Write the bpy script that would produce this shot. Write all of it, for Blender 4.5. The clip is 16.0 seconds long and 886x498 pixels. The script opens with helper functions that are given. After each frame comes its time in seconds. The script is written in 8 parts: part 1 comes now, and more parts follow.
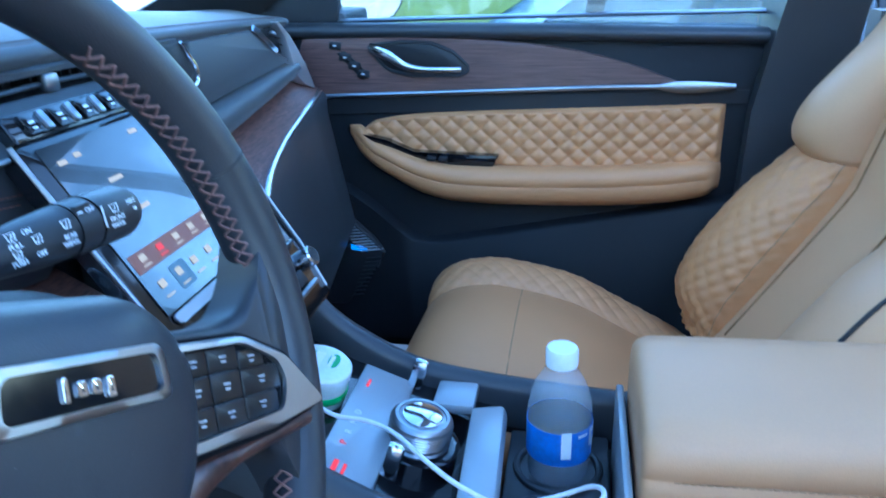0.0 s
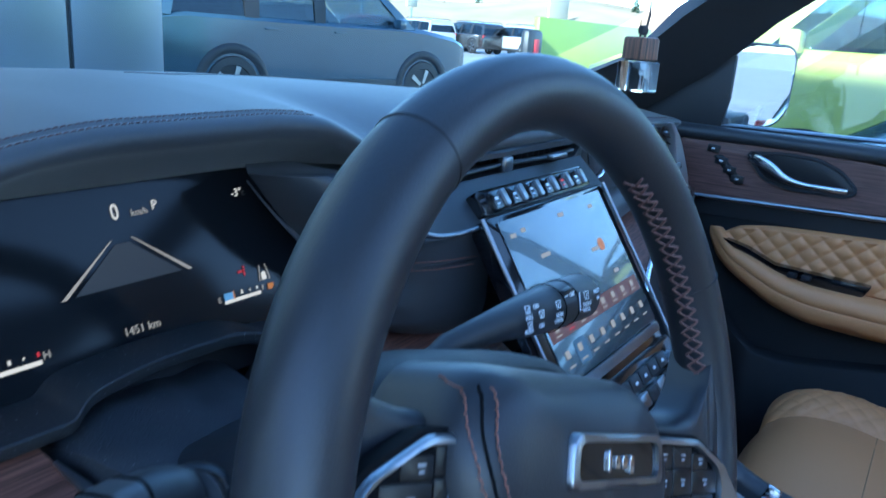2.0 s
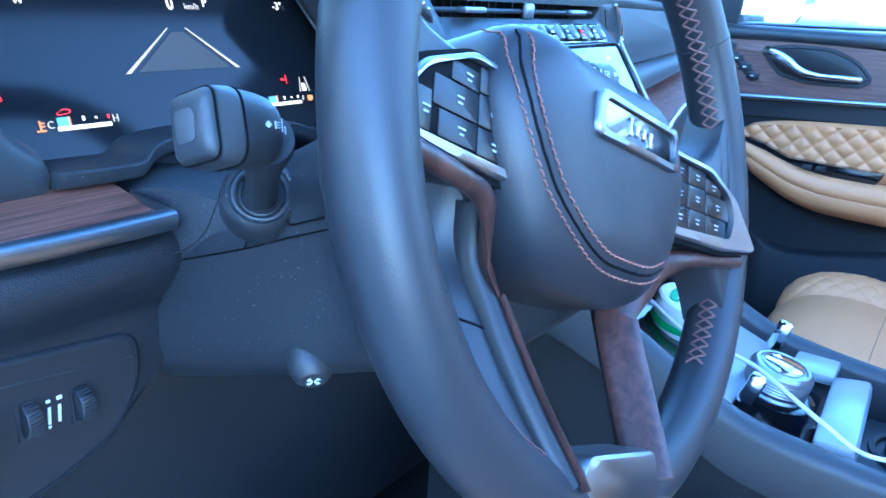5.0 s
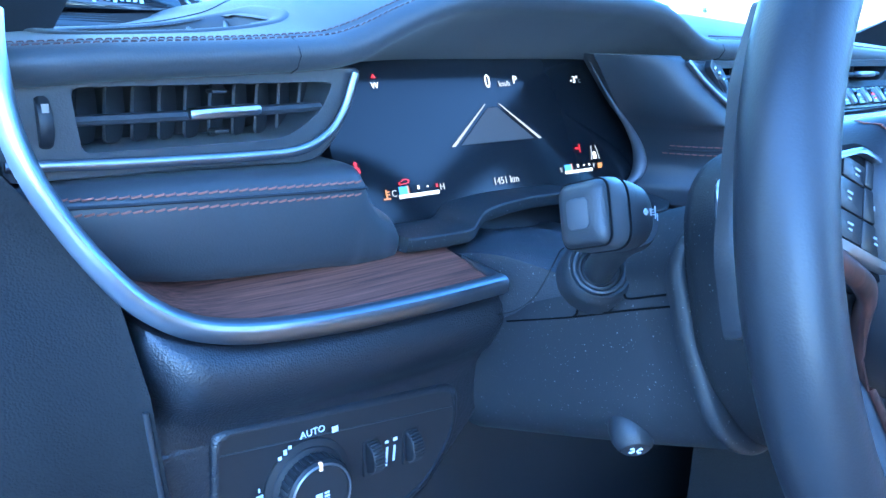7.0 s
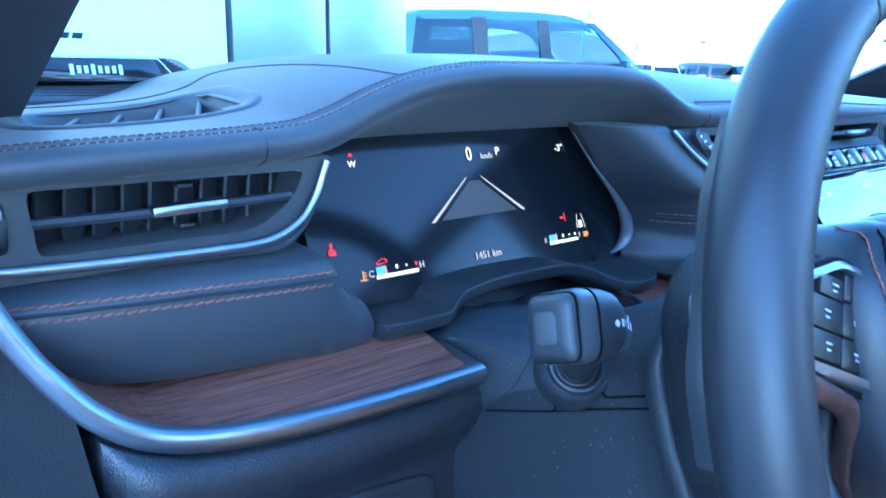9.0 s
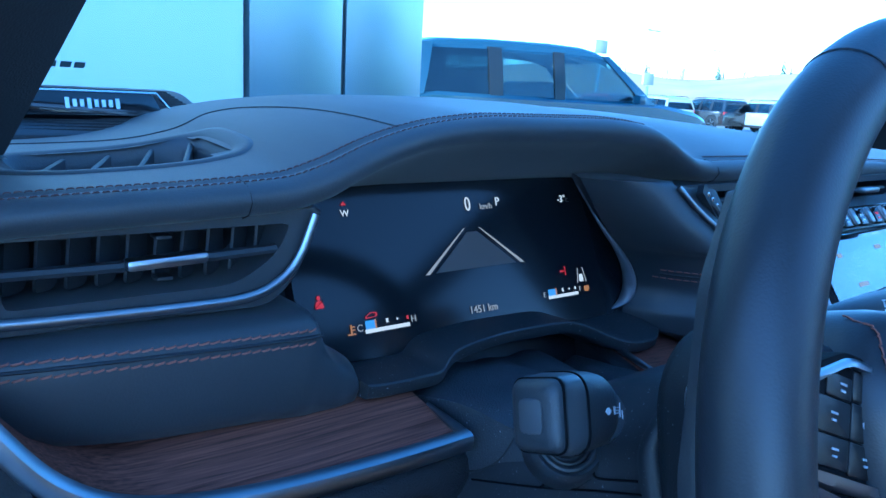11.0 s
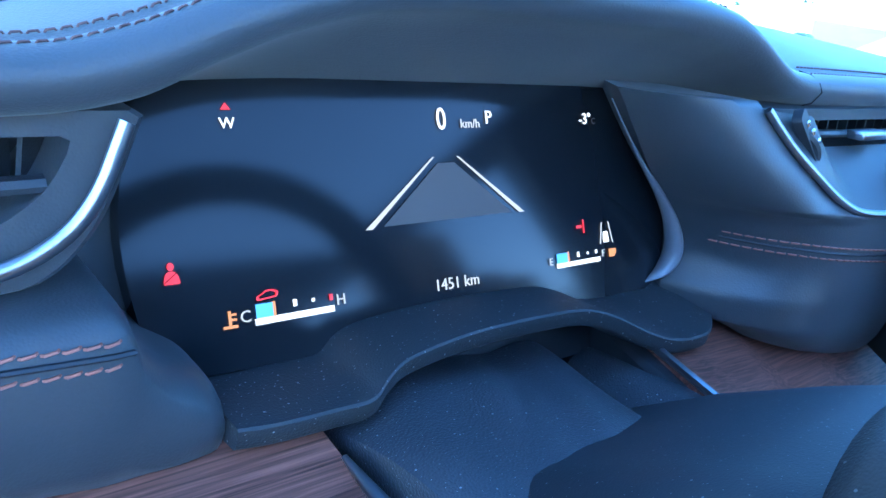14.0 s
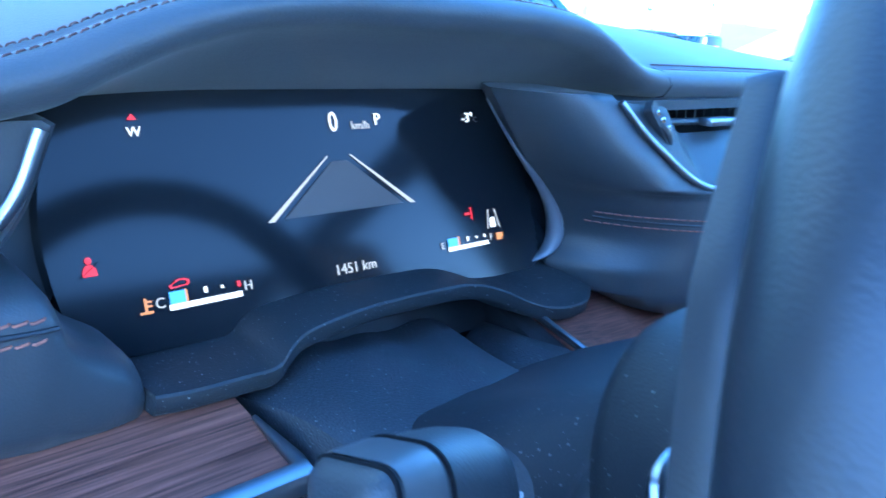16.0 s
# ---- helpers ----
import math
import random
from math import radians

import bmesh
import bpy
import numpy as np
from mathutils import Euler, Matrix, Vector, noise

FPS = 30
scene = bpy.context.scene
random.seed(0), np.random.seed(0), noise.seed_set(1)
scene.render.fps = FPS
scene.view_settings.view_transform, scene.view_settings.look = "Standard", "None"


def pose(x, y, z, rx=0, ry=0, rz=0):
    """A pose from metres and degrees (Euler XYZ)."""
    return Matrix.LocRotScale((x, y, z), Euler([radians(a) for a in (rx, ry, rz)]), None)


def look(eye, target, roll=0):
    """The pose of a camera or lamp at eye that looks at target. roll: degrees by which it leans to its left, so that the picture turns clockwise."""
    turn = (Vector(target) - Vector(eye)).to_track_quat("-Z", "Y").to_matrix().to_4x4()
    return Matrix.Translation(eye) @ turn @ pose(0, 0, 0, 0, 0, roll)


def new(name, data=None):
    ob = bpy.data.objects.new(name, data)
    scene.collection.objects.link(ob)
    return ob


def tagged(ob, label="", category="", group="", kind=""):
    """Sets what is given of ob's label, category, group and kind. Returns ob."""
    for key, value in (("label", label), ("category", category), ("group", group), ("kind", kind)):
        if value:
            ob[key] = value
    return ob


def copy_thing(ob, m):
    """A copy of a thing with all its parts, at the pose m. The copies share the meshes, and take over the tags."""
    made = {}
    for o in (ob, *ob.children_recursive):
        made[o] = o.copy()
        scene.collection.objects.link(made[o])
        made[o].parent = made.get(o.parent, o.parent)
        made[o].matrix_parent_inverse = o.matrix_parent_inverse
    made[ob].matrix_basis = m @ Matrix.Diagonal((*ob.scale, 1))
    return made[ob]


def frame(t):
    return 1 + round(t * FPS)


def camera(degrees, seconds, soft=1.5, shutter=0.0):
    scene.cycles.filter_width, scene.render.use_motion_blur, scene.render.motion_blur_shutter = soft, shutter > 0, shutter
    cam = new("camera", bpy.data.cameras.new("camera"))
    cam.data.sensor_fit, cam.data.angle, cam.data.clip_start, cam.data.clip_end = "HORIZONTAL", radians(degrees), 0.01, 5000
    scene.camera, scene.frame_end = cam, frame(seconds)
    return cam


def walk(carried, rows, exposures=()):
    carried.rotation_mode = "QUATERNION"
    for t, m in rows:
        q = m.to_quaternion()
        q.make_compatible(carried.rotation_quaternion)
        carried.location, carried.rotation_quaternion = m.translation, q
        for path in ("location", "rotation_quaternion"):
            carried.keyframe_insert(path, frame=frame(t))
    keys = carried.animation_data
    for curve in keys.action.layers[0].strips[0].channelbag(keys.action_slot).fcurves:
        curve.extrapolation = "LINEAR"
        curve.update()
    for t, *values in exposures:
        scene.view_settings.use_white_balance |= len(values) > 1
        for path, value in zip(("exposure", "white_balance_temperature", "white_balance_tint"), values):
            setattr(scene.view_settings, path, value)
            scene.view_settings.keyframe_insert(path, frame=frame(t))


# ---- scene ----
cam = camera(60.7, 16.0, shutter=0.4)
PATH = [
    (0, (-0.566, 0.482, 1.2), (1.272, 0.821, 0.486), -1.2),
    (0.5, (-0.58, 0.488, 1.238), (1.256, 0.955, 0.597), 0.4),
    (1, (-0.529, 0.564, 1.24), (1.242, 1.291, 0.658), 1.7),
    (1.5, (-0.595, 0.565, 1.247), (1.062, 1.545, 0.705), 3.2),
    (2, (-0.648, 0.558, 1.236), (0.957, 1.613, 0.677), 4.1),
    (2.5, (-0.695, 0.536, 1.175), (0.915, 1.519, 0.511), 3.7),
    (3, (-0.715, 0.524, 1.128), (0.912, 1.447, 0.419), 3.1),
    (3.2, (-0.713, 0.517, 1.129), (0.912, 1.447, 0.426), 2.7),
    (5.3, (-0.717, 0.518, 1.12), (0.82, 1.638, 0.502), 3.1),
    (5.5, (-0.72, 0.527, 1.12), (0.789, 1.69, 0.513), 3.0),
    (6, (-0.744, 0.548, 1.133), (0.66, 1.85, 0.556), 2.6),
    (6.5, (-0.777, 0.566, 1.141), (0.521, 1.983, 0.586), 2.0),
    (7, (-0.778, 0.561, 1.139), (0.46, 2.035, 0.598), 1.3),
    (7.5, (-0.777, 0.556, 1.139), (0.448, 2.044, 0.607), 0.8),
    (8, (-0.773, 0.553, 1.142), (0.473, 2.026, 0.615), 0.7),
    (8.5, (-0.763, 0.553, 1.147), (0.489, 2.03, 0.647), 0.7),
    (9, (-0.753, 0.567, 1.17), (0.492, 2.061, 0.704), 1.0),
    (9.2, (-0.75, 0.574, 1.172), (0.496, 2.074, 0.725), 1.1),
    (11.3, (-0.731, 0.58, 1.186), (0.509, 2.101, 0.798), 3.2),
    (11.5, (-0.73, 0.588, 1.185), (0.518, 2.109, 0.824), 3.1),
    (12, (-0.688, 0.62, 1.192), (0.558, 2.143, 0.833), 3.9),
    (12.5, (-0.626, 0.673, 1.189), (0.613, 2.187, 0.774), 4.6),
    (13, (-0.598, 0.714, 1.164), (0.621, 2.21, 0.637), 5.6),
    (13.5, (-0.592, 0.718, 1.161), (0.622, 2.191, 0.565), 6.1),
    (14, (-0.592, 0.718, 1.158), (0.622, 2.184, 0.545), 6.2),
    (14.5, (-0.592, 0.714, 1.161), (0.633, 2.176, 0.561), 6.1),
    (15, (-0.591, 0.706, 1.161), (0.652, 2.156, 0.567), 5.8),
    (15.5, (-0.597, 0.696, 1.164), (0.666, 2.128, 0.568), 5.3),
    (16, (-0.606, 0.669, 1.16), (0.741, 2.034, 0.592), 4.3),
]
# ---------- camera and light ----------
EXPO = [(0.0, 3.66, 5150, 6), (0.5, 3.62, 5150, 6), (1.0, 3.35, 5200, 5), (1.5, 3.40, 5250, 5), (2.0, 2.80, 5250, 8), (2.3, 2.95, 5300, 8), (2.5, 3.30, 5300, 8), (3.0, 4.25, 5200, 8), (5.5, 4.62, 4650, 8), (6.0, 4.70, 4600, 8), (7.0, 4.45, 4500, 8), (8.5, 4.42, 4450, 8), (9.2, 3.90, 4650, 9), (11.4, 2.62, 4200, 4), (12.0, 2.22, 4200, 3), (12.5, 1.65, 4200, 3), (13.2, 2.9, 4250, 5), (14.0, 4.25, 4550, 8), (15.0, 4.58, 4450, 8), (16.0, 4.28, 4450, 8)]
walk(cam, [(t, look(eye, target, roll)) for t, eye, target, roll in PATH], EXPO)

world = bpy.data.worlds.new("sky")
scene.world = world
world.use_nodes = True
SUN_EL, SUN_AZ = 19.0, 262.0  # height and compass bearing from +y, clockwise
wt = world.node_tree
sky = wt.nodes.new("ShaderNodeTexSky")
sky.sky_type, sky.sun_disc = "NISHITA", False
sky.sun_elevation, sky.sun_rotation = radians(SUN_EL), radians(SUN_AZ)
sky.altitude, sky.air_density, sky.dust_density, sky.ozone_density = 600, 0.9, 0.05, 1.5
wt.links.new(sky.outputs[0], wt.nodes["Background"].inputs[0])
wt.nodes["Background"].inputs[1].default_value = 0.15
lamp = bpy.data.lights.new("sun", "SUN")
lamp.energy, lamp.angle, lamp.color = 3.2, radians(0.5), (1.0, 0.93, 0.82)
sun = new("sun", lamp)
sa, se = radians(SUN_AZ), radians(SUN_EL)
sun.matrix_world = look((0, 0, 0), (-math.sin(sa) * math.cos(se), -math.cos(sa) * math.cos(se), -math.sin(se)))

# ---------- materials ----------


def mat(name, color, rough=0.5, metal=0.0, grain=None, bump=0.0, vary=0.12, stain=8.0, spec=0.5, coat=0.0, scratch=0.0, dust=0.0, sheen=0.0):
    """Principled material with two scales of variation. grain: bump scale per metre."""
    m = bpy.data.materials.new(name)
    m.use_nodes = True
    t = m.node_tree
    b = t.nodes["Principled BSDF"]
    b.inputs["Metallic"].default_value = metal
    b.inputs["Specular IOR Level"].default_value = spec
    b.inputs["Coat Weight"].default_value = coat
    b.inputs["Sheen Weight"].default_value, b.inputs["Sheen Roughness"].default_value = sheen, 0.4
    geo = t.nodes.new("ShaderNodeTexCoord")
    n1 = t.nodes.new("ShaderNodeTexNoise")
    n1.inputs["Scale"].default_value, n1.inputs["Detail"].default_value = stain, 6
    n2 = t.nodes.new("ShaderNodeTexNoise")
    n2.inputs["Scale"].default_value, n2.inputs["Detail"].default_value = (grain or 400) * 0.5, 3
    for n in (n1, n2):
        t.links.new(geo.outputs["Object"], n.inputs["Vector"])
    mix = t.nodes.new("ShaderNodeMath")
    mix.operation = "MULTIPLY_ADD"
    t.links.new(n1.outputs[0], mix.inputs[0])
    mix.inputs[1].default_value = 0.7
    m2 = t.nodes.new("ShaderNodeMath")
    m2.operation = "MULTIPLY"
    t.links.new(n2.outputs[0], m2.inputs[0])
    m2.inputs[1].default_value = 0.3
    t.links.new(m2.outputs[0], mix.inputs[2])
    ramp = t.nodes.new("ShaderNodeValToRGB")
    ramp.color_ramp.elements[0].position, ramp.color_ramp.elements[1].position = 0.3, 0.7
    ramp.color_ramp.elements[0].color = (*[c * (1 - vary) for c in color], 1)
    ramp.color_ramp.elements[1].color = (*[min(1, c * (1 + vary)) for c in color], 1)
    t.links.new(mix.outputs[0], ramp.inputs[0])
    col_out = ramp.outputs[0]
    if dust:
        # scattered pale specks of dust at two sizes
        for sc, rad in ((190, 0.10), (450, 0.115)):
            vo = t.nodes.new("ShaderNodeTexVoronoi")
            vo.inputs["Scale"].default_value = sc
            t.links.new(geo.outputs["Object"], vo.inputs["Vector"])
            lt = t.nodes.new("ShaderNodeMapRange")
            lt.inputs[1].default_value, lt.inputs[2].default_value = rad * 0.6, rad
            lt.inputs[3].default_value, lt.inputs[4].default_value = dust, 0.0
            t.links.new(vo.outputs["Distance"], lt.inputs[0])
            mx = t.nodes.new("ShaderNodeMix")
            mx.data_type = "RGBA"
            t.links.new(lt.outputs[0], mx.inputs["Factor"])
            t.links.new(col_out, mx.inputs["A"])
            mx.inputs["B"].default_value = (0.42, 0.42, 0.42, 1)
            col_out = mx.outputs["Result"]
    t.links.new(col_out, b.inputs["Base Color"])
    rr = t.nodes.new("ShaderNodeMapRange")
    t.links.new(mix.outputs[0], rr.inputs[0])
    rr.inputs[1].default_value, rr.inputs[2].default_value = 0.25, 0.75
    rr.inputs[3].default_value, rr.inputs[4].default_value = max(0.01, rough - min(0.06, vary) - scratch), min(1, rough + min(0.06, vary) + scratch)
    t.links.new(rr.outputs[0], b.inputs["Roughness"])
    if grain and bump:
        v = t.nodes.new("ShaderNodeTexVoronoi")
        v.feature = "SMOOTH_F1"
        v.inputs["Scale"].default_value = grain
        t.links.new(geo.outputs["Object"], v.inputs["Vector"])
        bp = t.nodes.new("ShaderNodeBump")
        bp.inputs["Strength"].default_value, bp.inputs["Distance"].default_value = bump, 0.001
        t.links.new(v.outputs["Distance"], bp.inputs["Height"])
        t.links.new(bp.outputs[0], b.inputs["Normal"])
    return m


def wood_mat(name, dark, light, axis=0, rough=0.42, fine=420):
    m = bpy.data.materials.new(name)
    m.use_nodes = True
    t = m.node_tree
    b = t.nodes["Principled BSDF"]
    co = t.nodes.new("ShaderNodeTexCoord")
    mp = t.nodes.new("ShaderNodeMapping")
    mp.inputs["Scale"].default_value = [13 if i == axis else fine for i in range(3)]
    t.links.new(co.outputs["Object"], mp.inputs["Vector"])
    n1 = t.nodes.new("ShaderNodeTexNoise")
    n1.inputs["Scale"].default_value, n1.inputs["Detail"].default_value, n1.inputs["Distortion"].default_value = 1.0, 5, 0.6
    t.links.new(mp.outputs[0], n1.inputs["Vector"])
    ramp = t.nodes.new("ShaderNodeValToRGB")
    e = ramp.color_ramp.elements
    e[0].position, e[1].position = 0.32, 0.68
    e[0].color, e[1].color = (*dark, 1), (*light, 1)
    t.links.new(n1.outputs[0], ramp.inputs[0])
    t.links.new(ramp.outputs[0], b.inputs["Base Color"])
    b.inputs["Roughness"].default_value = rough
    bp = t.nodes.new("ShaderNodeBump")
    bp.inputs["Strength"].default_value, bp.inputs["Distance"].default_value = 0.25, 0.0006
    t.links.new(n1.outputs[0], bp.inputs["Height"])
    t.links.new(bp.outputs[0], b.inputs["Normal"])
    return m


def glow(name, color, power):
    m = bpy.data.materials.new(name)
    m.use_nodes = True
    b = m.node_tree.nodes["Principled BSDF"]
    b.inputs["Base Color"].default_value = (0.02, 0.02, 0.02, 1)
    b.inputs["Emission Color"].default_value, b.inputs["Emission Strength"].default_value = (*color, 1), power
    return m


def glass(name, color=(1, 1, 1), rough=0.0, ior=1.45):
    m = bpy.data.materials.new(name)
    m.use_nodes = True
    b = m.node_tree.nodes["Principled BSDF"]
    b.inputs["Base Color"].default_value, b.inputs["Roughness"].default_value = (*color, 1), rough
    b.inputs["Transmission Weight"].default_value, b.inputs["IOR"].default_value = 1.0, ior
    return m




def thin_glass(name, color, gloss=0.06):
    """A pane so thin that nothing shifts behind it, with a faint mirror gloss."""
    m = bpy.data.materials.new(name)
    m.use_nodes = True
    t = m.node_tree
    t.nodes.remove(t.nodes["Principled BSDF"])
    a, b, x = t.nodes.new("ShaderNodeBsdfTransparent"), t.nodes.new("ShaderNodeBsdfGlossy"), t.nodes.new("ShaderNodeMixShader")
    a.inputs[0].default_value, b.inputs["Roughness"].default_value, x.inputs[0].default_value = (*color, 1), 0.02, gloss
    t.links.new(a.outputs[0], x.inputs[1])
    t.links.new(b.outputs[0], x.inputs[2])
    t.links.new(x.outputs[0], t.nodes["Material Output"].inputs[0])
    return m




def pale_clear(name, color, amount, rough):
    """Thin plastic: part clear, part pale surface that stands in for highlights."""
    m = bpy.data.materials.new(name)
    m.use_nodes = True
    t = m.node_tree
    b = t.nodes["Principled BSDF"]
    b.inputs["Base Color"].default_value, b.inputs["Roughness"].default_value = (*color, 1), rough
    a, x = t.nodes.new("ShaderNodeBsdfTransparent"), t.nodes.new("ShaderNodeMixShader")
    x.inputs[0].default_value = amount
    t.links.new(a.outputs[0], x.inputs[1])
    t.links.new(b.outputs[0], x.inputs[2])
    t.links.new(x.outputs[0], t.nodes["Material Output"].inputs[0])
    return m


LEATHER = mat("black_leather", (0.034, 0.036, 0.040), 0.42, grain=1100, bump=0.08, vary=0.15, stain=6, sheen=0.05)
PAD_LEATHER = mat("matt_pad_leather", (0.050, 0.052, 0.056), 0.52, grain=1100, bump=0.12, vary=0.12, stain=6, spec=0.42, sheen=0.10)
LEATHER_GRAIN = mat("black_grained_vinyl", (0.016, 0.017, 0.021), 0.38, grain=1000, bump=0.42, vary=0.2, spec=0.6)
WHEEL_LEATHER = mat("wheel_leather", (0.018, 0.019, 0.023), 0.42, grain=1200, bump=0.08, vary=0.2, stain=14)
DUSTY = mat("dusty_black_plastic", (0.025, 0.0265, 0.029), 0.52, grain=1300, bump=0.2, dust=0.65, spec=0.3)
SHROUD = mat("shroud_plastic", (0.021, 0.0225, 0.026), 0.48, grain=1300, bump=0.08, dust=0.4)
DUSTY_GRAIN = mat("dusty_grained_vinyl", (0.042, 0.044, 0.050), 0.44, grain=1000, bump=0.4, dust=0.8)
PLASTIC = mat("black_plastic", (0.026, 0.0275, 0.031), 0.45, grain=1500, bump=0.15)
END_PLASTIC = mat("end_plastic", (0.007, 0.0075, 0.009), 0.62, grain=900, bump=0.3, spec=0.2)
DOOR_PLASTIC = mat("door_plastic", (0.0075, 0.008, 0.0095), 0.6, grain=900, bump=0.3, spec=0.3)
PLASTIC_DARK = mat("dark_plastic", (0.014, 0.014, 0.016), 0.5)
GAP = mat("shadow_gap", (0.004, 0.004, 0.005), 0.8, spec=0.1)
HUB_BACK = mat("hub_back_plastic", (0.016, 0.017, 0.019), 0.55, grain=1500, bump=0.15, dust=0.25, spec=0.3)
GLOSS = mat("piano_black", (0.006, 0.006, 0.007), 0.12, vary=0.1, coat=0.3)
SATIN = mat("satin_chrome", (0.33, 0.34, 0.36), 0.32, 1.0, vary=0.03, stain=40)
SATIN_BRIGHT = mat("bright_satin_chrome", (0.62, 0.63, 0.65), 0.22, 1.0, vary=0.02)
CHROME = mat("bright_chrome", (0.78, 0.78, 0.8), 0.12, 1.0, vary=0.01)
TAN = mat("tan_leather", (0.56, 0.255, 0.100), 0.5, grain=800, bump=0.12, vary=0.07, stain=5)
# the same tan, with the light on backrests and armrest put into the colour
TAN_LIT = mat("lit_tan_leather", (0.575, 0.317, 0.162), 0.46, grain=800, bump=0.12, vary=0.06, stain=5)
STITCH = mat("copper_thread", (0.23, 0.088, 0.058), 0.65)
STITCH_DARK = mat("brown_thread", (0.095, 0.045, 0.038), 0.7)
RIM_THREAD = mat("rim_thread", (0.13, 0.066, 0.056), 0.75)
WOOD = wood_mat("open_pore_walnut", (0.045, 0.018, 0.012), (0.25, 0.108, 0.074), rough=0.36, fine=620)
WOOD_DOOR = wood_mat("door_walnut", (0.075, 0.038, 0.032), (0.19, 0.098, 0.08), axis=1)
WOOD_DARK = wood_mat("dark_walnut", (0.022, 0.010, 0.008), (0.075, 0.031, 0.023), axis=2, fine=170, rough=0.34)
CARPET = mat("black_carpet", (0.012, 0.012, 0.013), 0.95, grain=700, bump=0.6)
HEADLINER = mat("grey_headliner", (0.30, 0.30, 0.31), 0.9, grain=600, bump=0.2)
PILLAR = mat("dark_pillar_cloth", (0.02, 0.02, 0.023), 0.8, grain=900, bump=0.2)
GLASS = thin_glass("window_glass", (0.57, 0.71, 0.75), 0.05)
SCREEN = mat("dark_screen_glass", (0.006, 0.0065, 0.008), 0.20, vary=0.02, spec=0.9, coat=1.0)
CLUSTER_GLASS = mat("matte_screen_glass", (0.008, 0.009, 0.011), 0.10, vary=0.02, spec=0.20)
WHITE_GLOW = glow("white_digits", (1.0, 0.88, 0.7), 0.12)
GREY_GLOW = glow("grey_lines", (1.0, 0.86, 0.68), 0.055)
DIM_GLOW = glow("dim_grey_field", (1.0, 0.9, 0.8), 0.0026)
RED_GLOW = glow("red_warning", (1.0, 0.012, 0.006), 0.085)
BLUE_GLOW = glow("blue_bar", (0.15, 0.38, 0.65), 0.12)
ORANGE_GLOW = glow("orange_mark", (1.0, 0.35, 0.06), 0.07)

# ---------- mesh helpers ----------


def thing(name, label, category, at=(0, 0, 0), group="", kind=""):
    ob = new(name)
    ob.location = at
    ob.empty_display_size = 0.02
    bpy.context.view_layer.update()
    return tagged(ob, label, category, group, kind)


def part(name, bm, material, parent=None, label="", smooth=35, kind=""):
    """Links a bmesh, given in world metres, as one mesh object under its thing; a list gives several parts."""
    if isinstance(bm, list):
        return [part(name, b, material, parent, label, smooth, kind) for b in bm][0]
    me = bpy.data.meshes.new(name)
    bmesh.ops.recalc_face_normals(bm, faces=bm.faces)
    bm.to_mesh(me)
    bm.free()
    me.materials.append(material)
    if smooth:
        me.polygons.foreach_set("use_smooth", [True] * len(me.polygons))
        me.set_sharp_from_angle(angle=radians(smooth))
    ob = new(name, me)
    if parent is not None:
        ob.parent = parent
        if parent.parent is None and parent.data is None:
            ob.matrix_parent_inverse = Matrix.Translation(-parent.location)
    return tagged(ob, label, kind=kind)


def solo(name, bm, material, label, category, kind="", smooth=35, group=""):
    return tagged(part(name, bm, material, None, label, smooth), label, category, group, kind)


def loft(rings, closed=True, cap=True, bm=None):
    """Skin through rings of equally many points."""
    bm = bm or bmesh.new()
    rows = [[bm.verts.new(p) for p in r] for r in rings]
    n = len(rings[0])
    for a, b in zip(rows, rows[1:]):
        for i in range(n if closed else n - 1):
            j = (i + 1) % n
            bm.faces.new((a[i], a[j], b[j], b[i]))
    if cap and closed:
        bm.faces.new(rows[0][::-1])
        bm.faces.new(rows[-1])
    return bm


def spline(pts, n):
    """n points on a smooth curve through pts, evenly by parameter."""
    p = [Vector(q) for q in pts]
    p = [2 * p[0] - p[1]] + p + [2 * p[-1] - p[-2]]
    out, k = [], len(pts) - 1
    for i in range(n):
        u = i / (n - 1) * k
        s = min(int(u), k - 1)
        f = u - s
        a, b, c, d = p[s:s + 4]
        out.append(0.5 * (2 * b + (c - a) * f + (2 * a - 5 * b + 4 * c - d) * f * f + (3 * b - a - 3 * c + d) * f ** 3))
    return out


def even(pts, step):
    """Points at even steps along a polyline, with tangents."""
    out, left = [], 0.0
    for a, b in zip(pts, pts[1:]):
        d = (b - a).length
        if d < 1e-9:
            continue
        s = left
        while s < d:
            out.append((a + (b - a) * (s / d), (b - a) / d))
            s += step
        left = s - d
    return out


def tube(pts, ra, rb=None, up=(0, 0, 1), seg=12, closed=False, bm=None, cap=True):
    """A bar of oval section along pts; ra lies across up, rb along it. Radii may be lists."""
    bm = bm or bmesh.new()
    pts = [Vector(p) for p in pts]
    n = len(pts)
    rings = []
    for i, p in enumerate(pts):
        a = pts[(i - 1) % n] if closed or i else p
        b = pts[(i + 1) % n] if closed or i < n - 1 else p
        t = (b - a).normalized()
        w = Vector(up[i] if isinstance(up, list) else up)
        side = t.cross(w).normalized()
        top = side.cross(t)
        x = ra[i] if isinstance(ra, (list, tuple)) else ra
        y = (rb[i] if isinstance(rb, (list, tuple)) else rb) if rb is not None else x
        rings.append([p + side * math.cos(k * 2 * math.pi / seg) * x + top * math.sin(k * 2 * math.pi / seg) * y for k in range(seg)])
    if closed:
        rings.append(rings[0])
        loft(rings, True, False, bm)
        bmesh.ops.remove_doubles(bm, verts=bm.verts, dist=1e-6)
        return bm
    return loft(rings, True, cap, bm)


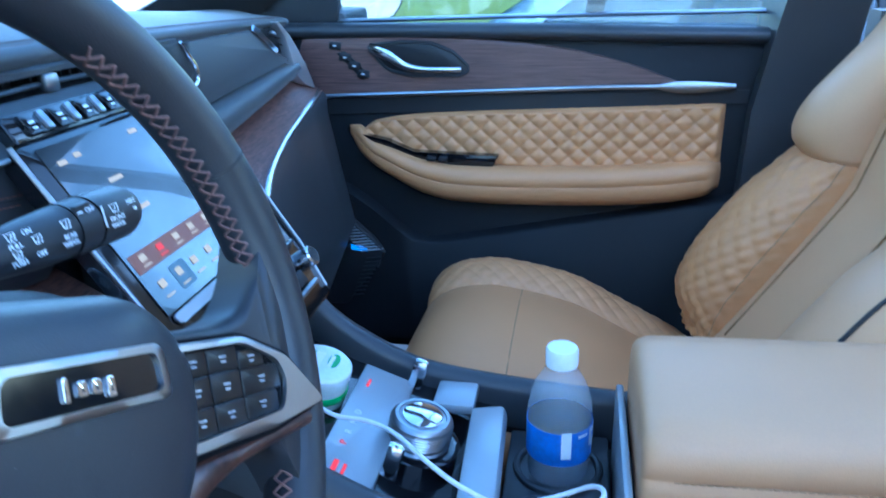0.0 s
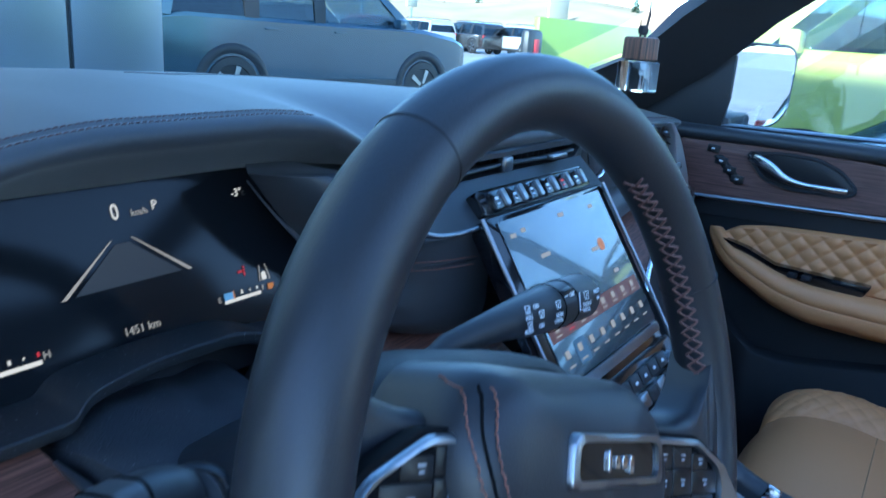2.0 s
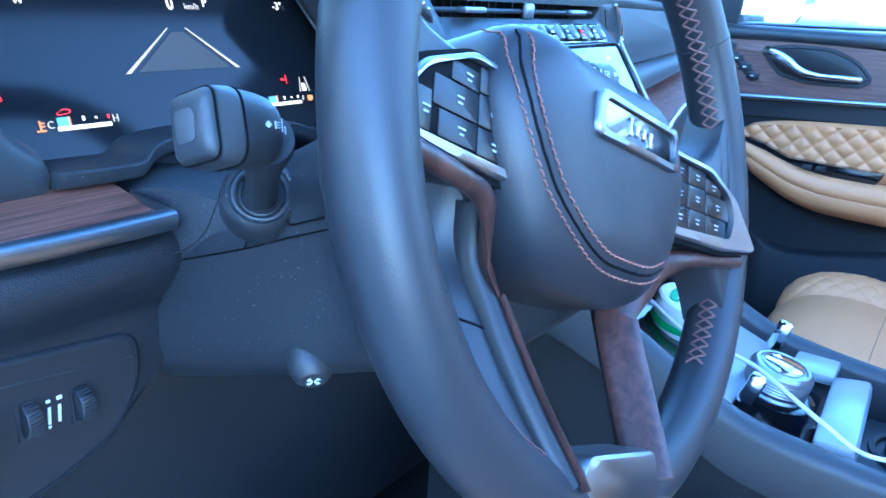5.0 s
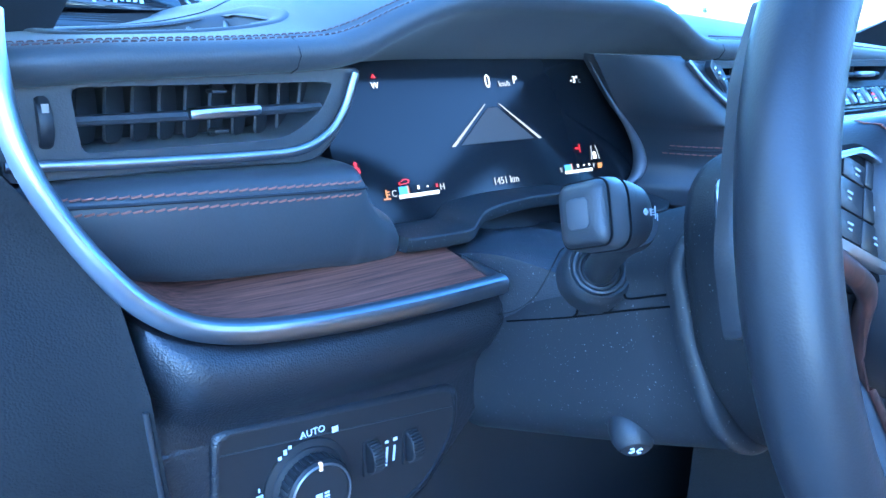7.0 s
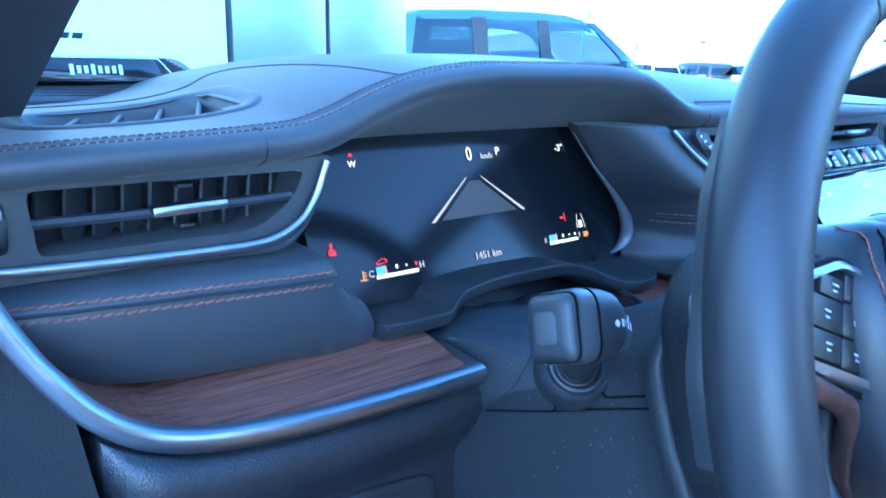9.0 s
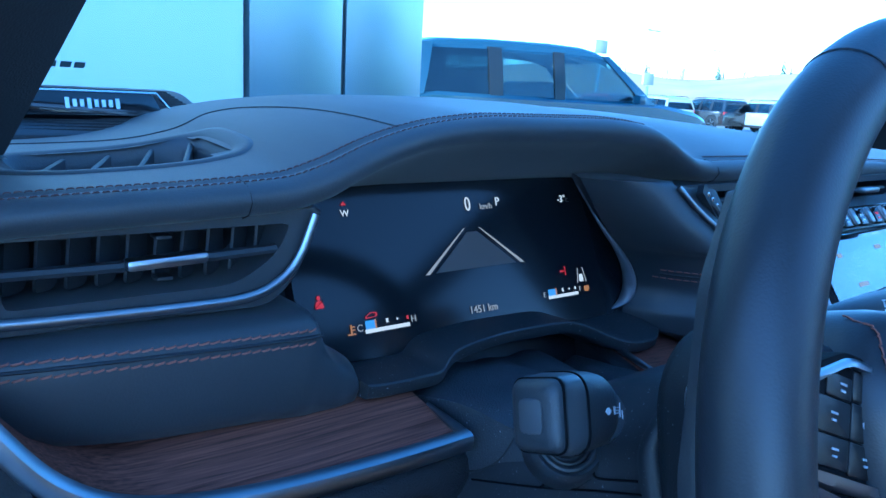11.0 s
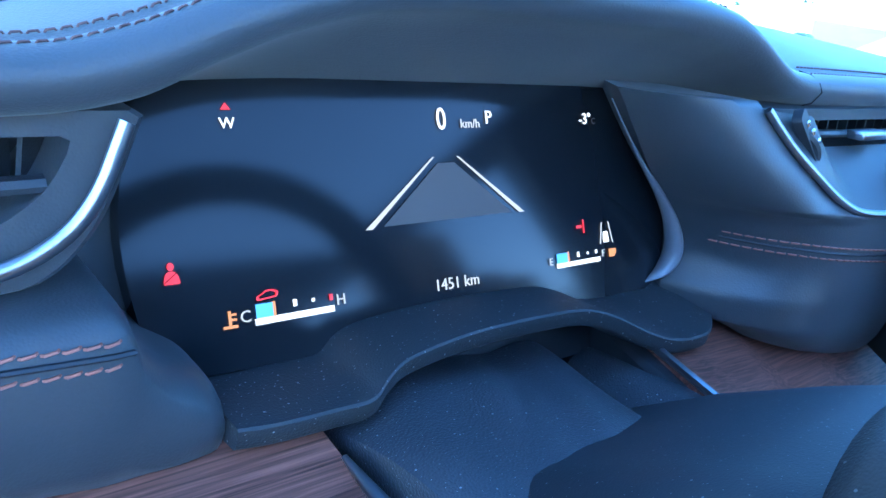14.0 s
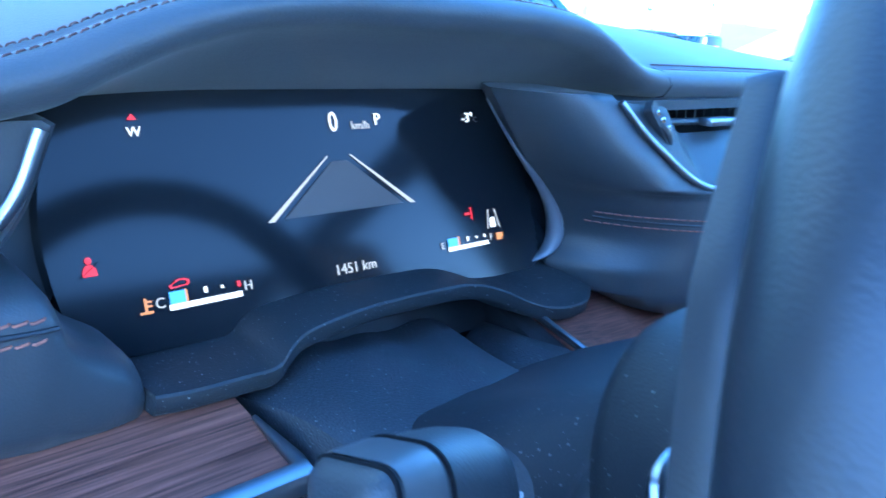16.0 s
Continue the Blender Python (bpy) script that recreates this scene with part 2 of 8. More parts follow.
def box(c, size, bevel=0.0, rot=None, seg=2, bm=None):
    b = bmesh.new()
    bmesh.ops.create_cube(b, size=1)
    bmesh.ops.scale(b, vec=size, verts=b.verts)
    if bevel:
        bmesh.ops.bevel(b, geom=b.edges[:], offset=bevel, segments=seg, profile=0.5, affect="EDGES", clamp_overlap=True)
    m = Matrix.Translation(c) @ (rot.to_4x4() if rot else Matrix())
    bmesh.ops.transform(b, matrix=m, verts=b.verts)
    if bm is None:
        return b
    return merge(bm, b)


def merge(bm, other):
    me = bpy.data.meshes.new("tmp")
    other.to_mesh(me)
    other.free()
    bm.from_mesh(me)
    bpy.data.meshes.remove(me)
    return bm


def rounded(pts, r, seg=4):
    """A closed 2D outline with its corners rounded; r one radius or one per corner."""
    out, n = [], len(pts)
    for i in range(n):
        p, a, b = Vector(pts[i]), Vector(pts[i - 1]), Vector(pts[(i + 1) % n])
        rr = r[i] if isinstance(r, (list, tuple)) else r
        if rr <= 0:
            out.append(p)
            continue
        da, db = (a - p), (b - p)
        k = min(rr, da.length * 0.49, db.length * 0.49)
        s, e = p + da.normalized() * k, p + db.normalized() * k
        for j in range(seg + 1):
            f = j / seg
            out.append(s * (1 - f) ** 2 + p * 2 * f * (1 - f) + e * f * f)
    return out


def frame_of(origin, u, v):
    """Maps plane coordinates (u, v, out) to the world; out is u x v."""
    o, u, v = Vector(origin), Vector(u).normalized(), Vector(v).normalized()
    w = u.cross(v)
    return lambda a, b, c=0.0: o + u * a + v * b + w * c


def slab(outline, f, t0, t1, bevel=0.0, seg=2, bm=None, dome=0.0):
    """A plate: outline in the plane f, from depth t0 to t1 (its face), with a rounded face edge."""
    bm = bm or bmesh.new()
    c = sum((Vector(p) for p in outline), Vector((0, 0))) / len(outline)
    rings = [[f(p[0], p[1], t0) for p in outline]]
    if bevel:
        for k in range(seg + 1):
            a = k / seg * math.pi / 2
            ins, dep = bevel * (1 - math.cos(a)), bevel * (1 - math.sin(a))
            rings.append([f(*(Vector(p) + (c - Vector(p)).normalized() * ins), t1 - dep) for p in outline])
    else:
        rings.append([f(p[0], p[1], t1) for p in outline])
    if dome:
        for s, h in ((0.7, 0.5), (0.35, 0.9)):
            rings.append([f(*(c + (Vector(p) - c) * s), t1 + dome * h) for p in outline])
    return loft(rings, True, True, bm)


def ring_slab(outer, inner, f, t0, t1, bevel=0.0):
    """A plate with a hole; both outlines have equally many points."""
    rows = [(outer, t0), (outer, t1 - bevel)]
    if bevel:
        c = sum((Vector(p) for p in outer), Vector((0, 0))) / len(outer)
        rows.append(([Vector(p) + (c - Vector(p)).normalized() * bevel for p in outer], t1))
    rows += [(inner, t1), (inner, t0)]
    return loft([[f(p[0], p[1], t) for p in o] for o, t in rows], True, False)


def resample(outline, n, start=0):
    """n evenly spaced points round a closed 2D outline."""
    p = [Vector(q) for q in outline] + [Vector(outline[0])]
    d = [0.0]
    for a, b in zip(p, p[1:]):
        d.append(d[-1] + (b - a).length)
    out, j = [], 0
    for i in range(n):
        s = d[-1] * i / n
        while d[j + 1] < s:
            j += 1
        out.append(p[j] + (p[j + 1] - p[j]) * ((s - d[j]) / max(1e-9, d[j + 1] - d[j])))
    return out


def lathe(profile, f, seg=28, bm=None):
    """Turns (radius, height) about the out axis of the plane f."""
    return loft([[f(r * math.cos(2 * math.pi * k / seg), r * math.sin(2 * math.pi * k / seg), h) for k in range(seg)] for r, h in profile], True, True, bm)


def stitches(path, up, parent, name="stitching", step=0.0062, length=0.0048, r=0.0006, slant=0.0, material=None, label="copper-coloured thread"):
    """A row of separate thread stitches along a path."""
    bm = bmesh.new()
    up = Vector(up)
    for p, t in even([Vector(q) for q in path], step):
        side = t.cross(up).normalized()
        a = p - t * length / 2 + side * slant
        b = p + t * length / 2 - side * slant
        m = (a + b) / 2 + up * r * 0.9
        tube([a - up * r, a + (m - a) * 0.3 + up * r * 0.6, m, b + (m - b) * 0.3 + up * r * 0.6, b - up * r], r * 1.3, r, up, 5, bm=bm)
    return part(name, bm, material or STITCH, parent, label, kind="stuff")


def text(name, body, f, u, v, size, material, parent, out=0.0, align="CENTER", mirror=False, squeeze=1.0):
    """Letters of the built-in font as flat mesh in the plane f."""
    cu = bpy.data.curves.new(name, "FONT")
    cu.body, cu.size, cu.align_x, cu.align_y, cu.extrude = body, size, align, "CENTER", 0.0002
    cu.resolution_u = 3
    tmp = bpy.data.objects.new("tmp", cu)
    me = bpy.data.meshes.new_from_object(tmp)
    bpy.data.objects.remove(tmp)
    bm = bmesh.new()
    bm.from_mesh(me)
    bpy.data.meshes.remove(me)
    for q in bm.verts:
        q.co = f(u + q.co.x * squeeze * (-1 if mirror else 1), v + q.co.y, out + q.co.z)
    bmesh.ops.remove_doubles(bm, verts=bm.verts, dist=1e-7)
    left, letters = set(bm.verts), []
    while left:
        grow, piece = [left.pop()], set()
        while grow:
            q = grow.pop()
            piece.add(q)
            for e in q.link_edges:
                w = e.other_vert(q)
                if w in left:
                    left.discard(w)
                    grow.append(w)
        letters.append(piece)
    made = None
    for piece in letters:
        one, match = bmesh.new(), {}
        for q in piece:
            match[q] = one.verts.new(q.co)
        for fa in {fa for q in piece for fa in q.link_faces}:
            one.faces.new([match[q] for q in fa.verts])
        made = part(name, one, material, parent, smooth=0)
    bm.free()
    return made


def bars(rects, f, out, thick=0.0004):
    """Small flat bars (u, v, width, height[, lean]), one mesh each."""
    out_list = []
    for r in rects:
        u, v, w, h = r[:4]
        s = r[4] if len(r) > 4 else 0.0
        out_list.append(slab([(u - w / 2 - s, v - h / 2), (u + w / 2 - s, v - h / 2), (u + w / 2 + s, v + h / 2), (u - w / 2 + s, v + h / 2)], f, out - thick, out))
    return out_list


def lerp_list(x, table):
    """Smooth reading of a table of (x, value...) rows, without overshoot."""
    if x <= table[0][0]:
        return table[0][1:]
    if x >= table[-1][0]:
        return table[-1][1:]
    i = next(k for k in range(len(table) - 1) if x <= table[k + 1][0])
    h = table[i + 1][0] - table[i][0]
    f = (x - table[i][0]) / h

    def slope(k, c):
        if k == 0 or k == len(table) - 1:
            return 0.0
        a = (table[k][c] - table[k - 1][c]) / (table[k][0] - table[k - 1][0])
        b = (table[k + 1][c] - table[k][c]) / (table[k + 1][0] - table[k][0])
        return 0.0 if a * b <= 0 else 2 * a * b / (a + b)
    return tuple((2 * f ** 3 - 3 * f * f + 1) * table[i][c] + (f ** 3 - 2 * f * f + f) * h * slope(i, c) + (3 * f * f - 2 * f ** 3) * table[i + 1][c] + (f ** 3 - f * f) * h * slope(i + 1, c) for c in range(1, len(table[0])))


def ease(f):
    f = max(0.0, min(1.0, f))
    return f * f * (3 - 2 * f)


# ---------- dashboard ----------


def facing(y):
    """A plane across the car at y, with x and z as its axes and out towards the driver."""
    return frame_of((0, y, 0), (1, 0, 0), (0, 0, 1))


dash = thing("dashboard", "black leather dashboard with copper stitching, walnut and satin chrome trim", "dashboard", (0, 1.1, 0.9))

# x, stitch height, crest height, lower edge of the lip
PAD = [(-0.735, 1.131, 1.136, 1.112), (-0.66, 1.134, 1.138, 1.115), (-0.60, 1.136, 1.1415, 1.117), (-0.55, 1.139, 1.151, 1.119), (-0.527, 1.145, 1.160, 1.123),
       (-0.50, 1.156, 1.166, 1.135), (-0.475, 1.164, 1.171, 1.145), (-0.445, 1.170, 1.176, 1.152), (-0.40, 1.174, 1.180, 1.155), (-0.30, 1.1745, 1.182, 1.155), (-0.27, 1.1730, 1.1815, 1.1530),
       (-0.245, 1.1700, 1.181, 1.1495), (-0.225, 1.1635, 1.180, 1.1435), (-0.20, 1.1520, 1.179, 1.133), (-0.18, 1.1450, 1.1785, 1.1265), (-0.155, 1.1425, 1.178, 1.123), (-0.10, 1.1425, 1.176, 1.121), (0.02, 1.142, 1.169, 1.119),
       (0.20, 1.136, 1.157, 1.117), (0.45, 1.128, 1.142, 1.113), (0.60, 1.122, 1.132, 1.107), (0.76, 1.117, 1.125, 1.103)]


def stitch_y(x):
    return 0.942 + 0.010 * max(0, min(1, (x - 0.1) / 0.3)) - 0.008 * max(0, min(1, (x - 0.3) / 0.3)) + 0.70 * max(0.0, x - 0.590)


def pad_z(x, y):
    s, c, _ = lerp_list(x, PAD)
    ys = stitch_y(x)
    if y < 1.12:
        f = max(0.0, (y - ys) / (1.12 - ys))
        return s + (c - s) * (1 - (1 - f) ** 2)
    f = (y - 1.12) / 0.42
    return c - 0.05 * f * f


VENT_TOP = (-0.605, 1.035, 0.058, 0.038)  # centre and half sizes of the opening in the pad
bm = bmesh.new()
xs = [-0.735 + 0.65 * i / 150 for i in range(151)] + [-0.085 + 0.845 * i / 90 for i in range(1, 91)]
rows = []
for x in xs:
    s, c, low = lerp_list(x, PAD)
    ys = stitch_y(x)
    base = min(low - 0.003, 1.1165)
    prof = [(ys + 0.002 + (1.028 - ys) * k / 9, base + (low - 0.0004 - base) * (1 - k / 9) ** 1.35) for k in range(9, 0, -1)]
    prof += [(ys, low), (ys - 0.006, low + 0.09 * (s - low)), (ys - 0.0105, low + 0.23 * (s - low)), (ys - 0.0140, low + 0.42 * (s - low)), (ys - 0.0150, low + 0.60 * (s - low)), (ys - 0.013, low + 0.78 * (s - low)), (ys - 0.0085, low + 0.92 * (s - low)), (ys - 0.005, s - 0.0006)]
    prof += [(ys - 0.0022, s - 0.0004), (ys, s - 0.0016), (ys + 0.0022, s)]
    prof += [(y, pad_z(x, y)) for y in [ys + 0.008 + (1.56 - ys - 0.008) * (k / 40) ** 1.25 for k in range(41)]]
    rows.append([Vector((x, y, z)) for y, z in prof])
loft(rows, False, False, bm)
kill = []
for fa in bm.faces:
    c = fa.calc_center_median()
    if c.z > 1.12 and c.y > 0.96 and ((c.x - VENT_TOP[0]) / VENT_TOP[2]) ** 4 + ((c.y - VENT_TOP[1]) / VENT_TOP[3]) ** 4 < 1:
        kill.append(fa)
bmesh.ops.delete(bm, geom=kill, context="FACES")
part("top_pad", bm, PAD_LEATHER, dash, "smooth black leather top pad with a raised instrument hood", smooth=80)
for off, x0, x1 in ((-0.0052, -0.73, -0.25), (0.0052, -0.73, -0.25), (-0.0045, -0.152, 0.58), (0.0045, -0.152, 0.58)):
    path = [Vector((x, stitch_y(x) + off, pad_z(x, stitch_y(x) + max(off, 0)) - (0.0008 if off < 0 else 0) + 0.0002)) for x in [x0 + (x1 - x0) * k / 160 for k in range(161)]]
    stitches(path, (0, 0, 1), dash, slant=0.0003, step=0.0042, length=0.0032, material=STITCH_DARK, r=0.00036)
seam = [Vector((x, y, pad_z(x, y) + 0.0002)) for x, y in [(q.x, q.y) for q in spline([(-0.472, 0.947), (-0.4705, 1.005), (-0.474, 1.057), (-0.484, 1.097), (-0.498, 1.124), (-0.516, 1.124), (-0.534, 1.111), (-0.552, 1.110), (-0.575, 1.112), (-0.615, 1.133), (-0.68, 1.15)], 40)]]
part("pad_seam", tube(seam, 0.0009, 0.0006, seg=6), PLASTIC_DARK, dash)
seam = [Vector((x, y, pad_z(x, y) + 0.0002)) for x, y in [(-0.25 + 0.9 * k / 40, 1.16 + 0.02 * math.sin(k / 40 * 3)) for k in range(41)]]
part("pad_seam", tube(seam, 0.0009, 0.0006, seg=6), PLASTIC_DARK, dash)
for x in (-0.572, -0.158):
    s, c, low = lerp_list(x, PAD)
    ys = stitch_y(x)
    seam = [(x, ys, s), (x, ys - 0.0075, s - 0.0012), (x, ys - 0.0135, s - 0.0052), (x, ys - 0.016, (s + low) / 2), (x, ys - 0.0115, low + 0.0028), (x, ys - 0.004, low)]
    part("lip_seam", tube(seam, 0.0004, 0.0003, (1, 0, 0), 6), PLASTIC_DARK, dash)

# demister vent in the pad
f = frame_of((VENT_TOP[0], VENT_TOP[1], 1.1405), (1, 0, 0.10), (0, 1, 0.035))
ov = [(VENT_TOP[2] * abs(math.cos(a)) ** 0.5 * (1 if math.cos(a) > 0 else -1), VENT_TOP[3] * abs(math.sin(a)) ** 0.5 * (1 if math.sin(a) > 0 else -1)) for a in [2 * math.pi * k / 48 for k in range(48)]]
vent_rings = []
for k_, dz in ((1.30, -0.004), (1.24, 0.0010), (1.17, 0.0016), (1.09, 0.0012), (1.03, -0.0004), (0.98, -0.0035), (0.95, -0.009), (0.93, -0.022)):
    ring = [(VENT_TOP[0] + u * k_, VENT_TOP[1] + v * k_) for u, v in ov]
    vent_rings.append([(x, y, pad_z(x, y) + dz) for x, y in ring])
vent = part("top_vent", loft(vent_rings, True, False), PAD_LEATHER, dash, "moulded black demister vent frame", smooth=70)
part("duct", slab(ov, f, -0.05, -0.022), PLASTIC_DARK, vent)
for k in range(4):
    u = -0.052 + 0.026 * k
    rows = []
    for j in range(7):
        g = j / 6
        c = f(u + 0.030 * g, -0.034 + 0.068 * g)
        z = pad_z(c.x, c.y) - 0.0035
        rows.append([(c.x - 0.0016, c.y, z - 0.022), (c.x - 0.0016, c.y, z), (c.x, c.y, z + 0.0006), (c.x + 0.0016, c.y, z), (c.x + 0.0016, c.y, z - 0.022)])
    part("slat", loft(rows), PLASTIC, vent, smooth=40)

# tweeter by the windscreen
f = frame_of((-0.565, 1.25, 1.150), (1, 0.12, 0), (-0.12, 1, 0.25))
tw = part("speaker_grille", slab(rounded([(-0.10, -0.05), (0.10, -0.05), (0.12, 0.09), (-0.12, 0.09)], 0.02), f, -0.02, 0.004, 0.004), PLASTIC, dash, "ribbed black speaker grille")
for k in range(16):
    part("rib", box(f(0, -0.044 + 0.008 * k, 0.0048), (0.19, 0.002, 0.002)), PLASTIC_DARK, tw)
fb = frame_of((-0.568, 1.232, 1.155), (1, 0.12, 0), (0, 0.35, 0.94))
sp = part("speaker_badge", slab(rounded([(-0.063, -0.002), (0.058, -0.002), (0.05, 0.017), (-0.055, 0.017)], 0.004), fb, -0.02, 0.004, 0.002), GLOSS, dash, "black badge block with pale lettering bars")
part("badge_rim", tube([fb(u, v, 0.003) for u, v in [(-0.07, -0.001), (-0.058, 0.018), (0.053, 0.018), (0.068, -0.001)]], 0.0014, seg=6), CHROME, sp)
part("lettering", bars([(-0.020 + 0.0056 * k, 0.0078, 0.0030, 0.0085 if k in (0, 3, 7) else 0.006) for k in range(8)], fb, 0.0045), mat("pale_lettering", (0.7, 0.75, 0.8), 0.5), sp)

# left vent pod
fp = facing(0.945)
outer = rounded([(-0.716, 1.070), (-0.551, 1.067), (-0.534, 1.085), (-0.521, 1.120), (-0.72, 1.121)], [0.004, 0.012, 0.02, 0.002, 0.004])
inner = rounded([(-0.680, 1.0815), (-0.572, 1.0815), (-0.549, 1.096), (-0.541, 1.1125), (-0.683, 1.1125)], [0.004, 0.012, 0.01, 0.004, 0.004])
pod = part("vent_pod", ring_slab(resample(outer, 96), resample(inner, 96), fp, -0.07, 0.0, 0.002), LEATHER, dash, "black air vent surround")
part("duct", slab(resample(inner, 40), fp, -0.075, -0.05), PLASTIC_DARK, pod)
chr_path = [(q.x, 0.9415 - 0.002 * math.sin(i / 59 * math.pi), q.y) for i, q in enumerate(spline([(-0.714, 1.0785, 0), (-0.66, 1.076, 0), (-0.60, 1.0745, 0), (-0.568, 1.0755, 0), (-0.549, 1.083, 0), (-0.537, 1.096, 0), (-0.528, 1.117, 0)], 60))]
part("chrome_strip", tube(chr_path, 0.0022, 0.0026, seg=10), SATIN, pod, "satin chrome strip")
for k in range(10):
    x = -0.670 + 0.0138 * k
    part("louvre", slab(rounded([(-0.009, -0.0145), (0.006, -0.0145), (0.009, 0), (0.006, 0.0145), (-0.009, 0.0145)], 0.004), frame_of((x, 0.972, 1.097), (1.0, 0.9, 0), (0.1, 0, 1)), -0.0009, 0.0009), PLASTIC, pod)
part("vent_bar", tube(spline([(-0.683, 0.951, 1.0965), (-0.62, 0.946, 1.0972), (-0.549, 0.949, 1.0985)], 14), 0.0042, 0.0028, seg=8), PLASTIC, pod)
part("vent_tab", box((-0.609, 0.9435, 1.0985), (0.040, 0.010, 0.0058), 0.0022, Euler((0, -0.03, 0)).to_matrix()), SATIN, pod, "satin chrome vent tab")
for z in (1.087, 1.108):
    part("link_pin", box((-0.607, 0.957, z), (0.008, 0.01, 0.002), 0.0006), PLASTIC_DARK, pod)
part("thumbwheel", lathe([(0.004, -0.003), (0.0125, -0.003), (0.0135, -0.0015), (0.0135, 0.0015), (0.0125, 0.003), (0.004, 0.003)], frame_of((-0.6955, 0.951, 1.097), (0, 1, 0), (0, 0, 1))), PLASTIC_DARK, pod)
part("thumbwheel_mark", box((-0.6955, 0.9385, 1.104), (0.003, 0.001, 0.004)), SATIN, pod)

# leather roll under the left vent: sections along x from the pillar to the nose beside the screen
bm = bmesh.new()
rings = []
ROLL = [(-0.718, 1.069, 1.030, 0.935), (-0.68, 1.069, 1.017, 0.930), (-0.62, 1.068, 1.007, 0.926), (-0.56, 1.066, 1.003, 0.924), (-0.540, 1.066, 1.0005, 0.924), (-0.533, 1.064, 1.0000, 0.925), (-0.529, 1.053, 0.9995, 0.926), (-0.524, 1.0445, 0.999, 0.927), (-0.518, 1.0385, 0.9985, 0.928), (-0.511, 1.034, 0.998, 0.930), (-0.505, 1.030, 0.998, 0.932), (-0.500, 1.0245, 0.9985, 0.936), (-0.4965, 1.018, 1.000, 0.942), (-0.4945, 1.012, 1.003, 0.951)]
for k in range(86):
    x = -0.718 + 0.2235 * k / 85
    top, bot, yf = lerp_list(x, ROLL)
    h = top - bot
    rings.append([(x, 1.03, top), (x, yf + 0.020, top), (x, yf + 0.012, top - 0.0006), (x, yf + 0.006, top - 0.0028), (x, yf + 0.0022, top - 0.0065), (x, yf + 0.0004, top - max(h * 0.2, 0.009)), (x, yf, top - h * 0.36), (x, yf, top - h * 0.55), (x, yf + 0.003, top - h * 0.8), (x, yf + 0.010, top - h * 0.95), (x, yf + 0.02, bot), (x, 1.03, bot - 0.002)])
roll = part("vent_roll", loft(rings), LEATHER, dash, "stitched black leather roll under the vent", smooth=60)
for dz, sl in ((0.0015, 0.0007), (-0.0060, 0.0007)):
    path = [Vector((x, lerp_list(x, ROLL)[2] + 0.0002, 1.0615 - 0.0065 * (x + 0.7) / 0.17 + dz)) for x in [-0.705 + 0.172 * k / 60 for k in range(61)]]
    stitches(path, (0, -1, 0), roll, slant=sl * 0.7, step=0.0054, length=0.0046, r=0.00045)
path = [(x, lerp_list(x, ROLL)[2] - 0.0003, 1.0592 - 0.0065 * (x + 0.7) / 0.17) for x in [-0.712 + 0.18 * k / 40 for k in range(41)]]
part("roll_groove", tube(path, 0.0012, 0.0009, seg=6), PLASTIC_DARK, roll)

# walnut shelf with its chrome edge
edge = [Vector(p) for p in [(-0.462, 0.878, 0.989), (-0.51, 0.879, 0.9885), (-0.56, 0.882, 0.9885), (-0.60, 0.886, 0.990), (-0.632, 0.892, 0.993), (-0.655, 0.897, 1.000), (-0.674, 0.900, 1.014), (-0.688, 0.902, 1.032), (-0.700, 0.905, 1.052), (-0.711, 0.908, 1.076), (-0.716, 0.912, 1.098), (-0.717, 0.918, 1.125), (-0.715, 0.925, 1.143)]]
sm = spline(edge, 70)
bm = bmesh.new()
front = [q for q in sm if q.z < 1.07]
rows = []
for q in front:
    back = Vector((min(-0.466, max(q.x, -0.73) + 0.004), 1.01, max(1.024, min(1.06, q.z + 0.03))))
    rows.append([q + (back - q) * (k / 8) + Vector((0, 0, -0.004 * math.sin(math.pi * k / 8))) for k in range(9)])
loft(rows, False, False, bm)
ext = bmesh.ops.extrude_face_region(bm, geom=bm.faces[:])
bmesh.ops.translate(bm, vec=(0, 0, -0.006), verts=[v for v in ext["geom"] if isinstance(v, bmesh.types.BMVert)])
shelf = part("walnut_shelf", bm, WOOD, dash, "open-pore walnut shelf with a satin chrome edge")
shelf.location.z += 0.0035
rows = []
for k, q in enumerate(sm):
    t_ = (sm[min(k + 1, 69)] - sm[max(k - 1, 0)]).normalized()
    rise = min(1, max(0, q.z - 0.992) / 0.05)
    up_ = (Vector((0, -0.35, 1)) * (1 - rise) + Vector((0.75, -0.65, 0.25)) * rise).normalized()
    side_ = t_.cross(up_).normalized() * -1
    if side_.y > 0:
        side_ = side_ * -1
    up_ = (up_ - t_ * up_.dot(t_)).normalized()
    w_, h_ = 0.0046 - 0.0008 * rise, 0.0062 - 0.0012 * rise
    rows.append([q + side_ * a * w_ + up_ * b * h_ for a, b in ((-1.0, 0.80), (0.0, 0.92), (0.55, 0.84), (0.86, 0.62), (1.0, 0.30), (1.0, -0.40), (0.90, -0.78), (0.55, -0.96), (-1.0, -0.96))])
part("chrome_edge", loft(rows), SATIN, shelf, "satin chrome edge strip", smooth=32)
part("edge_end", tube([Vector((-0.4625, 0.8800, 0.9885)), Vector((-0.4615, 0.888, 0.9905)), Vector((-0.464, 0.915, 0.998))], [0.0040, 0.0036, 0.0012], [0.0046, 0.0040, 0.0010], (0, 0, 1), 12), SATIN, shelf, "satin chrome corner")

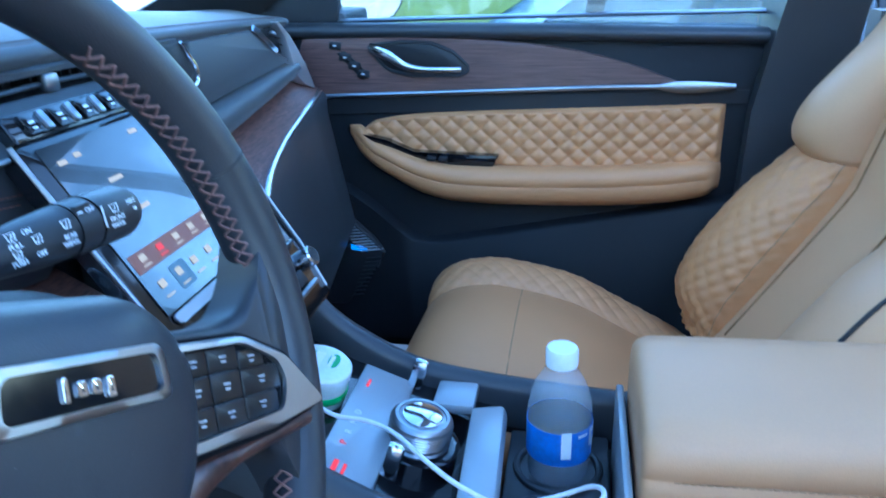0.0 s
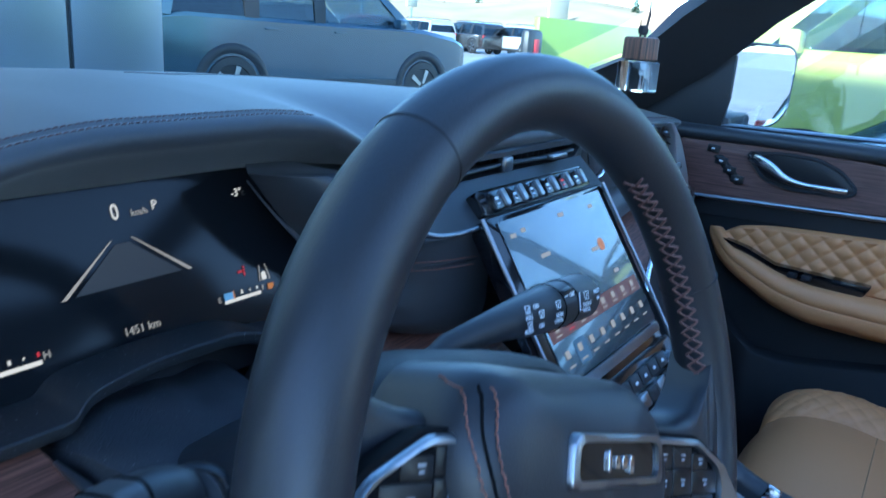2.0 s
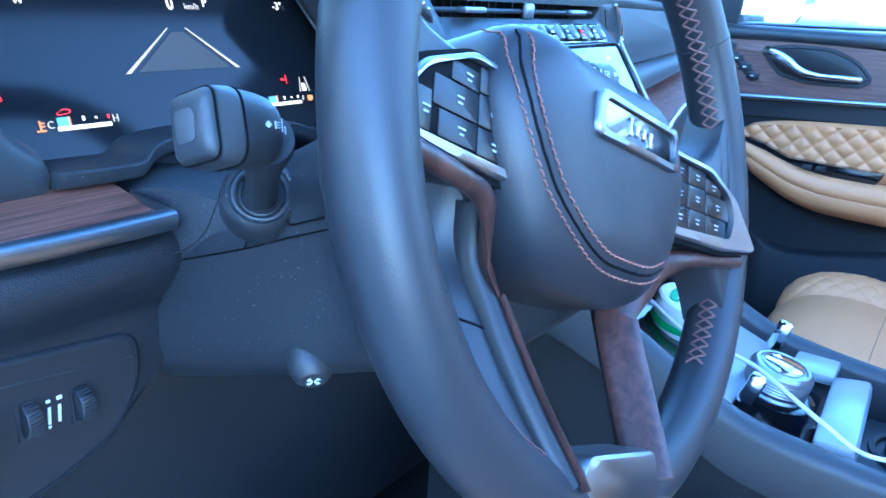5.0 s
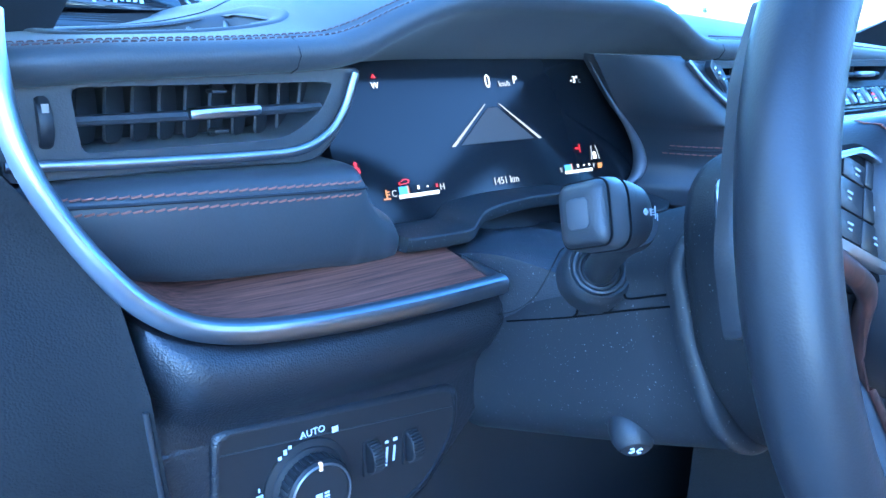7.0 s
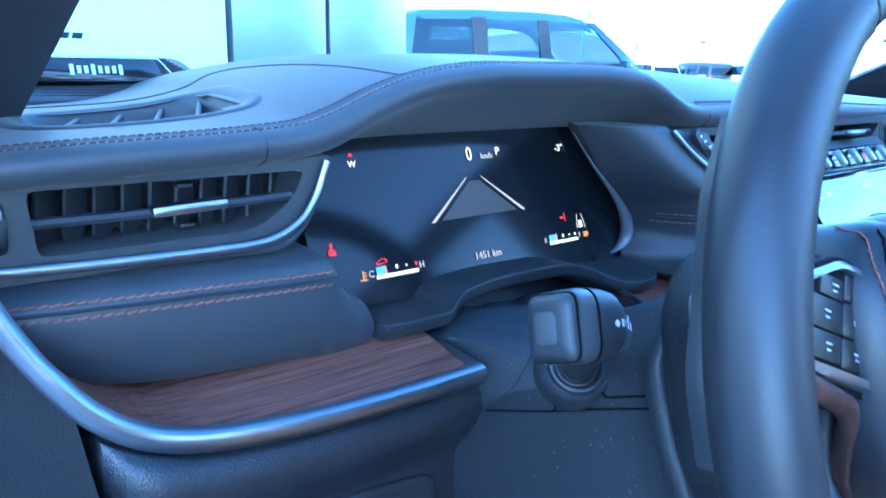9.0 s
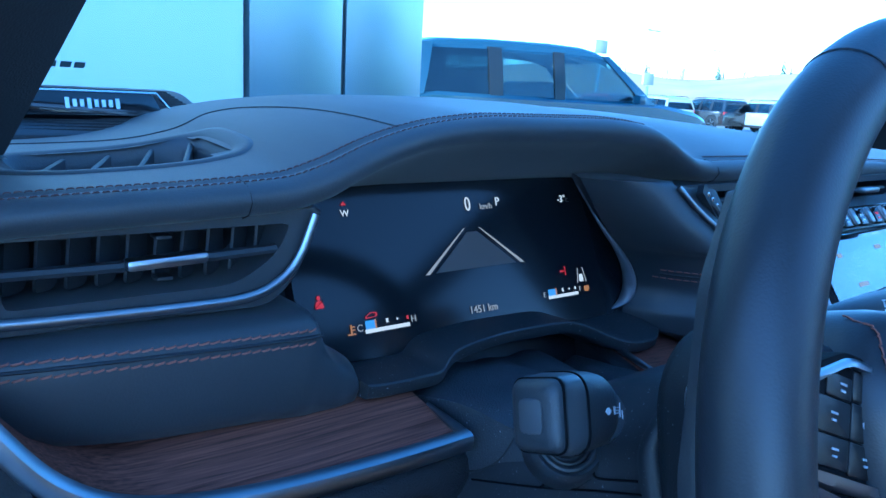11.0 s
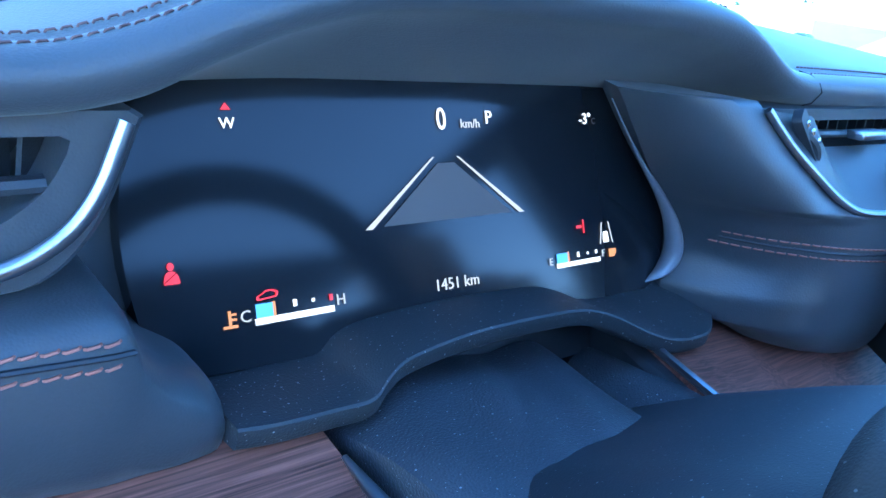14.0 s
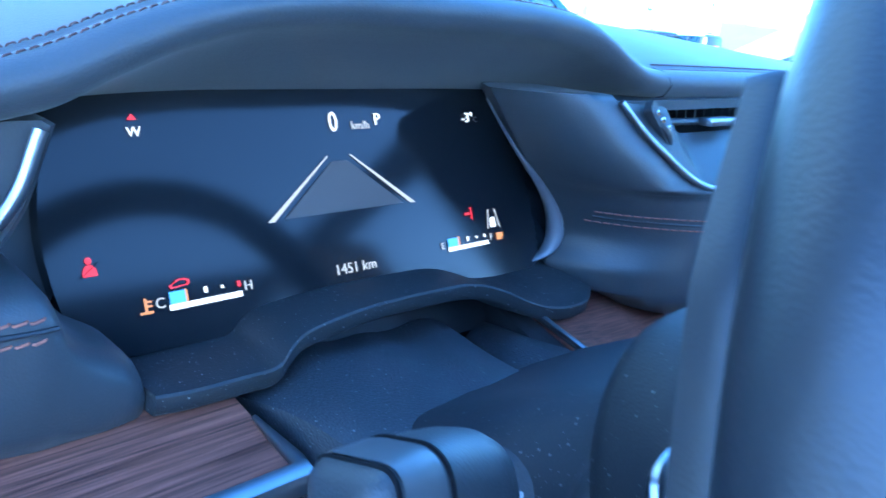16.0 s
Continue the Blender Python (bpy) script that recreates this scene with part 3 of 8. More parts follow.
# lower knee panel with the light switch
fl = facing(0.905)
bm = bmesh.new()
KP = [(-0.70, 1.012, 0.83), (-0.674, 1.004, 0.80), (-0.655, 0.994, 0.80), (-0.632, 0.988, 0.80), (-0.60, 0.985, 0.80), (-0.50, 0.981, 0.80), (-0.458, 0.981, 0.80), (-0.447, 0.978, 0.80)]
rings = []
for k in range(30):
    x = -0.672 + 0.235 * k / 29
    top = lerp_list(x, KP)[0]
    e = max(0, (x + 0.455) / 0.018) + 1.1 * min(1, max(0, (-0.650 - x) / 0.022)) ** 2
    rings.append([(x, 1.0, top), (x, 0.892 + 0.01 * e, top), (x, 0.886 + 0.012 * e, top - 0.006), (x, 0.884 + 0.014 * e, top - 0.016), (x, 0.887 + 0.014 * e, top - 0.026), (x, 0.893 + 0.012 * e, top - 0.036), (x, 0.900 + 0.008 * e, top - 0.043), (x, 0.9045 + 0.004 * e, top - 0.052), (x, 0.9055, top - 0.066), (x, 1.0, top - 0.066)])
part("knee_roll", loft(rings), LEATHER_GRAIN, dash, "grained black knee roll", smooth=60)
pan = rounded([(-0.685, 0.935), (-0.436, 0.950), (-0.435, 0.925), (-0.447, 0.896), (-0.480, 0.862), (-0.50, 0.846), (-0.54, 0.832), (-0.685, 0.812)], [0.004, 0.01, 0.012, 0.012, 0.01, 0.012, 0.01, 0.004])
part("switch_surround", slab(pan, fl, -0.09, 0.0, 0.010, 4), LEATHER_GRAIN, dash, "grained black switch surround")
so_ = rounded([(-0.644, 0.940), (-0.474, 0.920), (-0.4745, 0.884), (-0.498, 0.852), (-0.54, 0.838), (-0.650, 0.830)], [0.008, 0.014, 0.012, 0.014, 0.02, 0.006])
si_ = rounded([(-0.640, 0.936), (-0.478, 0.916), (-0.479, 0.885), (-0.501, 0.856), (-0.541, 0.842), (-0.646, 0.834)], [0.008, 0.012, 0.012, 0.014, 0.02, 0.006])
part("switch_recess", ring_slab(resample(so_, 90), resample(si_, 90), fl, -0.004, 0.0030, 0.0024), LEATHER_GRAIN, dash, "rounded rim of the switch recess", smooth=60)
sw = part("switch_panel", slab(si_, fl, -0.004, 0.0012), PLASTIC_DARK, dash, "dark switch panel")
part("panel_line", tube([fl(-0.640, 0.9245, 0.0012), fl(-0.479, 0.9035, 0.0012)], 0.0005, seg=5), PLASTIC, sw)
fk = frame_of((-0.589, 0.9030, 0.8885), (1, 0, 0), (0, 0.06, 1))
kn = part("light_switch", lathe([(0.028, 0.0), (0.028, 0.002), (0.024, 0.003), (0.0235, 0.004), (0.0205, 0.005), (0.0205, 0.015), (0.019, 0.017), (0.0165, 0.0172), (0.0165, 0.0165), (0.0, 0.0165)], fk, 40), PLASTIC_DARK, dash, "round black headlight switch with a silver ring")
part("ring", tube([fk(0.0185 * math.cos(a), 0.0185 * math.sin(a), 0.0168) for a in [2 * math.pi * k / 40 for k in range(40)]], 0.0008, seg=6, closed=True), SATIN, kn)
for k in range(36):
    a = 2 * math.pi * k / 36
    part("knurl", box(fk(0.0206 * math.cos(a), 0.0206 * math.sin(a), 0.0095), (0.0014, 0.008, 0.0014), 0, Euler((0, -a, 0)).to_matrix()), PLASTIC, kn)
part("pointer", box(fk(0.0, 0.0178, 0.0165), (0.0018, 0.002, 0.0045)), WHITE_GLOW, kn)
text("symbol", "AUTO", fk, 0.004, 0.0322, 0.0058, mat("white_print", (0.75, 0.77, 0.8), 0.6), kn, 0.0028)
WHITE = bpy.data.materials["white_print"]
part("symbol", bars([(-0.014, 0.026, 0.002, 0.003), (-0.0175, 0.0235, 0.002, 0.002), (-0.011, 0.028, 0.002, 0.002), (0.0185, 0.0295, 0.004, 0.0035), (-0.031, 0.004, 0.004, 0.004), (-0.031, 0.009, 0.001, 0.002), (-0.031, -0.001, 0.001, 0.002)], fk, 0.0032), WHITE, kn)
part("symbol", bars([(-0.002, -0.001, 0.004, 0.0055), (0.003, 0.001, 0.003, 0.001), (0.003, -0.001, 0.003, 0.001), (0.003, -0.003, 0.003, 0.001)], fk, 0.0171), WHITE, kn)
for x, z in ((-0.5440, 0.8900), (-0.5140, 0.8870)):
    fw = frame_of((x, 0.904, z), (0, 1, 0), (0, 0, 1))
    w = part("dimmer_wheel", lathe([(0.006, -0.004), (0.0098, -0.004), (0.0105, -0.003), (0.0105, 0.003), (0.0098, 0.004), (0.006, 0.004)], fw), PLASTIC_DARK, dash, "ribbed black dimmer wheel")
    for k in range(16):
        a = math.pi * (0.5 + k / 15)
        part("rib", box(fw(0.0106 * math.cos(a), 0.0106 * math.sin(a)), (0.0074, 0.0009, 0.0009)), PLASTIC, w)
    part("well", ring_slab(resample([(-0.0065, -0.0115), (0.0065, -0.0115), (0.0065, 0.0115), (-0.0065, 0.0115)], 24), resample([(-0.0048, -0.0095), (0.0048, -0.0095), (0.0048, 0.0095), (-0.0048, 0.0095)], 24), frame_of((x, 0.9035, z), (1, 0, 0), (0, 0.1, 1)), -0.003, 0.0012), PLASTIC_DARK, w)
part("marking", bars([(-0.5325, 0.8865, 0.0016, 0.0105, 0.0004), (-0.5268, 0.8860, 0.0016, 0.0105, 0.0004), (-0.5325, 0.8955, 0.0024, 0.0018), (-0.5260, 0.8955, 0.0030, 0.0022), (-0.5330, 0.8795, 0.0016, 0.0016)], fl, 0.0018), WHITE, sw)

# end panel between dash and door opening
bm = loft([[(xi, yf, z), (xi - 0.006, yf + 0.003, z), (xi - 0.04, yf + 0.006, z), (-0.82, yf + 0.014, z), (-0.90, yf + 0.05, z), (-0.90, 1.1, z), (-0.90, 1.2, z), (xi, 1.2, z)] for z, xi, yf in ((0.3, -0.655, 0.91), (0.6, -0.660, 0.896), (0.8, -0.665, 0.890), (0.9, -0.670, 0.888), (0.975, -0.676, 0.891), (1.02, -0.680, 0.914), (1.06, -0.706, 0.928), (1.09, -0.727, 0.925), (1.128, -0.728, 0.935))])
part("end_panel", bm, END_PLASTIC, dash, "grained black dashboard end panel", smooth=60)
part("end_seam", tube([(-0.679, 0.8905, 0.968), (-0.674, 0.888, 0.90), (-0.669, 0.890, 0.80), (-0.666, 0.893, 0.70)], 0.0014, 0.0010, (0, 1, 0), 8), PLASTIC, dash)

# ---------- instrument cluster ----------
cl = thing("instrument_cluster", "dark glass digital instrument screen showing speed, lane lines and gauges", "display", (-0.37, 1.0, 1.0))
TILT_C = radians(20)
fc = frame_of((-0.3705, 1.0, 1.105), (1, 0, 0), (0, math.sin(TILT_C), math.cos(TILT_C)))
glass_out = rounded([(-0.142, -0.095), (0.150, -0.102), (0.170, -0.060), (0.155, -0.012), (0.135, 0.019), (-0.137, 0.019), (-0.150, -0.04)], [0.012, 0.02, 0.03, 0.03, 0.012, 0.014, 0.02])
part("screen", slab(glass_out, fc, -0.012, -0.0006), CLUSTER_GLASS, cl, "glossy black screen glass", smooth=0)
part("bezel", slab(rounded([(-0.20, -0.13), (0.19, -0.13), (0.19, 0.03), (-0.20, 0.03)], 0.01), fc, -0.03, -0.013), PLASTIC_DARK, cl)
text("character", "W", fc, -0.1035, 0.0002, 0.0062, WHITE_GLOW, cl, 0.0003)
part("symbol", slab([(-0.1055, 0.0057), (-0.1015, 0.0057), (-0.1035, 0.0085)], fc, 0.0, 0.0004), RED_GLOW, cl)
text("character", "0", fc, 0.0023, 0.0008, 0.0150, WHITE_GLOW, cl, 0.0003, squeeze=0.8)
text("character", "km/h", fc, 0.0200, -0.0012, 0.0062, GREY_GLOW, cl, 0.0003)
text("character", "P", fc, 0.0322, 0.0016, 0.0092, WHITE_GLOW, cl, 0.0003)
text("character", "-3\u00b0", fc, 0.1035, 0.0004, 0.0085, WHITE_GLOW, cl, 0.0003)
text("character", "C", fc, 0.1102, -0.0008, 0.005, DIM_GLOW, cl, 0.0003)
text("character", "1451 km", fc, 0.0014, -0.0768, 0.0078, GREY_GLOW, cl, 0.0003)
text("character", "C", fc, -0.1054, -0.0756, 0.0066, GREY_GLOW, cl, 0.0003)
text("character", "H", fc, -0.0624, -0.0752, 0.0066, GREY_GLOW, cl, 0.0003)
text("character", "E", fc, 0.0656, -0.0750, 0.0055, GREY_GLOW, cl, 0.0003)
text("character", "F", fc, 0.1072, -0.0749, 0.0055, GREY_GLOW, cl, 0.0003)
part("lane_line", slab([(-0.0462, -0.0472), (-0.0425, -0.0472), (-0.0044, -0.0166), (-0.0054, -0.0166)], fc, 0.0, 0.0004), GREY_GLOW, cl)
part("lane_line", slab([(0.0465, -0.0466), (0.0500, -0.0466), (0.0104, -0.0166), (0.0094, -0.0166)], fc, 0.0, 0.0004), GREY_GLOW, cl)
part("lane_field", slab([(-0.0366, -0.0465), (0.0412, -0.0462), (0.0075, -0.0195), (-0.0025, -0.0195)], fc, 0.0, 0.0002), DIM_GLOW, cl)
part("gauge_bar", bars([(-0.0838, -0.0783, 0.0355, 0.0026)], fc, 0.0004), WHITE_GLOW, cl)
part("gauge_level", bars([(-0.0973, -0.0742, 0.0072, 0.0056)], fc, 0.0004), BLUE_GLOW, cl)
part("gauge_tick", bars([(-0.0931, -0.0742, 0.0011, 0.0062)], fc, 0.0005), ORANGE_GLOW, cl)
part("gauge_tick", bars([(-0.0838, -0.0732, 0.0016, 0.0028), (-0.0755, -0.0733, 0.0012, 0.0014)], fc, 0.0004), WHITE_GLOW, cl)
part("gauge_tick", bars([(-0.0671, -0.0734, 0.0015, 0.0026)], fc, 0.0004), RED_GLOW, cl)
part("gauge_bar", bars([(0.0870, -0.0776, 0.0345, 0.0025)], fc, 0.0004), WHITE_GLOW, cl)
part("gauge_level", bars([(0.0742, -0.0738, 0.0080, 0.0052)], fc, 0.0004), BLUE_GLOW, cl)
part("gauge_tick", bars([(0.0789, -0.0738, 0.0011, 0.0062)], fc, 0.0005), ORANGE_GLOW, cl)
part("gauge_tick", bars([(0.0868, -0.0732, 0.0015, 0.0028), (0.0945, -0.0732, 0.0012, 0.0014), (0.1015, -0.0732, 0.0015, 0.002)], fc, 0.0004), WHITE_GLOW, cl)
part("warning_symbol", bars([(0.1145, -0.0752, 0.0045, 0.0045), (0.1175, -0.0745, 0.001, 0.003)], fc, 0.0004), ORANGE_GLOW, cl)
part("warning_symbol", bars([(-0.1118, -0.0752, 0.0011, 0.006), (-0.1118, -0.0785, 0.0058, 0.0011), (-0.1104, -0.0738, 0.0026, 0.0009), (-0.1104, -0.0758, 0.0026, 0.0009)], fc, 0.0004), ORANGE_GLOW, cl)
car_sign = rounded([(-0.1000, -0.0702), (-0.0912, -0.0694), (-0.0905, -0.0672), (-0.0930, -0.0662), (-0.0960, -0.0662), (-0.0980, -0.0677), (-0.1003, -0.0684)], 0.0008)
part("warning_symbol", ring_slab(resample(car_sign, 48), [(u * 0.78 - 0.0956 * 0.22, v * 0.66 - 0.0682 * 0.34) for u, v in resample(car_sign, 48)], fc, 0.0, 0.0004), RED_GLOW, cl)
belt = part("warning_symbol", slab(rounded([(-0.1352, -0.0590), (-0.1288, -0.0590), (-0.1296, -0.0556), (-0.1308, -0.0542), (-0.1332, -0.0542), (-0.1344, -0.0556)], 0.0008), fc, 0.0, 0.0004), RED_GLOW, cl)
part("head", slab([(-0.1320 + 0.0013 * math.cos(a), -0.0524 + 0.0015 * math.sin(a)) for a in [2 * math.pi * k / 14 for k in range(14)]], fc, 0.0, 0.0004), RED_GLOW, belt)
part("belt", bars([(-0.1322, -0.0564, 0.0006, 0.0058, 0.0040)], fc, 0.0006), GAP, belt)
part("warning_symbol", bars([(0.0895, -0.0583, 0.0040, 0.0016), (0.0932, -0.0583, 0.0008, 0.0075)], fc, 0.0004), RED_GLOW, cl)
part("lane_symbol", slab(rounded([(0.1083, -0.0690), (0.1130, -0.0690), (0.1125, -0.0628), (0.1088, -0.0628)], 0.001), fc, 0.0, 0.0004), WHITE_GLOW, cl)
part("lane_symbol", bars([(0.1070, -0.0635, 0.0006, 0.012, 0.0012), (0.1150, -0.0635, 0.0006, 0.012, -0.0012)], fc, 0.0004), GREY_GLOW, cl)
# side walls of the cluster recess
BLADE = spline([(-0.281, 0.972, 1.121), (-0.266, 0.970, 1.103), (-0.2505, 0.968, 1.086), (-0.2300, 0.967, 1.067), (-0.2160, 0.966, 1.050), (-0.2105, 0.965, 1.034), (-0.2150, 0.966, 1.0215), (-0.228, 0.968, 1.0145)], 40)
blade_w = [0.0004 + 0.0040 * max(0, math.sin((k / 39) ** 2.2 * math.pi)) for k in range(40)]
part("recess_wall", tube(BLADE, blade_w, [w_ * 1.5 for w_ in blade_w], (0, 1, 0), 12), mat("grey_trim", (0.16, 0.16, 0.175), 0.42, 0.4), cl, "grey metallic edge of the recess")
# tray below the screen
bm = bmesh.new()
TRAY = [(-0.499, 0.927, 1.0155), (-0.485, 0.925, 1.0150), (-0.462, 0.924, 1.0150), (-0.447, 0.923, 1.0160), (-0.438, 0.926, 1.0220), (-0.425, 0.930, 1.0255), (-0.39, 0.934, 1.0275), (-0.35, 0.935, 1.0270), (-0.32, 0.934, 1.0255), (-0.30, 0.930, 1.020), (-0.28, 0.924, 1.0105), (-0.265, 0.919, 1.0055), (-0.25, 0.916, 1.0045), (-0.232, 0.918, 1.0045), (-0.212, 0.930, 1.005)]
rings = []
for q in spline(TRAY, 70):
    x, y, z = q
    rings.append([(x, 0.985, max(1.0135, z - 0.002)), (x, y + 0.0024, z + 0.0006), (x, y + 0.0008, z + 0.0004), (x, y, z - 0.0006), (x, y + 0.0012, z - 0.0075), (x, y + 0.0035, z - 0.0095), (x, y + 0.03, z - 0.012), (x, 0.985, z - 0.012)])
part("tray", loft(rings), DUSTY, cl, "black ledge below the screen", smooth=40)

# ---------- centre of the dashboard ----------
# leather pod between cluster and centre vents: sections along x
POD_LOW = [(-0.215, 1.000), (-0.190, 0.994), (-0.17, 0.984), (-0.14, 0.974), (-0.10, 0.962), (-0.06, 0.955)]
EDGE_X = [(1.0, -0.2165), (1.0145, -0.2165), (1.0215, -0.2125), (1.034, -0.2085), (1.050, -0.2140), (1.067, -0.2280), (1.086, -0.2485), (1.103, -0.2640), (1.121, -0.2790), (1.13, -0.286)]
END_X = [(1.0, -0.06), (1.0665, -0.06), (1.0695, -0.100), (1.0725, -0.152), (1.080, -0.170), (1.092, -0.188), (1.106, -0.205), (1.124, -0.222), (1.13, -0.226)]
END_Y = [(1.0, 0.892), (1.0665, 0.891), (1.0695, 0.890), (1.0725, 0.8945), (1.080, 0.8995), (1.092, 0.9055), (1.106, 0.9135), (1.124, 0.9225), (1.13, 0.926)]


def pod_point(s, z):
    """Point of the pod's skin: s runs from the screen's edge to the vents."""
    x0, x1, y1 = lerp_list(z, EDGE_X)[0], lerp_list(z, END_X)[0], lerp_list(z, END_Y)[0]
    p = 2.0 + 4.0 * min(1.0, (x1 - x0) / 0.15)
    return Vector((x0 + (x1 - x0) * s, y1 + (0.966 - y1) * (1 - s) ** p, z))


def pod_y(x, z):
    x0, x1 = lerp_list(z, EDGE_X)[0], lerp_list(z, END_X)[0]
    return pod_point(max(0.0, min(1.0, (x - x0) / (x1 - x0))), z).y


rings = []
for k in range(46):
    z = 1.128 - 0.128 * min(1.0, k / 35)
    f_ = max(0.0, (k - 35) / 10)
    ring = []
    for j in range(41):
        q = pod_point((j / 40) ** 1.6, z)
        low = lerp_list(q.x, POD_LOW)[0]
        ring.append((q.x, q.y + 0.030 * (1 - math.sqrt(max(0.0, 1 - f_ * f_))), z + (low - z) * f_))
    ring += [(ring[-1][0], 1.02, ring[-1][2]), (ring[0][0] + 0.050, 1.03, ring[0][2])]
    rings.append(ring)
rp = part("centre_roll", loft(rings), LEATHER, dash, "stitched black leather pod beside the screen", smooth=60)
pod_line = [(x, 1.052 - 0.014 * max(0, (x + 0.18) / 0.1) ** 1.3 * 0.8) for x in [-0.2035 + 0.1185 * k / 50 for k in range(51)]]
for dz in (0.0, -0.0072):
    stitches([Vector((x, pod_y(x, z + dz) - 0.0004, z + dz)) for x, z in pod_line], (0, -1, 0), rp, r=0.0004, length=0.0046)
part("roll_groove", tube([(x, pod_y(x, z - 0.0036) + 0.0002, z - 0.0036) for x, z in pod_line], 0.0010, 0.0008, seg=6), PLASTIC_DARK, rp)
# centre vents
f9 = facing(0.925)
outer = rounded([(-0.222, 1.124), (-0.175, 1.082), (-0.155, 1.072), (-0.10, 1.071), (0.19, 1.071), (0.215, 1.085), (0.24, 1.1245)], [0.004, 0.02, 0.015, 0.004, 0.02, 0.02, 0.004])[::1]
inner = rounded([(-0.165, 1.1175), (-0.145, 1.1025), (-0.14, 1.1015), (-0.10, 1.1015), (0.17, 1.1015), (0.18, 1.1035), (0.195, 1.1175)], 0.003)
cv = part("centre_vents", ring_slab(resample(outer, 120), resample(inner, 120), f9, -0.09, 0.0, 0.002), PLASTIC, dash, "black centre air vents with satin tabs")
part("duct", slab(resample(inner, 40), f9, -0.08, -0.05), PLASTIC_DARK, cv)
part("chrome_strip", tube(spline([(-0.222, 0.920, 1.124), (-0.205, 0.911, 1.106), (-0.188, 0.903, 1.092), (-0.17, 0.897, 1.080), (-0.152, 0.892, 1.0725), (-0.125, 0.889, 1.0695), (-0.096, 0.886, 1.0705)], 40), 0.0022, 0.0022, seg=10), SATIN, cv, "satin chrome strip")
CHROME_RUN = spline([(-0.222, 0.920, 1.124), (-0.205, 0.911, 1.106), (-0.188, 0.903, 1.092), (-0.17, 0.897, 1.080), (-0.152, 0.892, 1.0725), (-0.125, 0.889, 1.0695), (-0.096, 0.886, 1.0705)], 30) + [Vector((x, 0.886, 1.0705)) for x in (-0.05, 0.0, 0.05, 0.1, 0.15, 0.19)]
rows = []
for q in CHROME_RUN:
    zt = lerp_list(q.x, [(-0.222, 1.1245), (-0.20, 1.122), (-0.168, 1.120), (-0.145, 1.1018), (0.2, 1.1018)])[0]
    rows.append([q + (Vector((q.x, 0.9235, zt)) - q) * (k / 6) + Vector((0, 0.002 * (1 - k / 6), 0)) for k in range(7)])
part("vent_shelf", loft(rows, False, False), PLASTIC, cv, "matt black panel beside the vents", smooth=50)
for x0 in (-0.148, 0.022):
    for k in range(11):
        part("louvre", box((x0 + 0.0135 * k, 0.958, 1.1095), (0.0015, 0.02, 0.016)), PLASTIC_DARK, cv)
    part("vent_bar", tube([(x0 - 0.012, 0.93, 1.109), (x0 + 0.07, 0.924, 1.109), (x0 + 0.155, 0.93, 1.109)], 0.004, 0.0025, seg=8), PLASTIC, cv)
for x in (-0.102, 0.116):
    part("vent_tab", box((x, 0.919, 1.1095), (0.036, 0.012, 0.0055), 0.002), SATIN, cv, "satin vent tab")
part("divider", box((0.015, 0.926, 1.1095), (0.018, 0.01, 0.016), 0.003), SATIN, cv)
TD = Vector((0.62, -0.12, -0.70)).normalized()
TN = (Vector((0, -0.82, 0.5)) - TD * Vector((0, -0.82, 0.5)).dot(TD)).normalized()
f_th = frame_of((-0.182, 0.9135, 1.1075), TD, TN.cross(TD))
part("wheel_slot", slab(rounded([(-0.021, -0.0055), (0.021, -0.0055), (0.021, 0.0055), (-0.021, 0.0055)], 0.003), f_th, -0.004, 0.0012), PLASTIC_DARK, cv)
part("thumbwheel", lathe([(0.006, -0.0035), (0.0175, -0.0035), (0.019, -0.002), (0.019, 0.002), (0.0175, 0.0035), (0.006, 0.0035)], frame_of(f_th(0.002, 0, -0.0145), TD, TN), 36), PLASTIC, cv, "ribbed thumbwheel")
for u in (-0.013, -0.007, 0.0):
    part("thumbwheel_mark", box(f_th(u, 0.0, 0.0038 - abs(u) * 0.16), (0.0042, 0.0014, 0.003), 0.0006, Euler((0, 0.84, 0)).to_matrix()), CHROME, cv)
# right end of the centre vents
part("vent_end", slab(rounded([(0.196, 1.120), (0.237, 1.121), (0.264, 1.089), (0.264, 1.076), (0.245, 1.070), (0.2, 1.072)], 0.006), facing(0.926), -0.03, 0.002, 0.002), PLASTIC, cv, "black vent end plate")
part("vent_end_trim", tube(spline([(0.237, 0.922, 1.1205), (0.253, 0.922, 1.104), (0.2645, 0.921, 1.089), (0.265, 0.921, 1.077), (0.258, 0.921, 1.071), (0.244, 0.921, 1.069)], 30), 0.0022, seg=8), CHROME, cv, "bright chrome outline")
part("wheel_slot", slab(rounded([(0.206, 1.114), (0.214, 1.114), (0.228, 1.089), (0.220, 1.087)], 0.003), facing(0.923), -0.002, 0.0006), PLASTIC_DARK, cv)
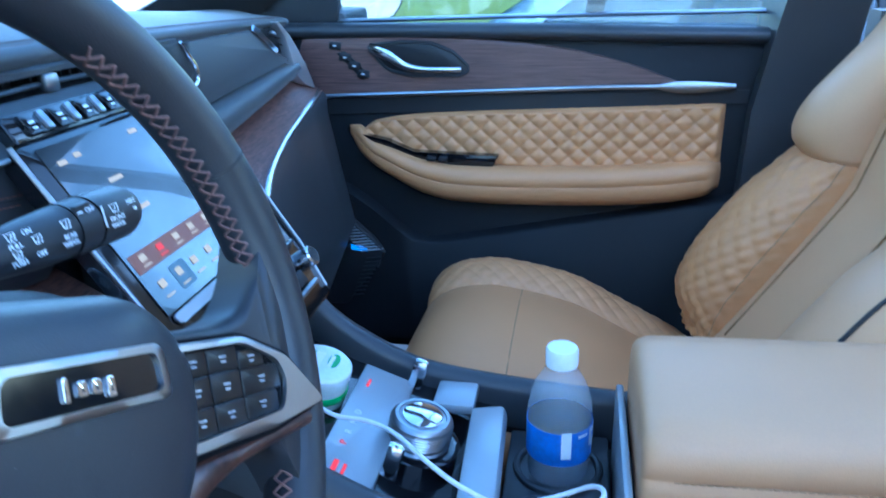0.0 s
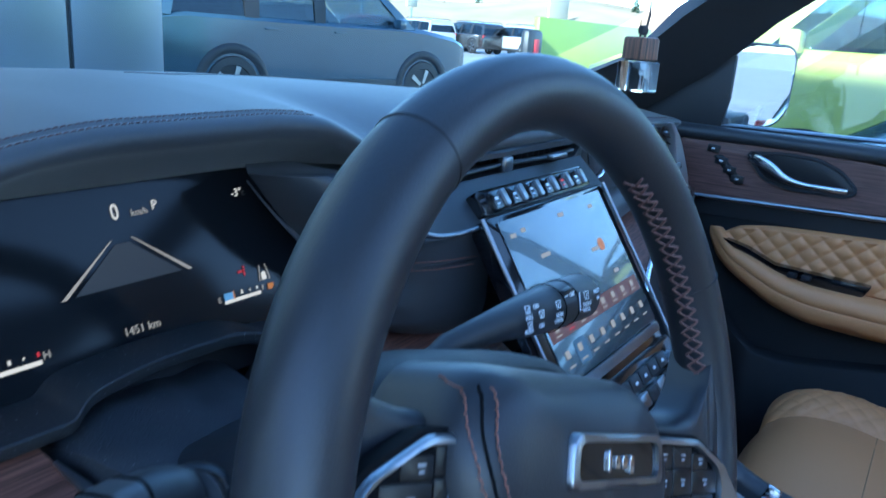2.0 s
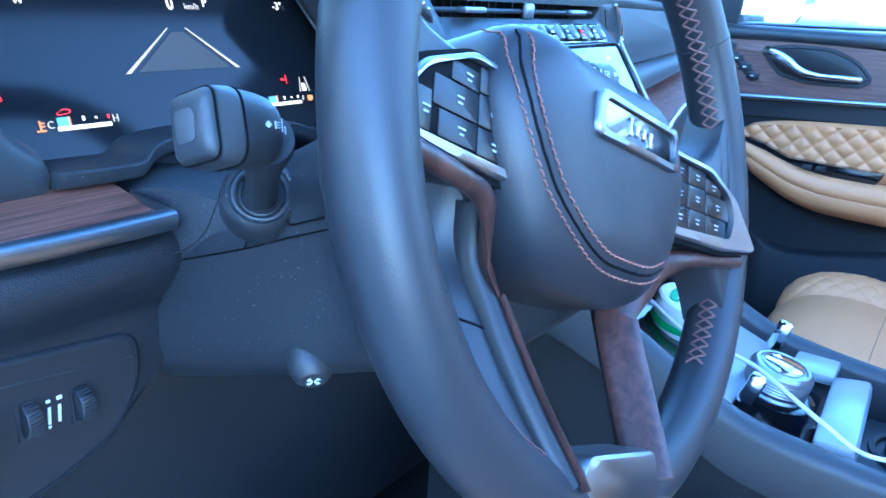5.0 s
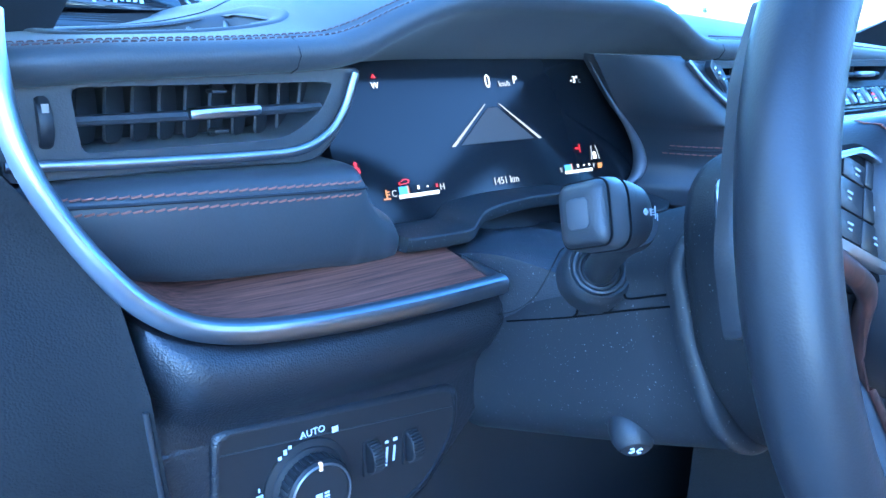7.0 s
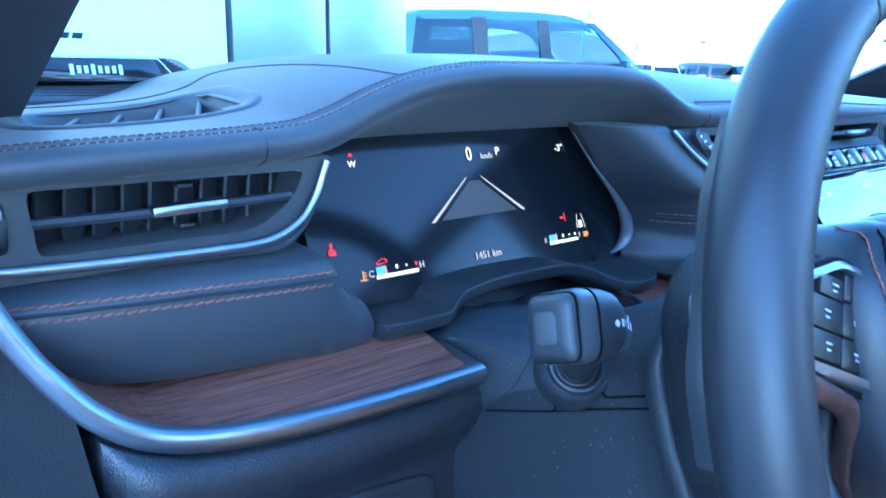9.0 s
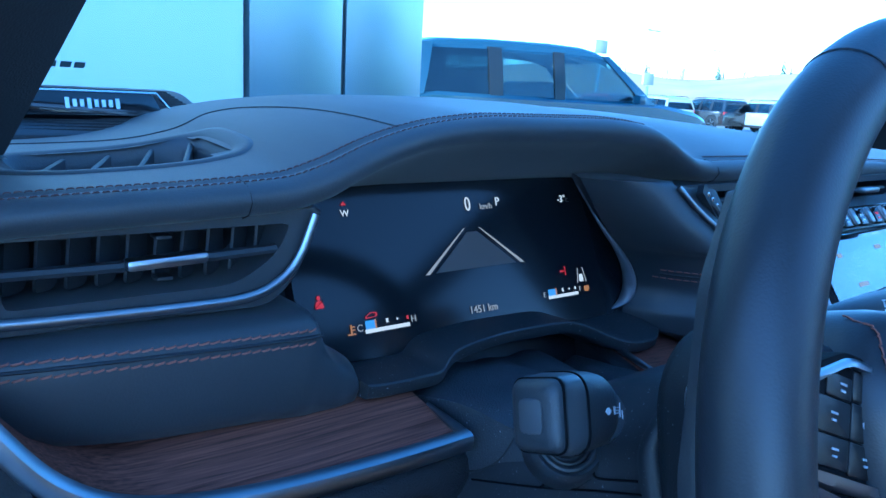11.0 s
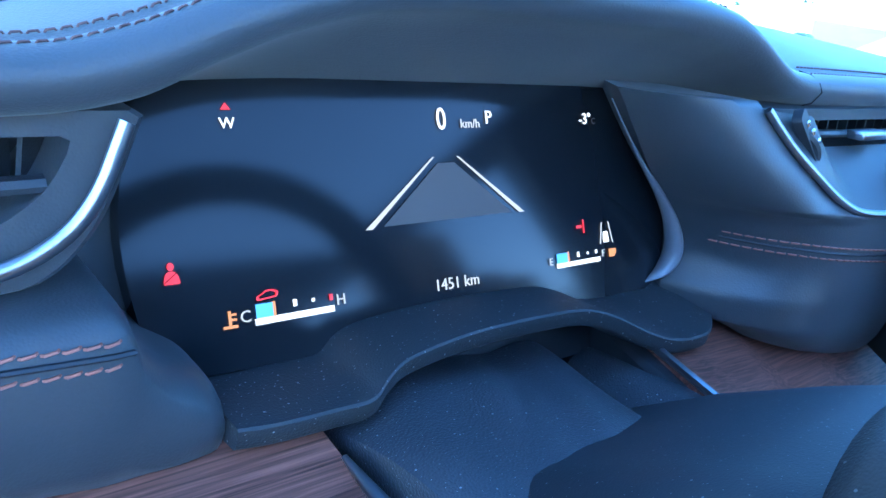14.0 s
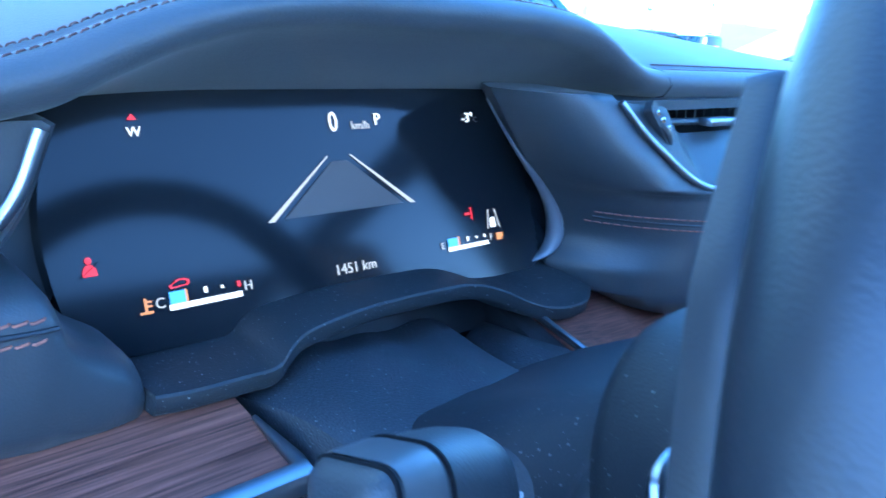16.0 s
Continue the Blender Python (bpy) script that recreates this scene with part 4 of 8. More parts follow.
# toggle row over the screen
ft = frame_of((0.03, 0.893, 1.088), (1, 0, 0), (0, 0.62, 0.78))
tg = part("toggle_panel", slab(rounded([(-0.115, -0.011), (0.115, -0.011), (0.112, 0.013), (-0.112, 0.013)], 0.004), ft, -0.012, 0.0, 0.002), GLOSS, dash, "gloss black panel with a row of toggle switches")
for k in range(6):
    u = -0.085 + 0.034 * k
    t = part("toggle", slab(rounded([(u - 0.013, -0.009), (u + 0.013, -0.009), (u + 0.013, 0.009), (u - 0.013, 0.009)], 0.002), ft, 0.0, 0.004, 0.0015), GLOSS, tg)
    part("toggle_cap", slab(rounded([(u + 0.005, -0.0085), (u + 0.0125, -0.0085), (u + 0.0125, 0.0085), (u + 0.005, 0.0085)], 0.002), ft, 0.003, 0.0065, 0.0012), SATIN, t)
    part("symbol", bars([(u - 0.005, 0.001, 0.006, 0.0025), (u - 0.005, -0.004, 0.005, 0.0015)], ft, 0.0044), RED_GLOW if k == 4 else WHITE, t)

# touchscreen
S0, S1 = Vector((0.03, 0.876, 1.0745)), Vector((0.03, 0.790, 0.945))
fs = frame_of((S0 + S1) / 2, (1, 0, 0), S0 - S1)
sh = (S0 - S1).length / 2
ts = thing("touchscreen", "glossy black centre touchscreen with dim icons and silver bar", "display", S1)
part("panel", slab(rounded([(-0.126, -sh - 0.075), (0.126, -sh - 0.075), (0.126, sh + 0.006), (-0.126, sh + 0.006)], 0.006), fs, -0.02, -0.001, 0.002), GLOSS, ts, "piano-black panel")
part("screen", slab([(-0.111, -sh), (0.111, -sh), (0.111, sh), (-0.111, sh)], fs, -0.002, 0.0004), SCREEN, ts, "dark reflective screen", smooth=0)
fr = [(-0.131, sh + 0.007), (-0.131, -sh * 0.2), (-0.129, -sh - 0.03), (-0.118, -sh - 0.085)]
part("chrome_frame", tube([fs(u, v, 0.0005) for u, v in fr], 0.0022, seg=8), SATIN, ts)
part("chrome_frame", tube([fs(-u, v, 0.0005) for u, v in fr], 0.0022, seg=8), SATIN, ts)
part("silver_bar", slab(rounded([(-0.107, -sh - 0.012), (0.107, -sh - 0.012), (0.109, -sh - 0.002), (-0.109, -sh - 0.002)], 0.005), fs, 0.0, 0.003, 0.002), SATIN, ts, "satin silver bar")
SCREEN_ICON = glow("screen_icon", (1.0, 0.9, 0.75), 0.05)
SCREEN_STRIP = glow("screen_strip", (0.5, 0.2, 0.12), 0.03)
SCREEN_BLUE = glow("screen_blue", (0.12, 0.3, 0.55), 0.05)
part("tab_strip", bars([(0.0, -0.032, 0.214, 0.017)], fs, 0.0007), SCREEN_STRIP, ts)
for k in range(8):
    part("icon", bars([(-0.092 + 0.026 * k, -0.030, 0.008, 0.006), (-0.092 + 0.026 * k, -0.0365, 0.011, 0.0015)], fs, 0.0012), RED_GLOW if k == 1 else SCREEN_ICON, ts)
    part("icon", bars([(-0.092 + 0.026 * k, -0.055, 0.008, 0.007), (-0.092 + 0.026 * k, -0.066, 0.012, 0.0015)], fs, 0.0012), SCREEN_ICON, ts)
part("icon_tile", slab(rounded([(-0.075, -0.07), (-0.052, -0.07), (-0.052, -0.047), (-0.075, -0.047)], 0.004), fs, 0.0, 0.0008), SCREEN_BLUE, ts)
for u, v, w in ((-0.095, 0.062, 0.01), (-0.075, 0.064, 0.008), (0.005, 0.066, 0.012), (0.075, 0.064, 0.01), (-0.055, 0.035, 0.018), (0.045, 0.02, 0.016), (-0.05, 0.005, 0.02), (0.07, -0.01, 0.012)):
    part("icon", bars([(u, v, w, 0.004)], fs, 0.0008), SCREEN_ICON, ts)
part("icon", slab([(0.062 + 0.007 * math.cos(a), 0.022 + 0.007 * math.sin(a)) for a in [k * math.pi / 10 for k in range(20)]], fs, 0.0, 0.0008), ORANGE_GLOW, ts)
# climate keys below
fq = frame_of((0.03, 0.762, 0.905), (1, 0, 0), (0, 0.55, 0.83))
ck = thing("climate_panel", "gloss black climate control keys with silver edges", "control panel", (0.03, 0.76, 0.88))
part("base", slab(rounded([(-0.12, -0.045), (0.12, -0.045), (0.122, 0.028), (-0.122, 0.028)], 0.008), fq, -0.03, 0.0, 0.003), GLOSS, ck)
for k in range(7):
    u = -0.075 + 0.025 * k
    part("key", slab(rounded([(u - 0.0112, 0.003), (u + 0.0112, 0.003), (u + 0.0112, 0.018), (u - 0.0112, 0.018)], 0.002), fq, 0.0, 0.003, 0.001), PLASTIC_DARK, ck)
    part("key", slab(rounded([(u - 0.0112, -0.016), (u + 0.0112, -0.016), (u + 0.0112, -0.002), (u - 0.0112, -0.002)], 0.002), fq, 0.0, 0.005, 0.0015), SATIN if k % 2 else PLASTIC_DARK, ck)
    part("symbol", bars([(u, 0.010, 0.006, 0.003)], fq, 0.0034), WHITE, ck)
part("silver_edge", tube([fq(-0.10, -0.022, 0.004), fq(0.10, -0.022, 0.004)], 0.003, seg=8), SATIN, ck)
for u in (-0.103, 0.103):
    part("dial", lathe([(0.011, 0.0), (0.011, 0.016), (0.009, 0.018), (0.0, 0.018)], frame_of(fq(u, 0.002, 0), (1, 0, 0), (0, 0.55, 0.83)), 24), CHROME, ck, "chrome temperature dial")

# walnut panel left of the screen with the start button
wr = part("walnut_panel", loft([[(x - lean, y0, z0), (x + lean, y1, z1), (x + lean, y1 + 0.03, z1 - 0.006), (x - lean, y0 + 0.03, z0 - 0.02)] for x, lean, y0, z0, y1, z1 in [(-0.267, 0.013, 0.865, 0.986, 0.985, 1.0055), (-0.252, 0.010, 0.858, 0.981, 0.985, 1.005)] + [(x, 0.0, y0, z0, y1, z1) for x, y0, z0, y1, z1 in ((-0.232, 0.855, 0.976, 0.975, 1.002), (-0.17, 0.828, 0.938, 0.955, 0.994), (-0.103, 0.806, 0.903, 0.945, 0.992), (-0.045, 0.845, 0.930, 0.945, 0.985))]]), WOOD, dash, "open-pore walnut panel", smooth=60)
part("panel_flank", loft([[(-0.2815, 0.866, 0.984), (-0.2555, 0.985, 1.0035), (-0.2555, 0.985, 0.955), (-0.2815, 0.866, 0.935)], [(-0.288, 0.868, 0.978), (-0.264, 0.985, 0.998), (-0.264, 0.985, 0.955), (-0.288, 0.868, 0.935)]]), PLASTIC_DARK, dash, "dark flank beside the column")
part("chrome_edge", tube([(-0.258, 0.955, 1.003), (-0.264, 0.941, 0.9995), (-0.281, 0.878, 0.9945), (-0.283, 0.862, 0.985)], 0.0026, seg=8), SATIN, wr)
part("chrome_edge", tube(spline([(-0.283, 0.862, 0.985), (-0.262, 0.846, 0.970), (-0.20, 0.834, 0.946), (-0.14, 0.812, 0.918), (-0.10, 0.796, 0.896)], 16), 0.003, seg=8), SATIN, wr)
fb = frame_of((-0.143, 0.858, 0.956), (1, -0.2, -0.35), (0, 0.93, 0.36))
stb = part("start_button", lathe([(0.0215, -0.01), (0.0215, 0.002), (0.019, 0.004), (0.0175, 0.003), (0.016, 0.002), (0.016, 0.0035), (0.014, 0.0042), (0.0, 0.0042)], fb, 36), GLOSS, dash, "round black start button with a chrome ring")
part("ring", tube([fb(0.0195 * math.cos(a), 0.0195 * math.sin(a), 0.003) for a in [2 * math.pi * k / 40 for k in range(40)]], 0.0022, seg=8, closed=True), CHROME, stb)
part("symbol", bars([(0, 0.004, 0.012, 0.002), (0, 0, 0.014, 0.002), (0, -0.005, 0.01, 0.002)], fb, 0.0048), WHITE, stb)

# passenger side
f9 = facing(0.935)
part("passenger_panel", slab(rounded([(0.299, 1.039), (0.588, 1.058), (0.522, 1.080), (0.455, 1.1145), (0.268, 1.1175), (0.273, 1.062)], [0.01, 0.006, 0.004, 0.006, 0.004, 0.02]), f9, -0.05, 0.004, 0.004, 3), PAD_LEATHER, dash, "matt dark padded passenger panel")
part("panel_surround", slab([(0.20, 1.030), (0.60, 1.036), (0.635, 1.042), (0.585, 1.116), (0.20, 1.120)], facing(0.945), -0.05, 0.0, 0.003), PLASTIC_DARK, dash)
rings = []
for x, top, bot, yf in ((0.155, 1.060, 0.985, 0.905), (0.20, 1.046, 0.988, 0.906), (0.30, 1.0365, 0.991, 0.909), (0.45, 1.047, 1.010, 0.914), (0.60, 1.057, 1.028, 0.921), (0.67, 1.05, 1.03, 0.935)):
    h = top - bot
    rings.append([(x, 1.02, top), (x, yf + 0.02, top), (x, yf + 0.003, top - h * 0.15), (x, yf, top - h * 0.5), (x, yf + 0.006, top - h * 0.85), (x, yf + 0.02, bot), (x, 1.02, bot)])
part("passenger_roll", loft(rings), PAD_LEATHER, dash, "black leather dash roll", smooth=60)
pv = part("side_vent", slab(rounded([(0.462, 1.1165), (0.530, 1.080), (0.588, 1.066), (0.600, 1.072), (0.541, 1.1185)], 0.003), facing(0.936), -0.04, -0.002, 0.003), PLASTIC_DARK, dash, "black side air vent with satin trim")
for k in range(3):
    part("louvre", tube([(0.50 + 0.022 * k, 0.934, 1.112 - 0.012 * k), (0.552 + 0.012 * k, 0.934, 1.106 - 0.013 * k)], 0.0022, 0.001, seg=6), PLASTIC, pv)
part("vent_tab", box((0.522, 0.930, 1.104), (0.016, 0.008, 0.005), 0.002, Euler((0, 0.3, 0)).to_matrix()), SATIN, pv)
part("chrome_strip", loft([[f9(*q) for q in ((a - 0.003, b - 0.003, 0.003), (a + 0.004, b + 0.004, 0.003), (a + 0.004, b + 0.004, 0.007), (a - 0.003, b - 0.003, 0.007))] for a, b in ((0.452, 1.117), (0.475, 1.106), (0.505, 1.090), (0.530, 1.077))]), CHROME, pv, "bright chrome vent edge")
part("chrome_strip", loft([[(a, 0.950, z), (a, 0.928, z), (a + 0.002, 0.9245, z), (b - 0.004, 0.9225, z), (b, 0.926, z), (b + 0.002, 0.950, z)] for a, b, z in ((0.523, 0.535, 1.1195), (0.552, 0.573, 1.098), (0.566, 0.598, 1.078), (0.576, 0.620, 1.058), (0.588, 0.643, 1.036), (0.622, 0.660, 1.016), (0.660, 0.668, 1.003))]), mat("blade_chrome", (0.72, 0.73, 0.75), 0.42, 1.0, vary=0.02), pv, "broad satin chrome blade", smooth=50)
SH = [(0.145, 0.815, 0.935, 0.985), (0.19, 0.822, 0.946, 0.988), (0.26, 0.845, 0.965, 0.995), (0.374, 0.870, 0.979, 1.008), (0.483, 0.886, 0.990, 1.022), (0.60, 0.902, 1.000, 1.038), (0.69, 0.925, 0.998, 1.04)]
rings = []
for k in range(40):
    x = 0.145 + 0.545 * k / 39
    ye, ze, zb = lerp_list(x, SH)
    rings.append([(x, ye, ze), (x, ye + (0.97 - ye) * 0.35, ze + (zb - ze) * 0.30), (x, 0.97, zb), (x, 0.97, zb - 0.012), (x, ye + 0.004, ze - 0.008)])
pw = part("walnut_panel", loft(rings), WOOD, dash, "walnut shelf along the passenger dash", smooth=60)
part("chrome_edge", tube(spline([(0.183, 0.775, 0.862), (0.180, 0.800, 0.905), (0.182, 0.816, 0.940)] + [(a, b - 0.002, c - 0.003) for a, b, c, d in SH[2:]], 50), 0.0046, seg=10), SATIN_BRIGHT, pw, "satin chrome edge")
rings = []
for x in (0.13, 0.19, 0.26, 0.374, 0.483, 0.60, 0.69, 0.74):
    ye, ze, zb = lerp_list(x, SH)
    rings.append([(x, 1.1, ze - 0.01), (x, ye + 0.012, ze - 0.010), (x, ye + 0.004, ze - 0.022), (x, ye + 0.004, ze - 0.05), (x, 0.89, 0.74), (x, 0.95, 0.60), (x, 1.1, 0.55)])
part("glovebox", loft(rings), LEATHER, dash, "black glovebox below the passenger dash", smooth=50)
part("lower_dash", box((-0.02, 1.12, 0.72), (1.36, 0.2, 0.42), 0.03), PLASTIC_DARK, dash)

# ---------- steering column ----------
WC = Vector((-0.3605, 0.6645, 1.049))
WT = radians(16.0)
WC0, WT0 = Vector((-0.3605, 0.662, 1.049)), radians(19.0)
V_ = Vector((0, math.sin(WT0), math.cos(WT0)))
N_ = Vector((0, -math.cos(WT0), math.sin(WT0)))
fw = frame_of(WC0, (1, 0, 0), V_)
col = thing("steering_column", "black steering column shroud with two stalks and a tilt lever", "steering column", (-0.36, 0.82, 0.9))


def shroud_ring(w, top, bot):
    """Outline of the shroud at one depth, broad flanks and a flat crown."""
    return resample(rounded([(-w, bot + 0.022), (-w * 0.8, bot), (w * 0.8, bot), (w, bot + 0.022), (w * 0.98, top - 0.026), (w * 0.72, top), (-w * 0.72, top), (-w * 0.98, top - 0.026)], 0.016), 120)


rings = []
for d, w, top, bot in ((-0.099, 0.088, 0.040, -0.080), (-0.1005, 0.0945, 0.047, -0.087), (-0.103, 0.0962, 0.0492, -0.0890), (-0.107, 0.0965, 0.0490, -0.0890), (-0.1105, 0.0950, 0.0465, -0.0882), (-0.114, 0.0932, 0.0448, -0.0880), (-0.13, 0.0935, 0.0435, -0.089), (-0.16, 0.0945, 0.039, -0.090), (-0.21, 0.097, 0.029, -0.090), (-0.30, 0.10, 0.004, -0.09)):
    # the lower end of the flange reaches a little further towards the driver
    rings.append([fw(p[0], p[1], d + (0.010 * max(0.0, -p[1] - 0.02) / 0.07 if d > -0.12 else 0.0) + (0.016 * ease((p[1] - 0.012) / 0.042) if d > -0.12 else 0.0)) for p in shroud_ring(w, top, bot)])
part("shroud", loft(rings), SHROUD, col, "black plastic column shroud", smooth=50)
rings = []
for k in range(33):
    f_ = k / 32
    y = 0.825 + 0.145 * f_
    xl, xr, xv = -0.452 - 0.002 * f_, -0.288 + 0.026 * f_, -0.341 + 0.050 * f_
    zt = 1.020 - 0.013 * f_ + 0.004 * math.sin(f_ * 3.1)
    ring = [(xl, y, 0.95)]
    for j in range(61):
        x = xl + (xr - xl) * j / 60
        if x < xv:
            u = 2 * (x - xl) / (xv - xl) - 1
            z = zt - 0.006 - 0.016 * ((x - xl) / (xr - xl)) ** 1.5 - 0.008 * abs(u) ** 4 - 0.018 * max(0.0, (u - 0.72) / 0.28) ** 2 + 0.0020 * math.sin(5 * u + y * 50) * f_ + 0.0014 * math.sin(9 * u - y * 38 + 1.2 * math.sin(u * 3)) * (0.3 + 0.7 * f_)
        else:
            w = (x - xv) / (xr - xv)
            z = zt - 0.044 + 0.020 * math.sin(min(1.0, w * 1.3) * math.pi / 2) - 0.004 * w
        ring.append((x, y, z))
    ring.append((xr, y, 0.95))
    rings.append(ring)
part("gaiter", loft(rings, False, False), DUSTY_GRAIN, col, "soft black gaiter over the column", smooth=60)
# edge of the gaiter, curving down to the shelf
FLAP = [(0.034, -0.174), (0.0318, -0.178), (0.0256, -0.184), (0.0146, -0.195), (0.0070, -0.204), (0.0019, -0.2143), (-0.0010, -0.225), (-0.0026, -0.238)]
flap = spline([(v, d, 0) for v, d in FLAP], 28)
flank_x = lambda d: -(0.0945 + 0.0025 * max(0.0, min(1.0, (-d - 0.16) / 0.05)) + 0.003 * max(0.0, (-d - 0.21) / 0.09))
part("shroud_line", tube([fw(flank_x(q.y) - 0.0004, q.x - 0.0008, q.y + 0.001) for q in flap], 0.0005, seg=6), PLASTIC_DARK, col)
for path in ([(-0.0078, -0.2308), (-0.0074, -0.1777), (-0.0055, -0.1403), (-0.0046, -0.1110)], [(0.0094, -0.1587), (0.0060, -0.1666), (0.0012, -0.1705), (-0.0052, -0.1736), (-0.0074, -0.1769)], [(0.0090, -0.1410), (0.0045, -0.1385), (0.0010, -0.1362), (0.0014, -0.120), (0.0016, -0.1125)]):
    part("shroud_line", tube(spline([fw(flank_x(d) + 0.0003 - (0.0 if d < -0.16 else 0.0012 * (d + 0.16) / -0.05), v, d) for v, d in path], 24), 0.0006, seg=6), GAP, col)
# left stalk: a broad faceted knob on a conical neck
A, B = fw(-0.0965, 0.0185, -0.150), fw(-0.129, 0.0405, -0.1000)
AX = (B - A).normalized()
ls = part("indicator_stalk", tube([A, A + (B - A) * 0.35, A + (B - A) * 0.6, A + (B - A) * 0.8, B, B + AX * 0.006], [0.0085, 0.0080, 0.0086, 0.0104, 0.0130, 0.0125], seg=24, up=N_), PLASTIC, col, "black indicator stalk")
K1, K2 = fw(-0.1290, 0.0442, -0.0945), fw(-0.1755, 0.0510, -0.0880)
ka = (K2 - K1).normalized()
kf = frame_of(K1, ka.cross(N_), N_)
kl = (K2 - K1).length


def knob_ring(h, w, r):
    return resample(rounded([(-w, -h), (w, -h), (w, h), (-w, h)], r, 10), 56)


rings = []
for s_, h, w, r in ((0.0, 0.0045, 0.0050, 0.0050), (0.03, 0.0085, 0.0090, 0.0085), (0.09, 0.0118, 0.0124, 0.0118), (0.18, 0.0138, 0.0146, 0.0138), (0.30, 0.0147, 0.0157, 0.0147), (0.44, 0.0149, 0.0160, 0.0135), (0.60, 0.0146, 0.0156, 0.0100), (0.80, 0.0138, 0.0146, 0.0066), (0.90, 0.0131, 0.0138, 0.0054), (0.955, 0.0118, 0.0126, 0.0050), (0.985, 0.0098, 0.0108, 0.0048), (1.0, 0.0072, 0.0082, 0.0040)):
    rings.append([kf(p[0], p[1]) + ka * (kl * s_) for p in knob_ring(h, w, r)])
kb = part("knob", loft(rings), PLASTIC, ls, "broad faceted stalk knob", smooth=50)
for s_, h, w, r in ((0.60, 0.0147, 0.0157, 0.0100), (0.885, 0.0133, 0.0140, 0.0055)):
    part("groove", tube([kf(p[0], p[1]) + ka * (kl * s_) for p in knob_ring(h, w, r)], 0.00055, seg=5, closed=True, up=ka), GAP, kb)
GREY = mat("grey_plastic", (0.055, 0.057, 0.062), 0.38)
rings = []
for s_, h, w, r in ((0.63, 0.01465, 0.01565, 0.0095), (0.66, 0.01475, 0.01575, 0.0090), (0.82, 0.0141, 0.01495, 0.0066), (0.86, 0.01375, 0.0145, 0.0060)):
    rings.append([kf(p[0], p[1]) + ka * (kl * s_) for p in knob_ring(h, w, r)])
part("end_sleeve", loft(rings, True, False), GREY, kb, "smooth grey turning sleeve", smooth=50)
f_end = frame_of(K2, ka.cross(N_), N_)
part("end_face", slab(rounded([(-0.0066, -0.0060), (0.0066, -0.0060), (0.0066, 0.0060), (-0.0066, 0.0060)], 0.003), (lambda a, b, c=0.0: f_end(a, b) + ka * c), -0.002, 0.0007, 0.0005), GREY, kb, "smooth grey end face")
DIM_PRINT = mat("dim_print", (0.45, 0.46, 0.48), 0.6)
fpr = frame_of(K1 + N_ * 0.0147, ka, N_.cross(ka))
for q in ((0.0060, 0.0020, 0.0003, 0.0034), (0.0076, 0.0, 0.0003, 0.0056, 0.0002), (0.0096, 0.0011, 0.0016, 0.0004), (0.0096, 0.0, 0.0016, 0.0004), (0.0096, -0.0011, 0.0016, 0.0004), (0.0114, 0.0, 0.0009, 0.0032)):
    part("print_bar", bars([q], fpr, 0.0006), DIM_PRINT, kb)
for sg in (-1, 1):
    part("arrow", slab([(0.0156 + sg * 0.0003, 0.0014), (0.0156 + sg * 0.0003, -0.0014), (0.0156 + sg * 0.0019, 0.0)][::sg], fpr, 0.0, 0.0006), DIM_PRINT, kb)
fco = frame_of(A, (Vector((0, 0, 1)).cross(AX)).normalized(), AX.cross(Vector((0, 0, 1)).cross(AX)).normalized())
part("collar", lathe([(0.0215, -0.014), (0.0205, -0.002), (0.0190, 0.0035), (0.0172, 0.0052), (0.0158, 0.0045), (0.0148, 0.0025), (0.0146, 0.0005), (0.006, 0.0005)], fco, 40), SHROUD, col, "round black stalk collar")
part("collar_ring", tube([fco(0.0140 * math.cos(a), 0.0140 * math.sin(a), 0.0030) for a in [2 * math.pi * k / 36 for k in range(36)]], 0.0016, seg=8, closed=True, up=AX), PLASTIC, col, "soft black gasket")
part("collar_ring", tube([fco(0.0108 * math.cos(a), 0.0108 * math.sin(a), 0.001) for a in [2 * math.pi * k / 36 for k in range(36)]], 0.0014, seg=8, closed=True, up=AX), PLASTIC_DARK, col)
# wiper stalk to the right
P = [fw(-0.008, 0.032, -0.108), fw(0.036, 0.0525, -0.089), (fw(0.075, 0.0525, -0.081)), fw(0.11, 0.0495, -0.080), fw(0.15, 0.0460, -0.080), fw(0.182, 0.0430, -0.080), fw(0.1885, 0.0424, -0.080)]
rs = part("wiper_stalk", tube(P, [0.0060, 0.0070, 0.0100, 0.0138, 0.0156, 0.0158, 0.0136], [0.0060, 0.0070, 0.0100, 0.0140, 0.0160, 0.0162, 0.0138], N_, 24), PLASTIC, col, "black wiper stalk with white print")
ax = (P[5] - P[3]).normalized()
fz = frame_of(P[4] + N_ * 0.0164, ax, N_.cross(ax))
for s, u, v in (("OFF", -0.006, 0.0062), ("ON", -0.052, 0.0060), ("PULL", -0.063, 0.0010), ("PUSH", -0.063, -0.0072), ("OFF", -0.048, -0.0066), ("REAR", -0.028, -0.0035), ("WIPER", -0.028, -0.0072), ("FRONT", 0.012, -0.0032), ("WIPER", 0.012, -0.0070), ("MIST", 0.028, 0.0030)):
    text("print", s, fz, u, v, 0.0040, WHITE, rs, 0.0002 - 32 * v * v - (0.0014 if u < -0.045 else 0))


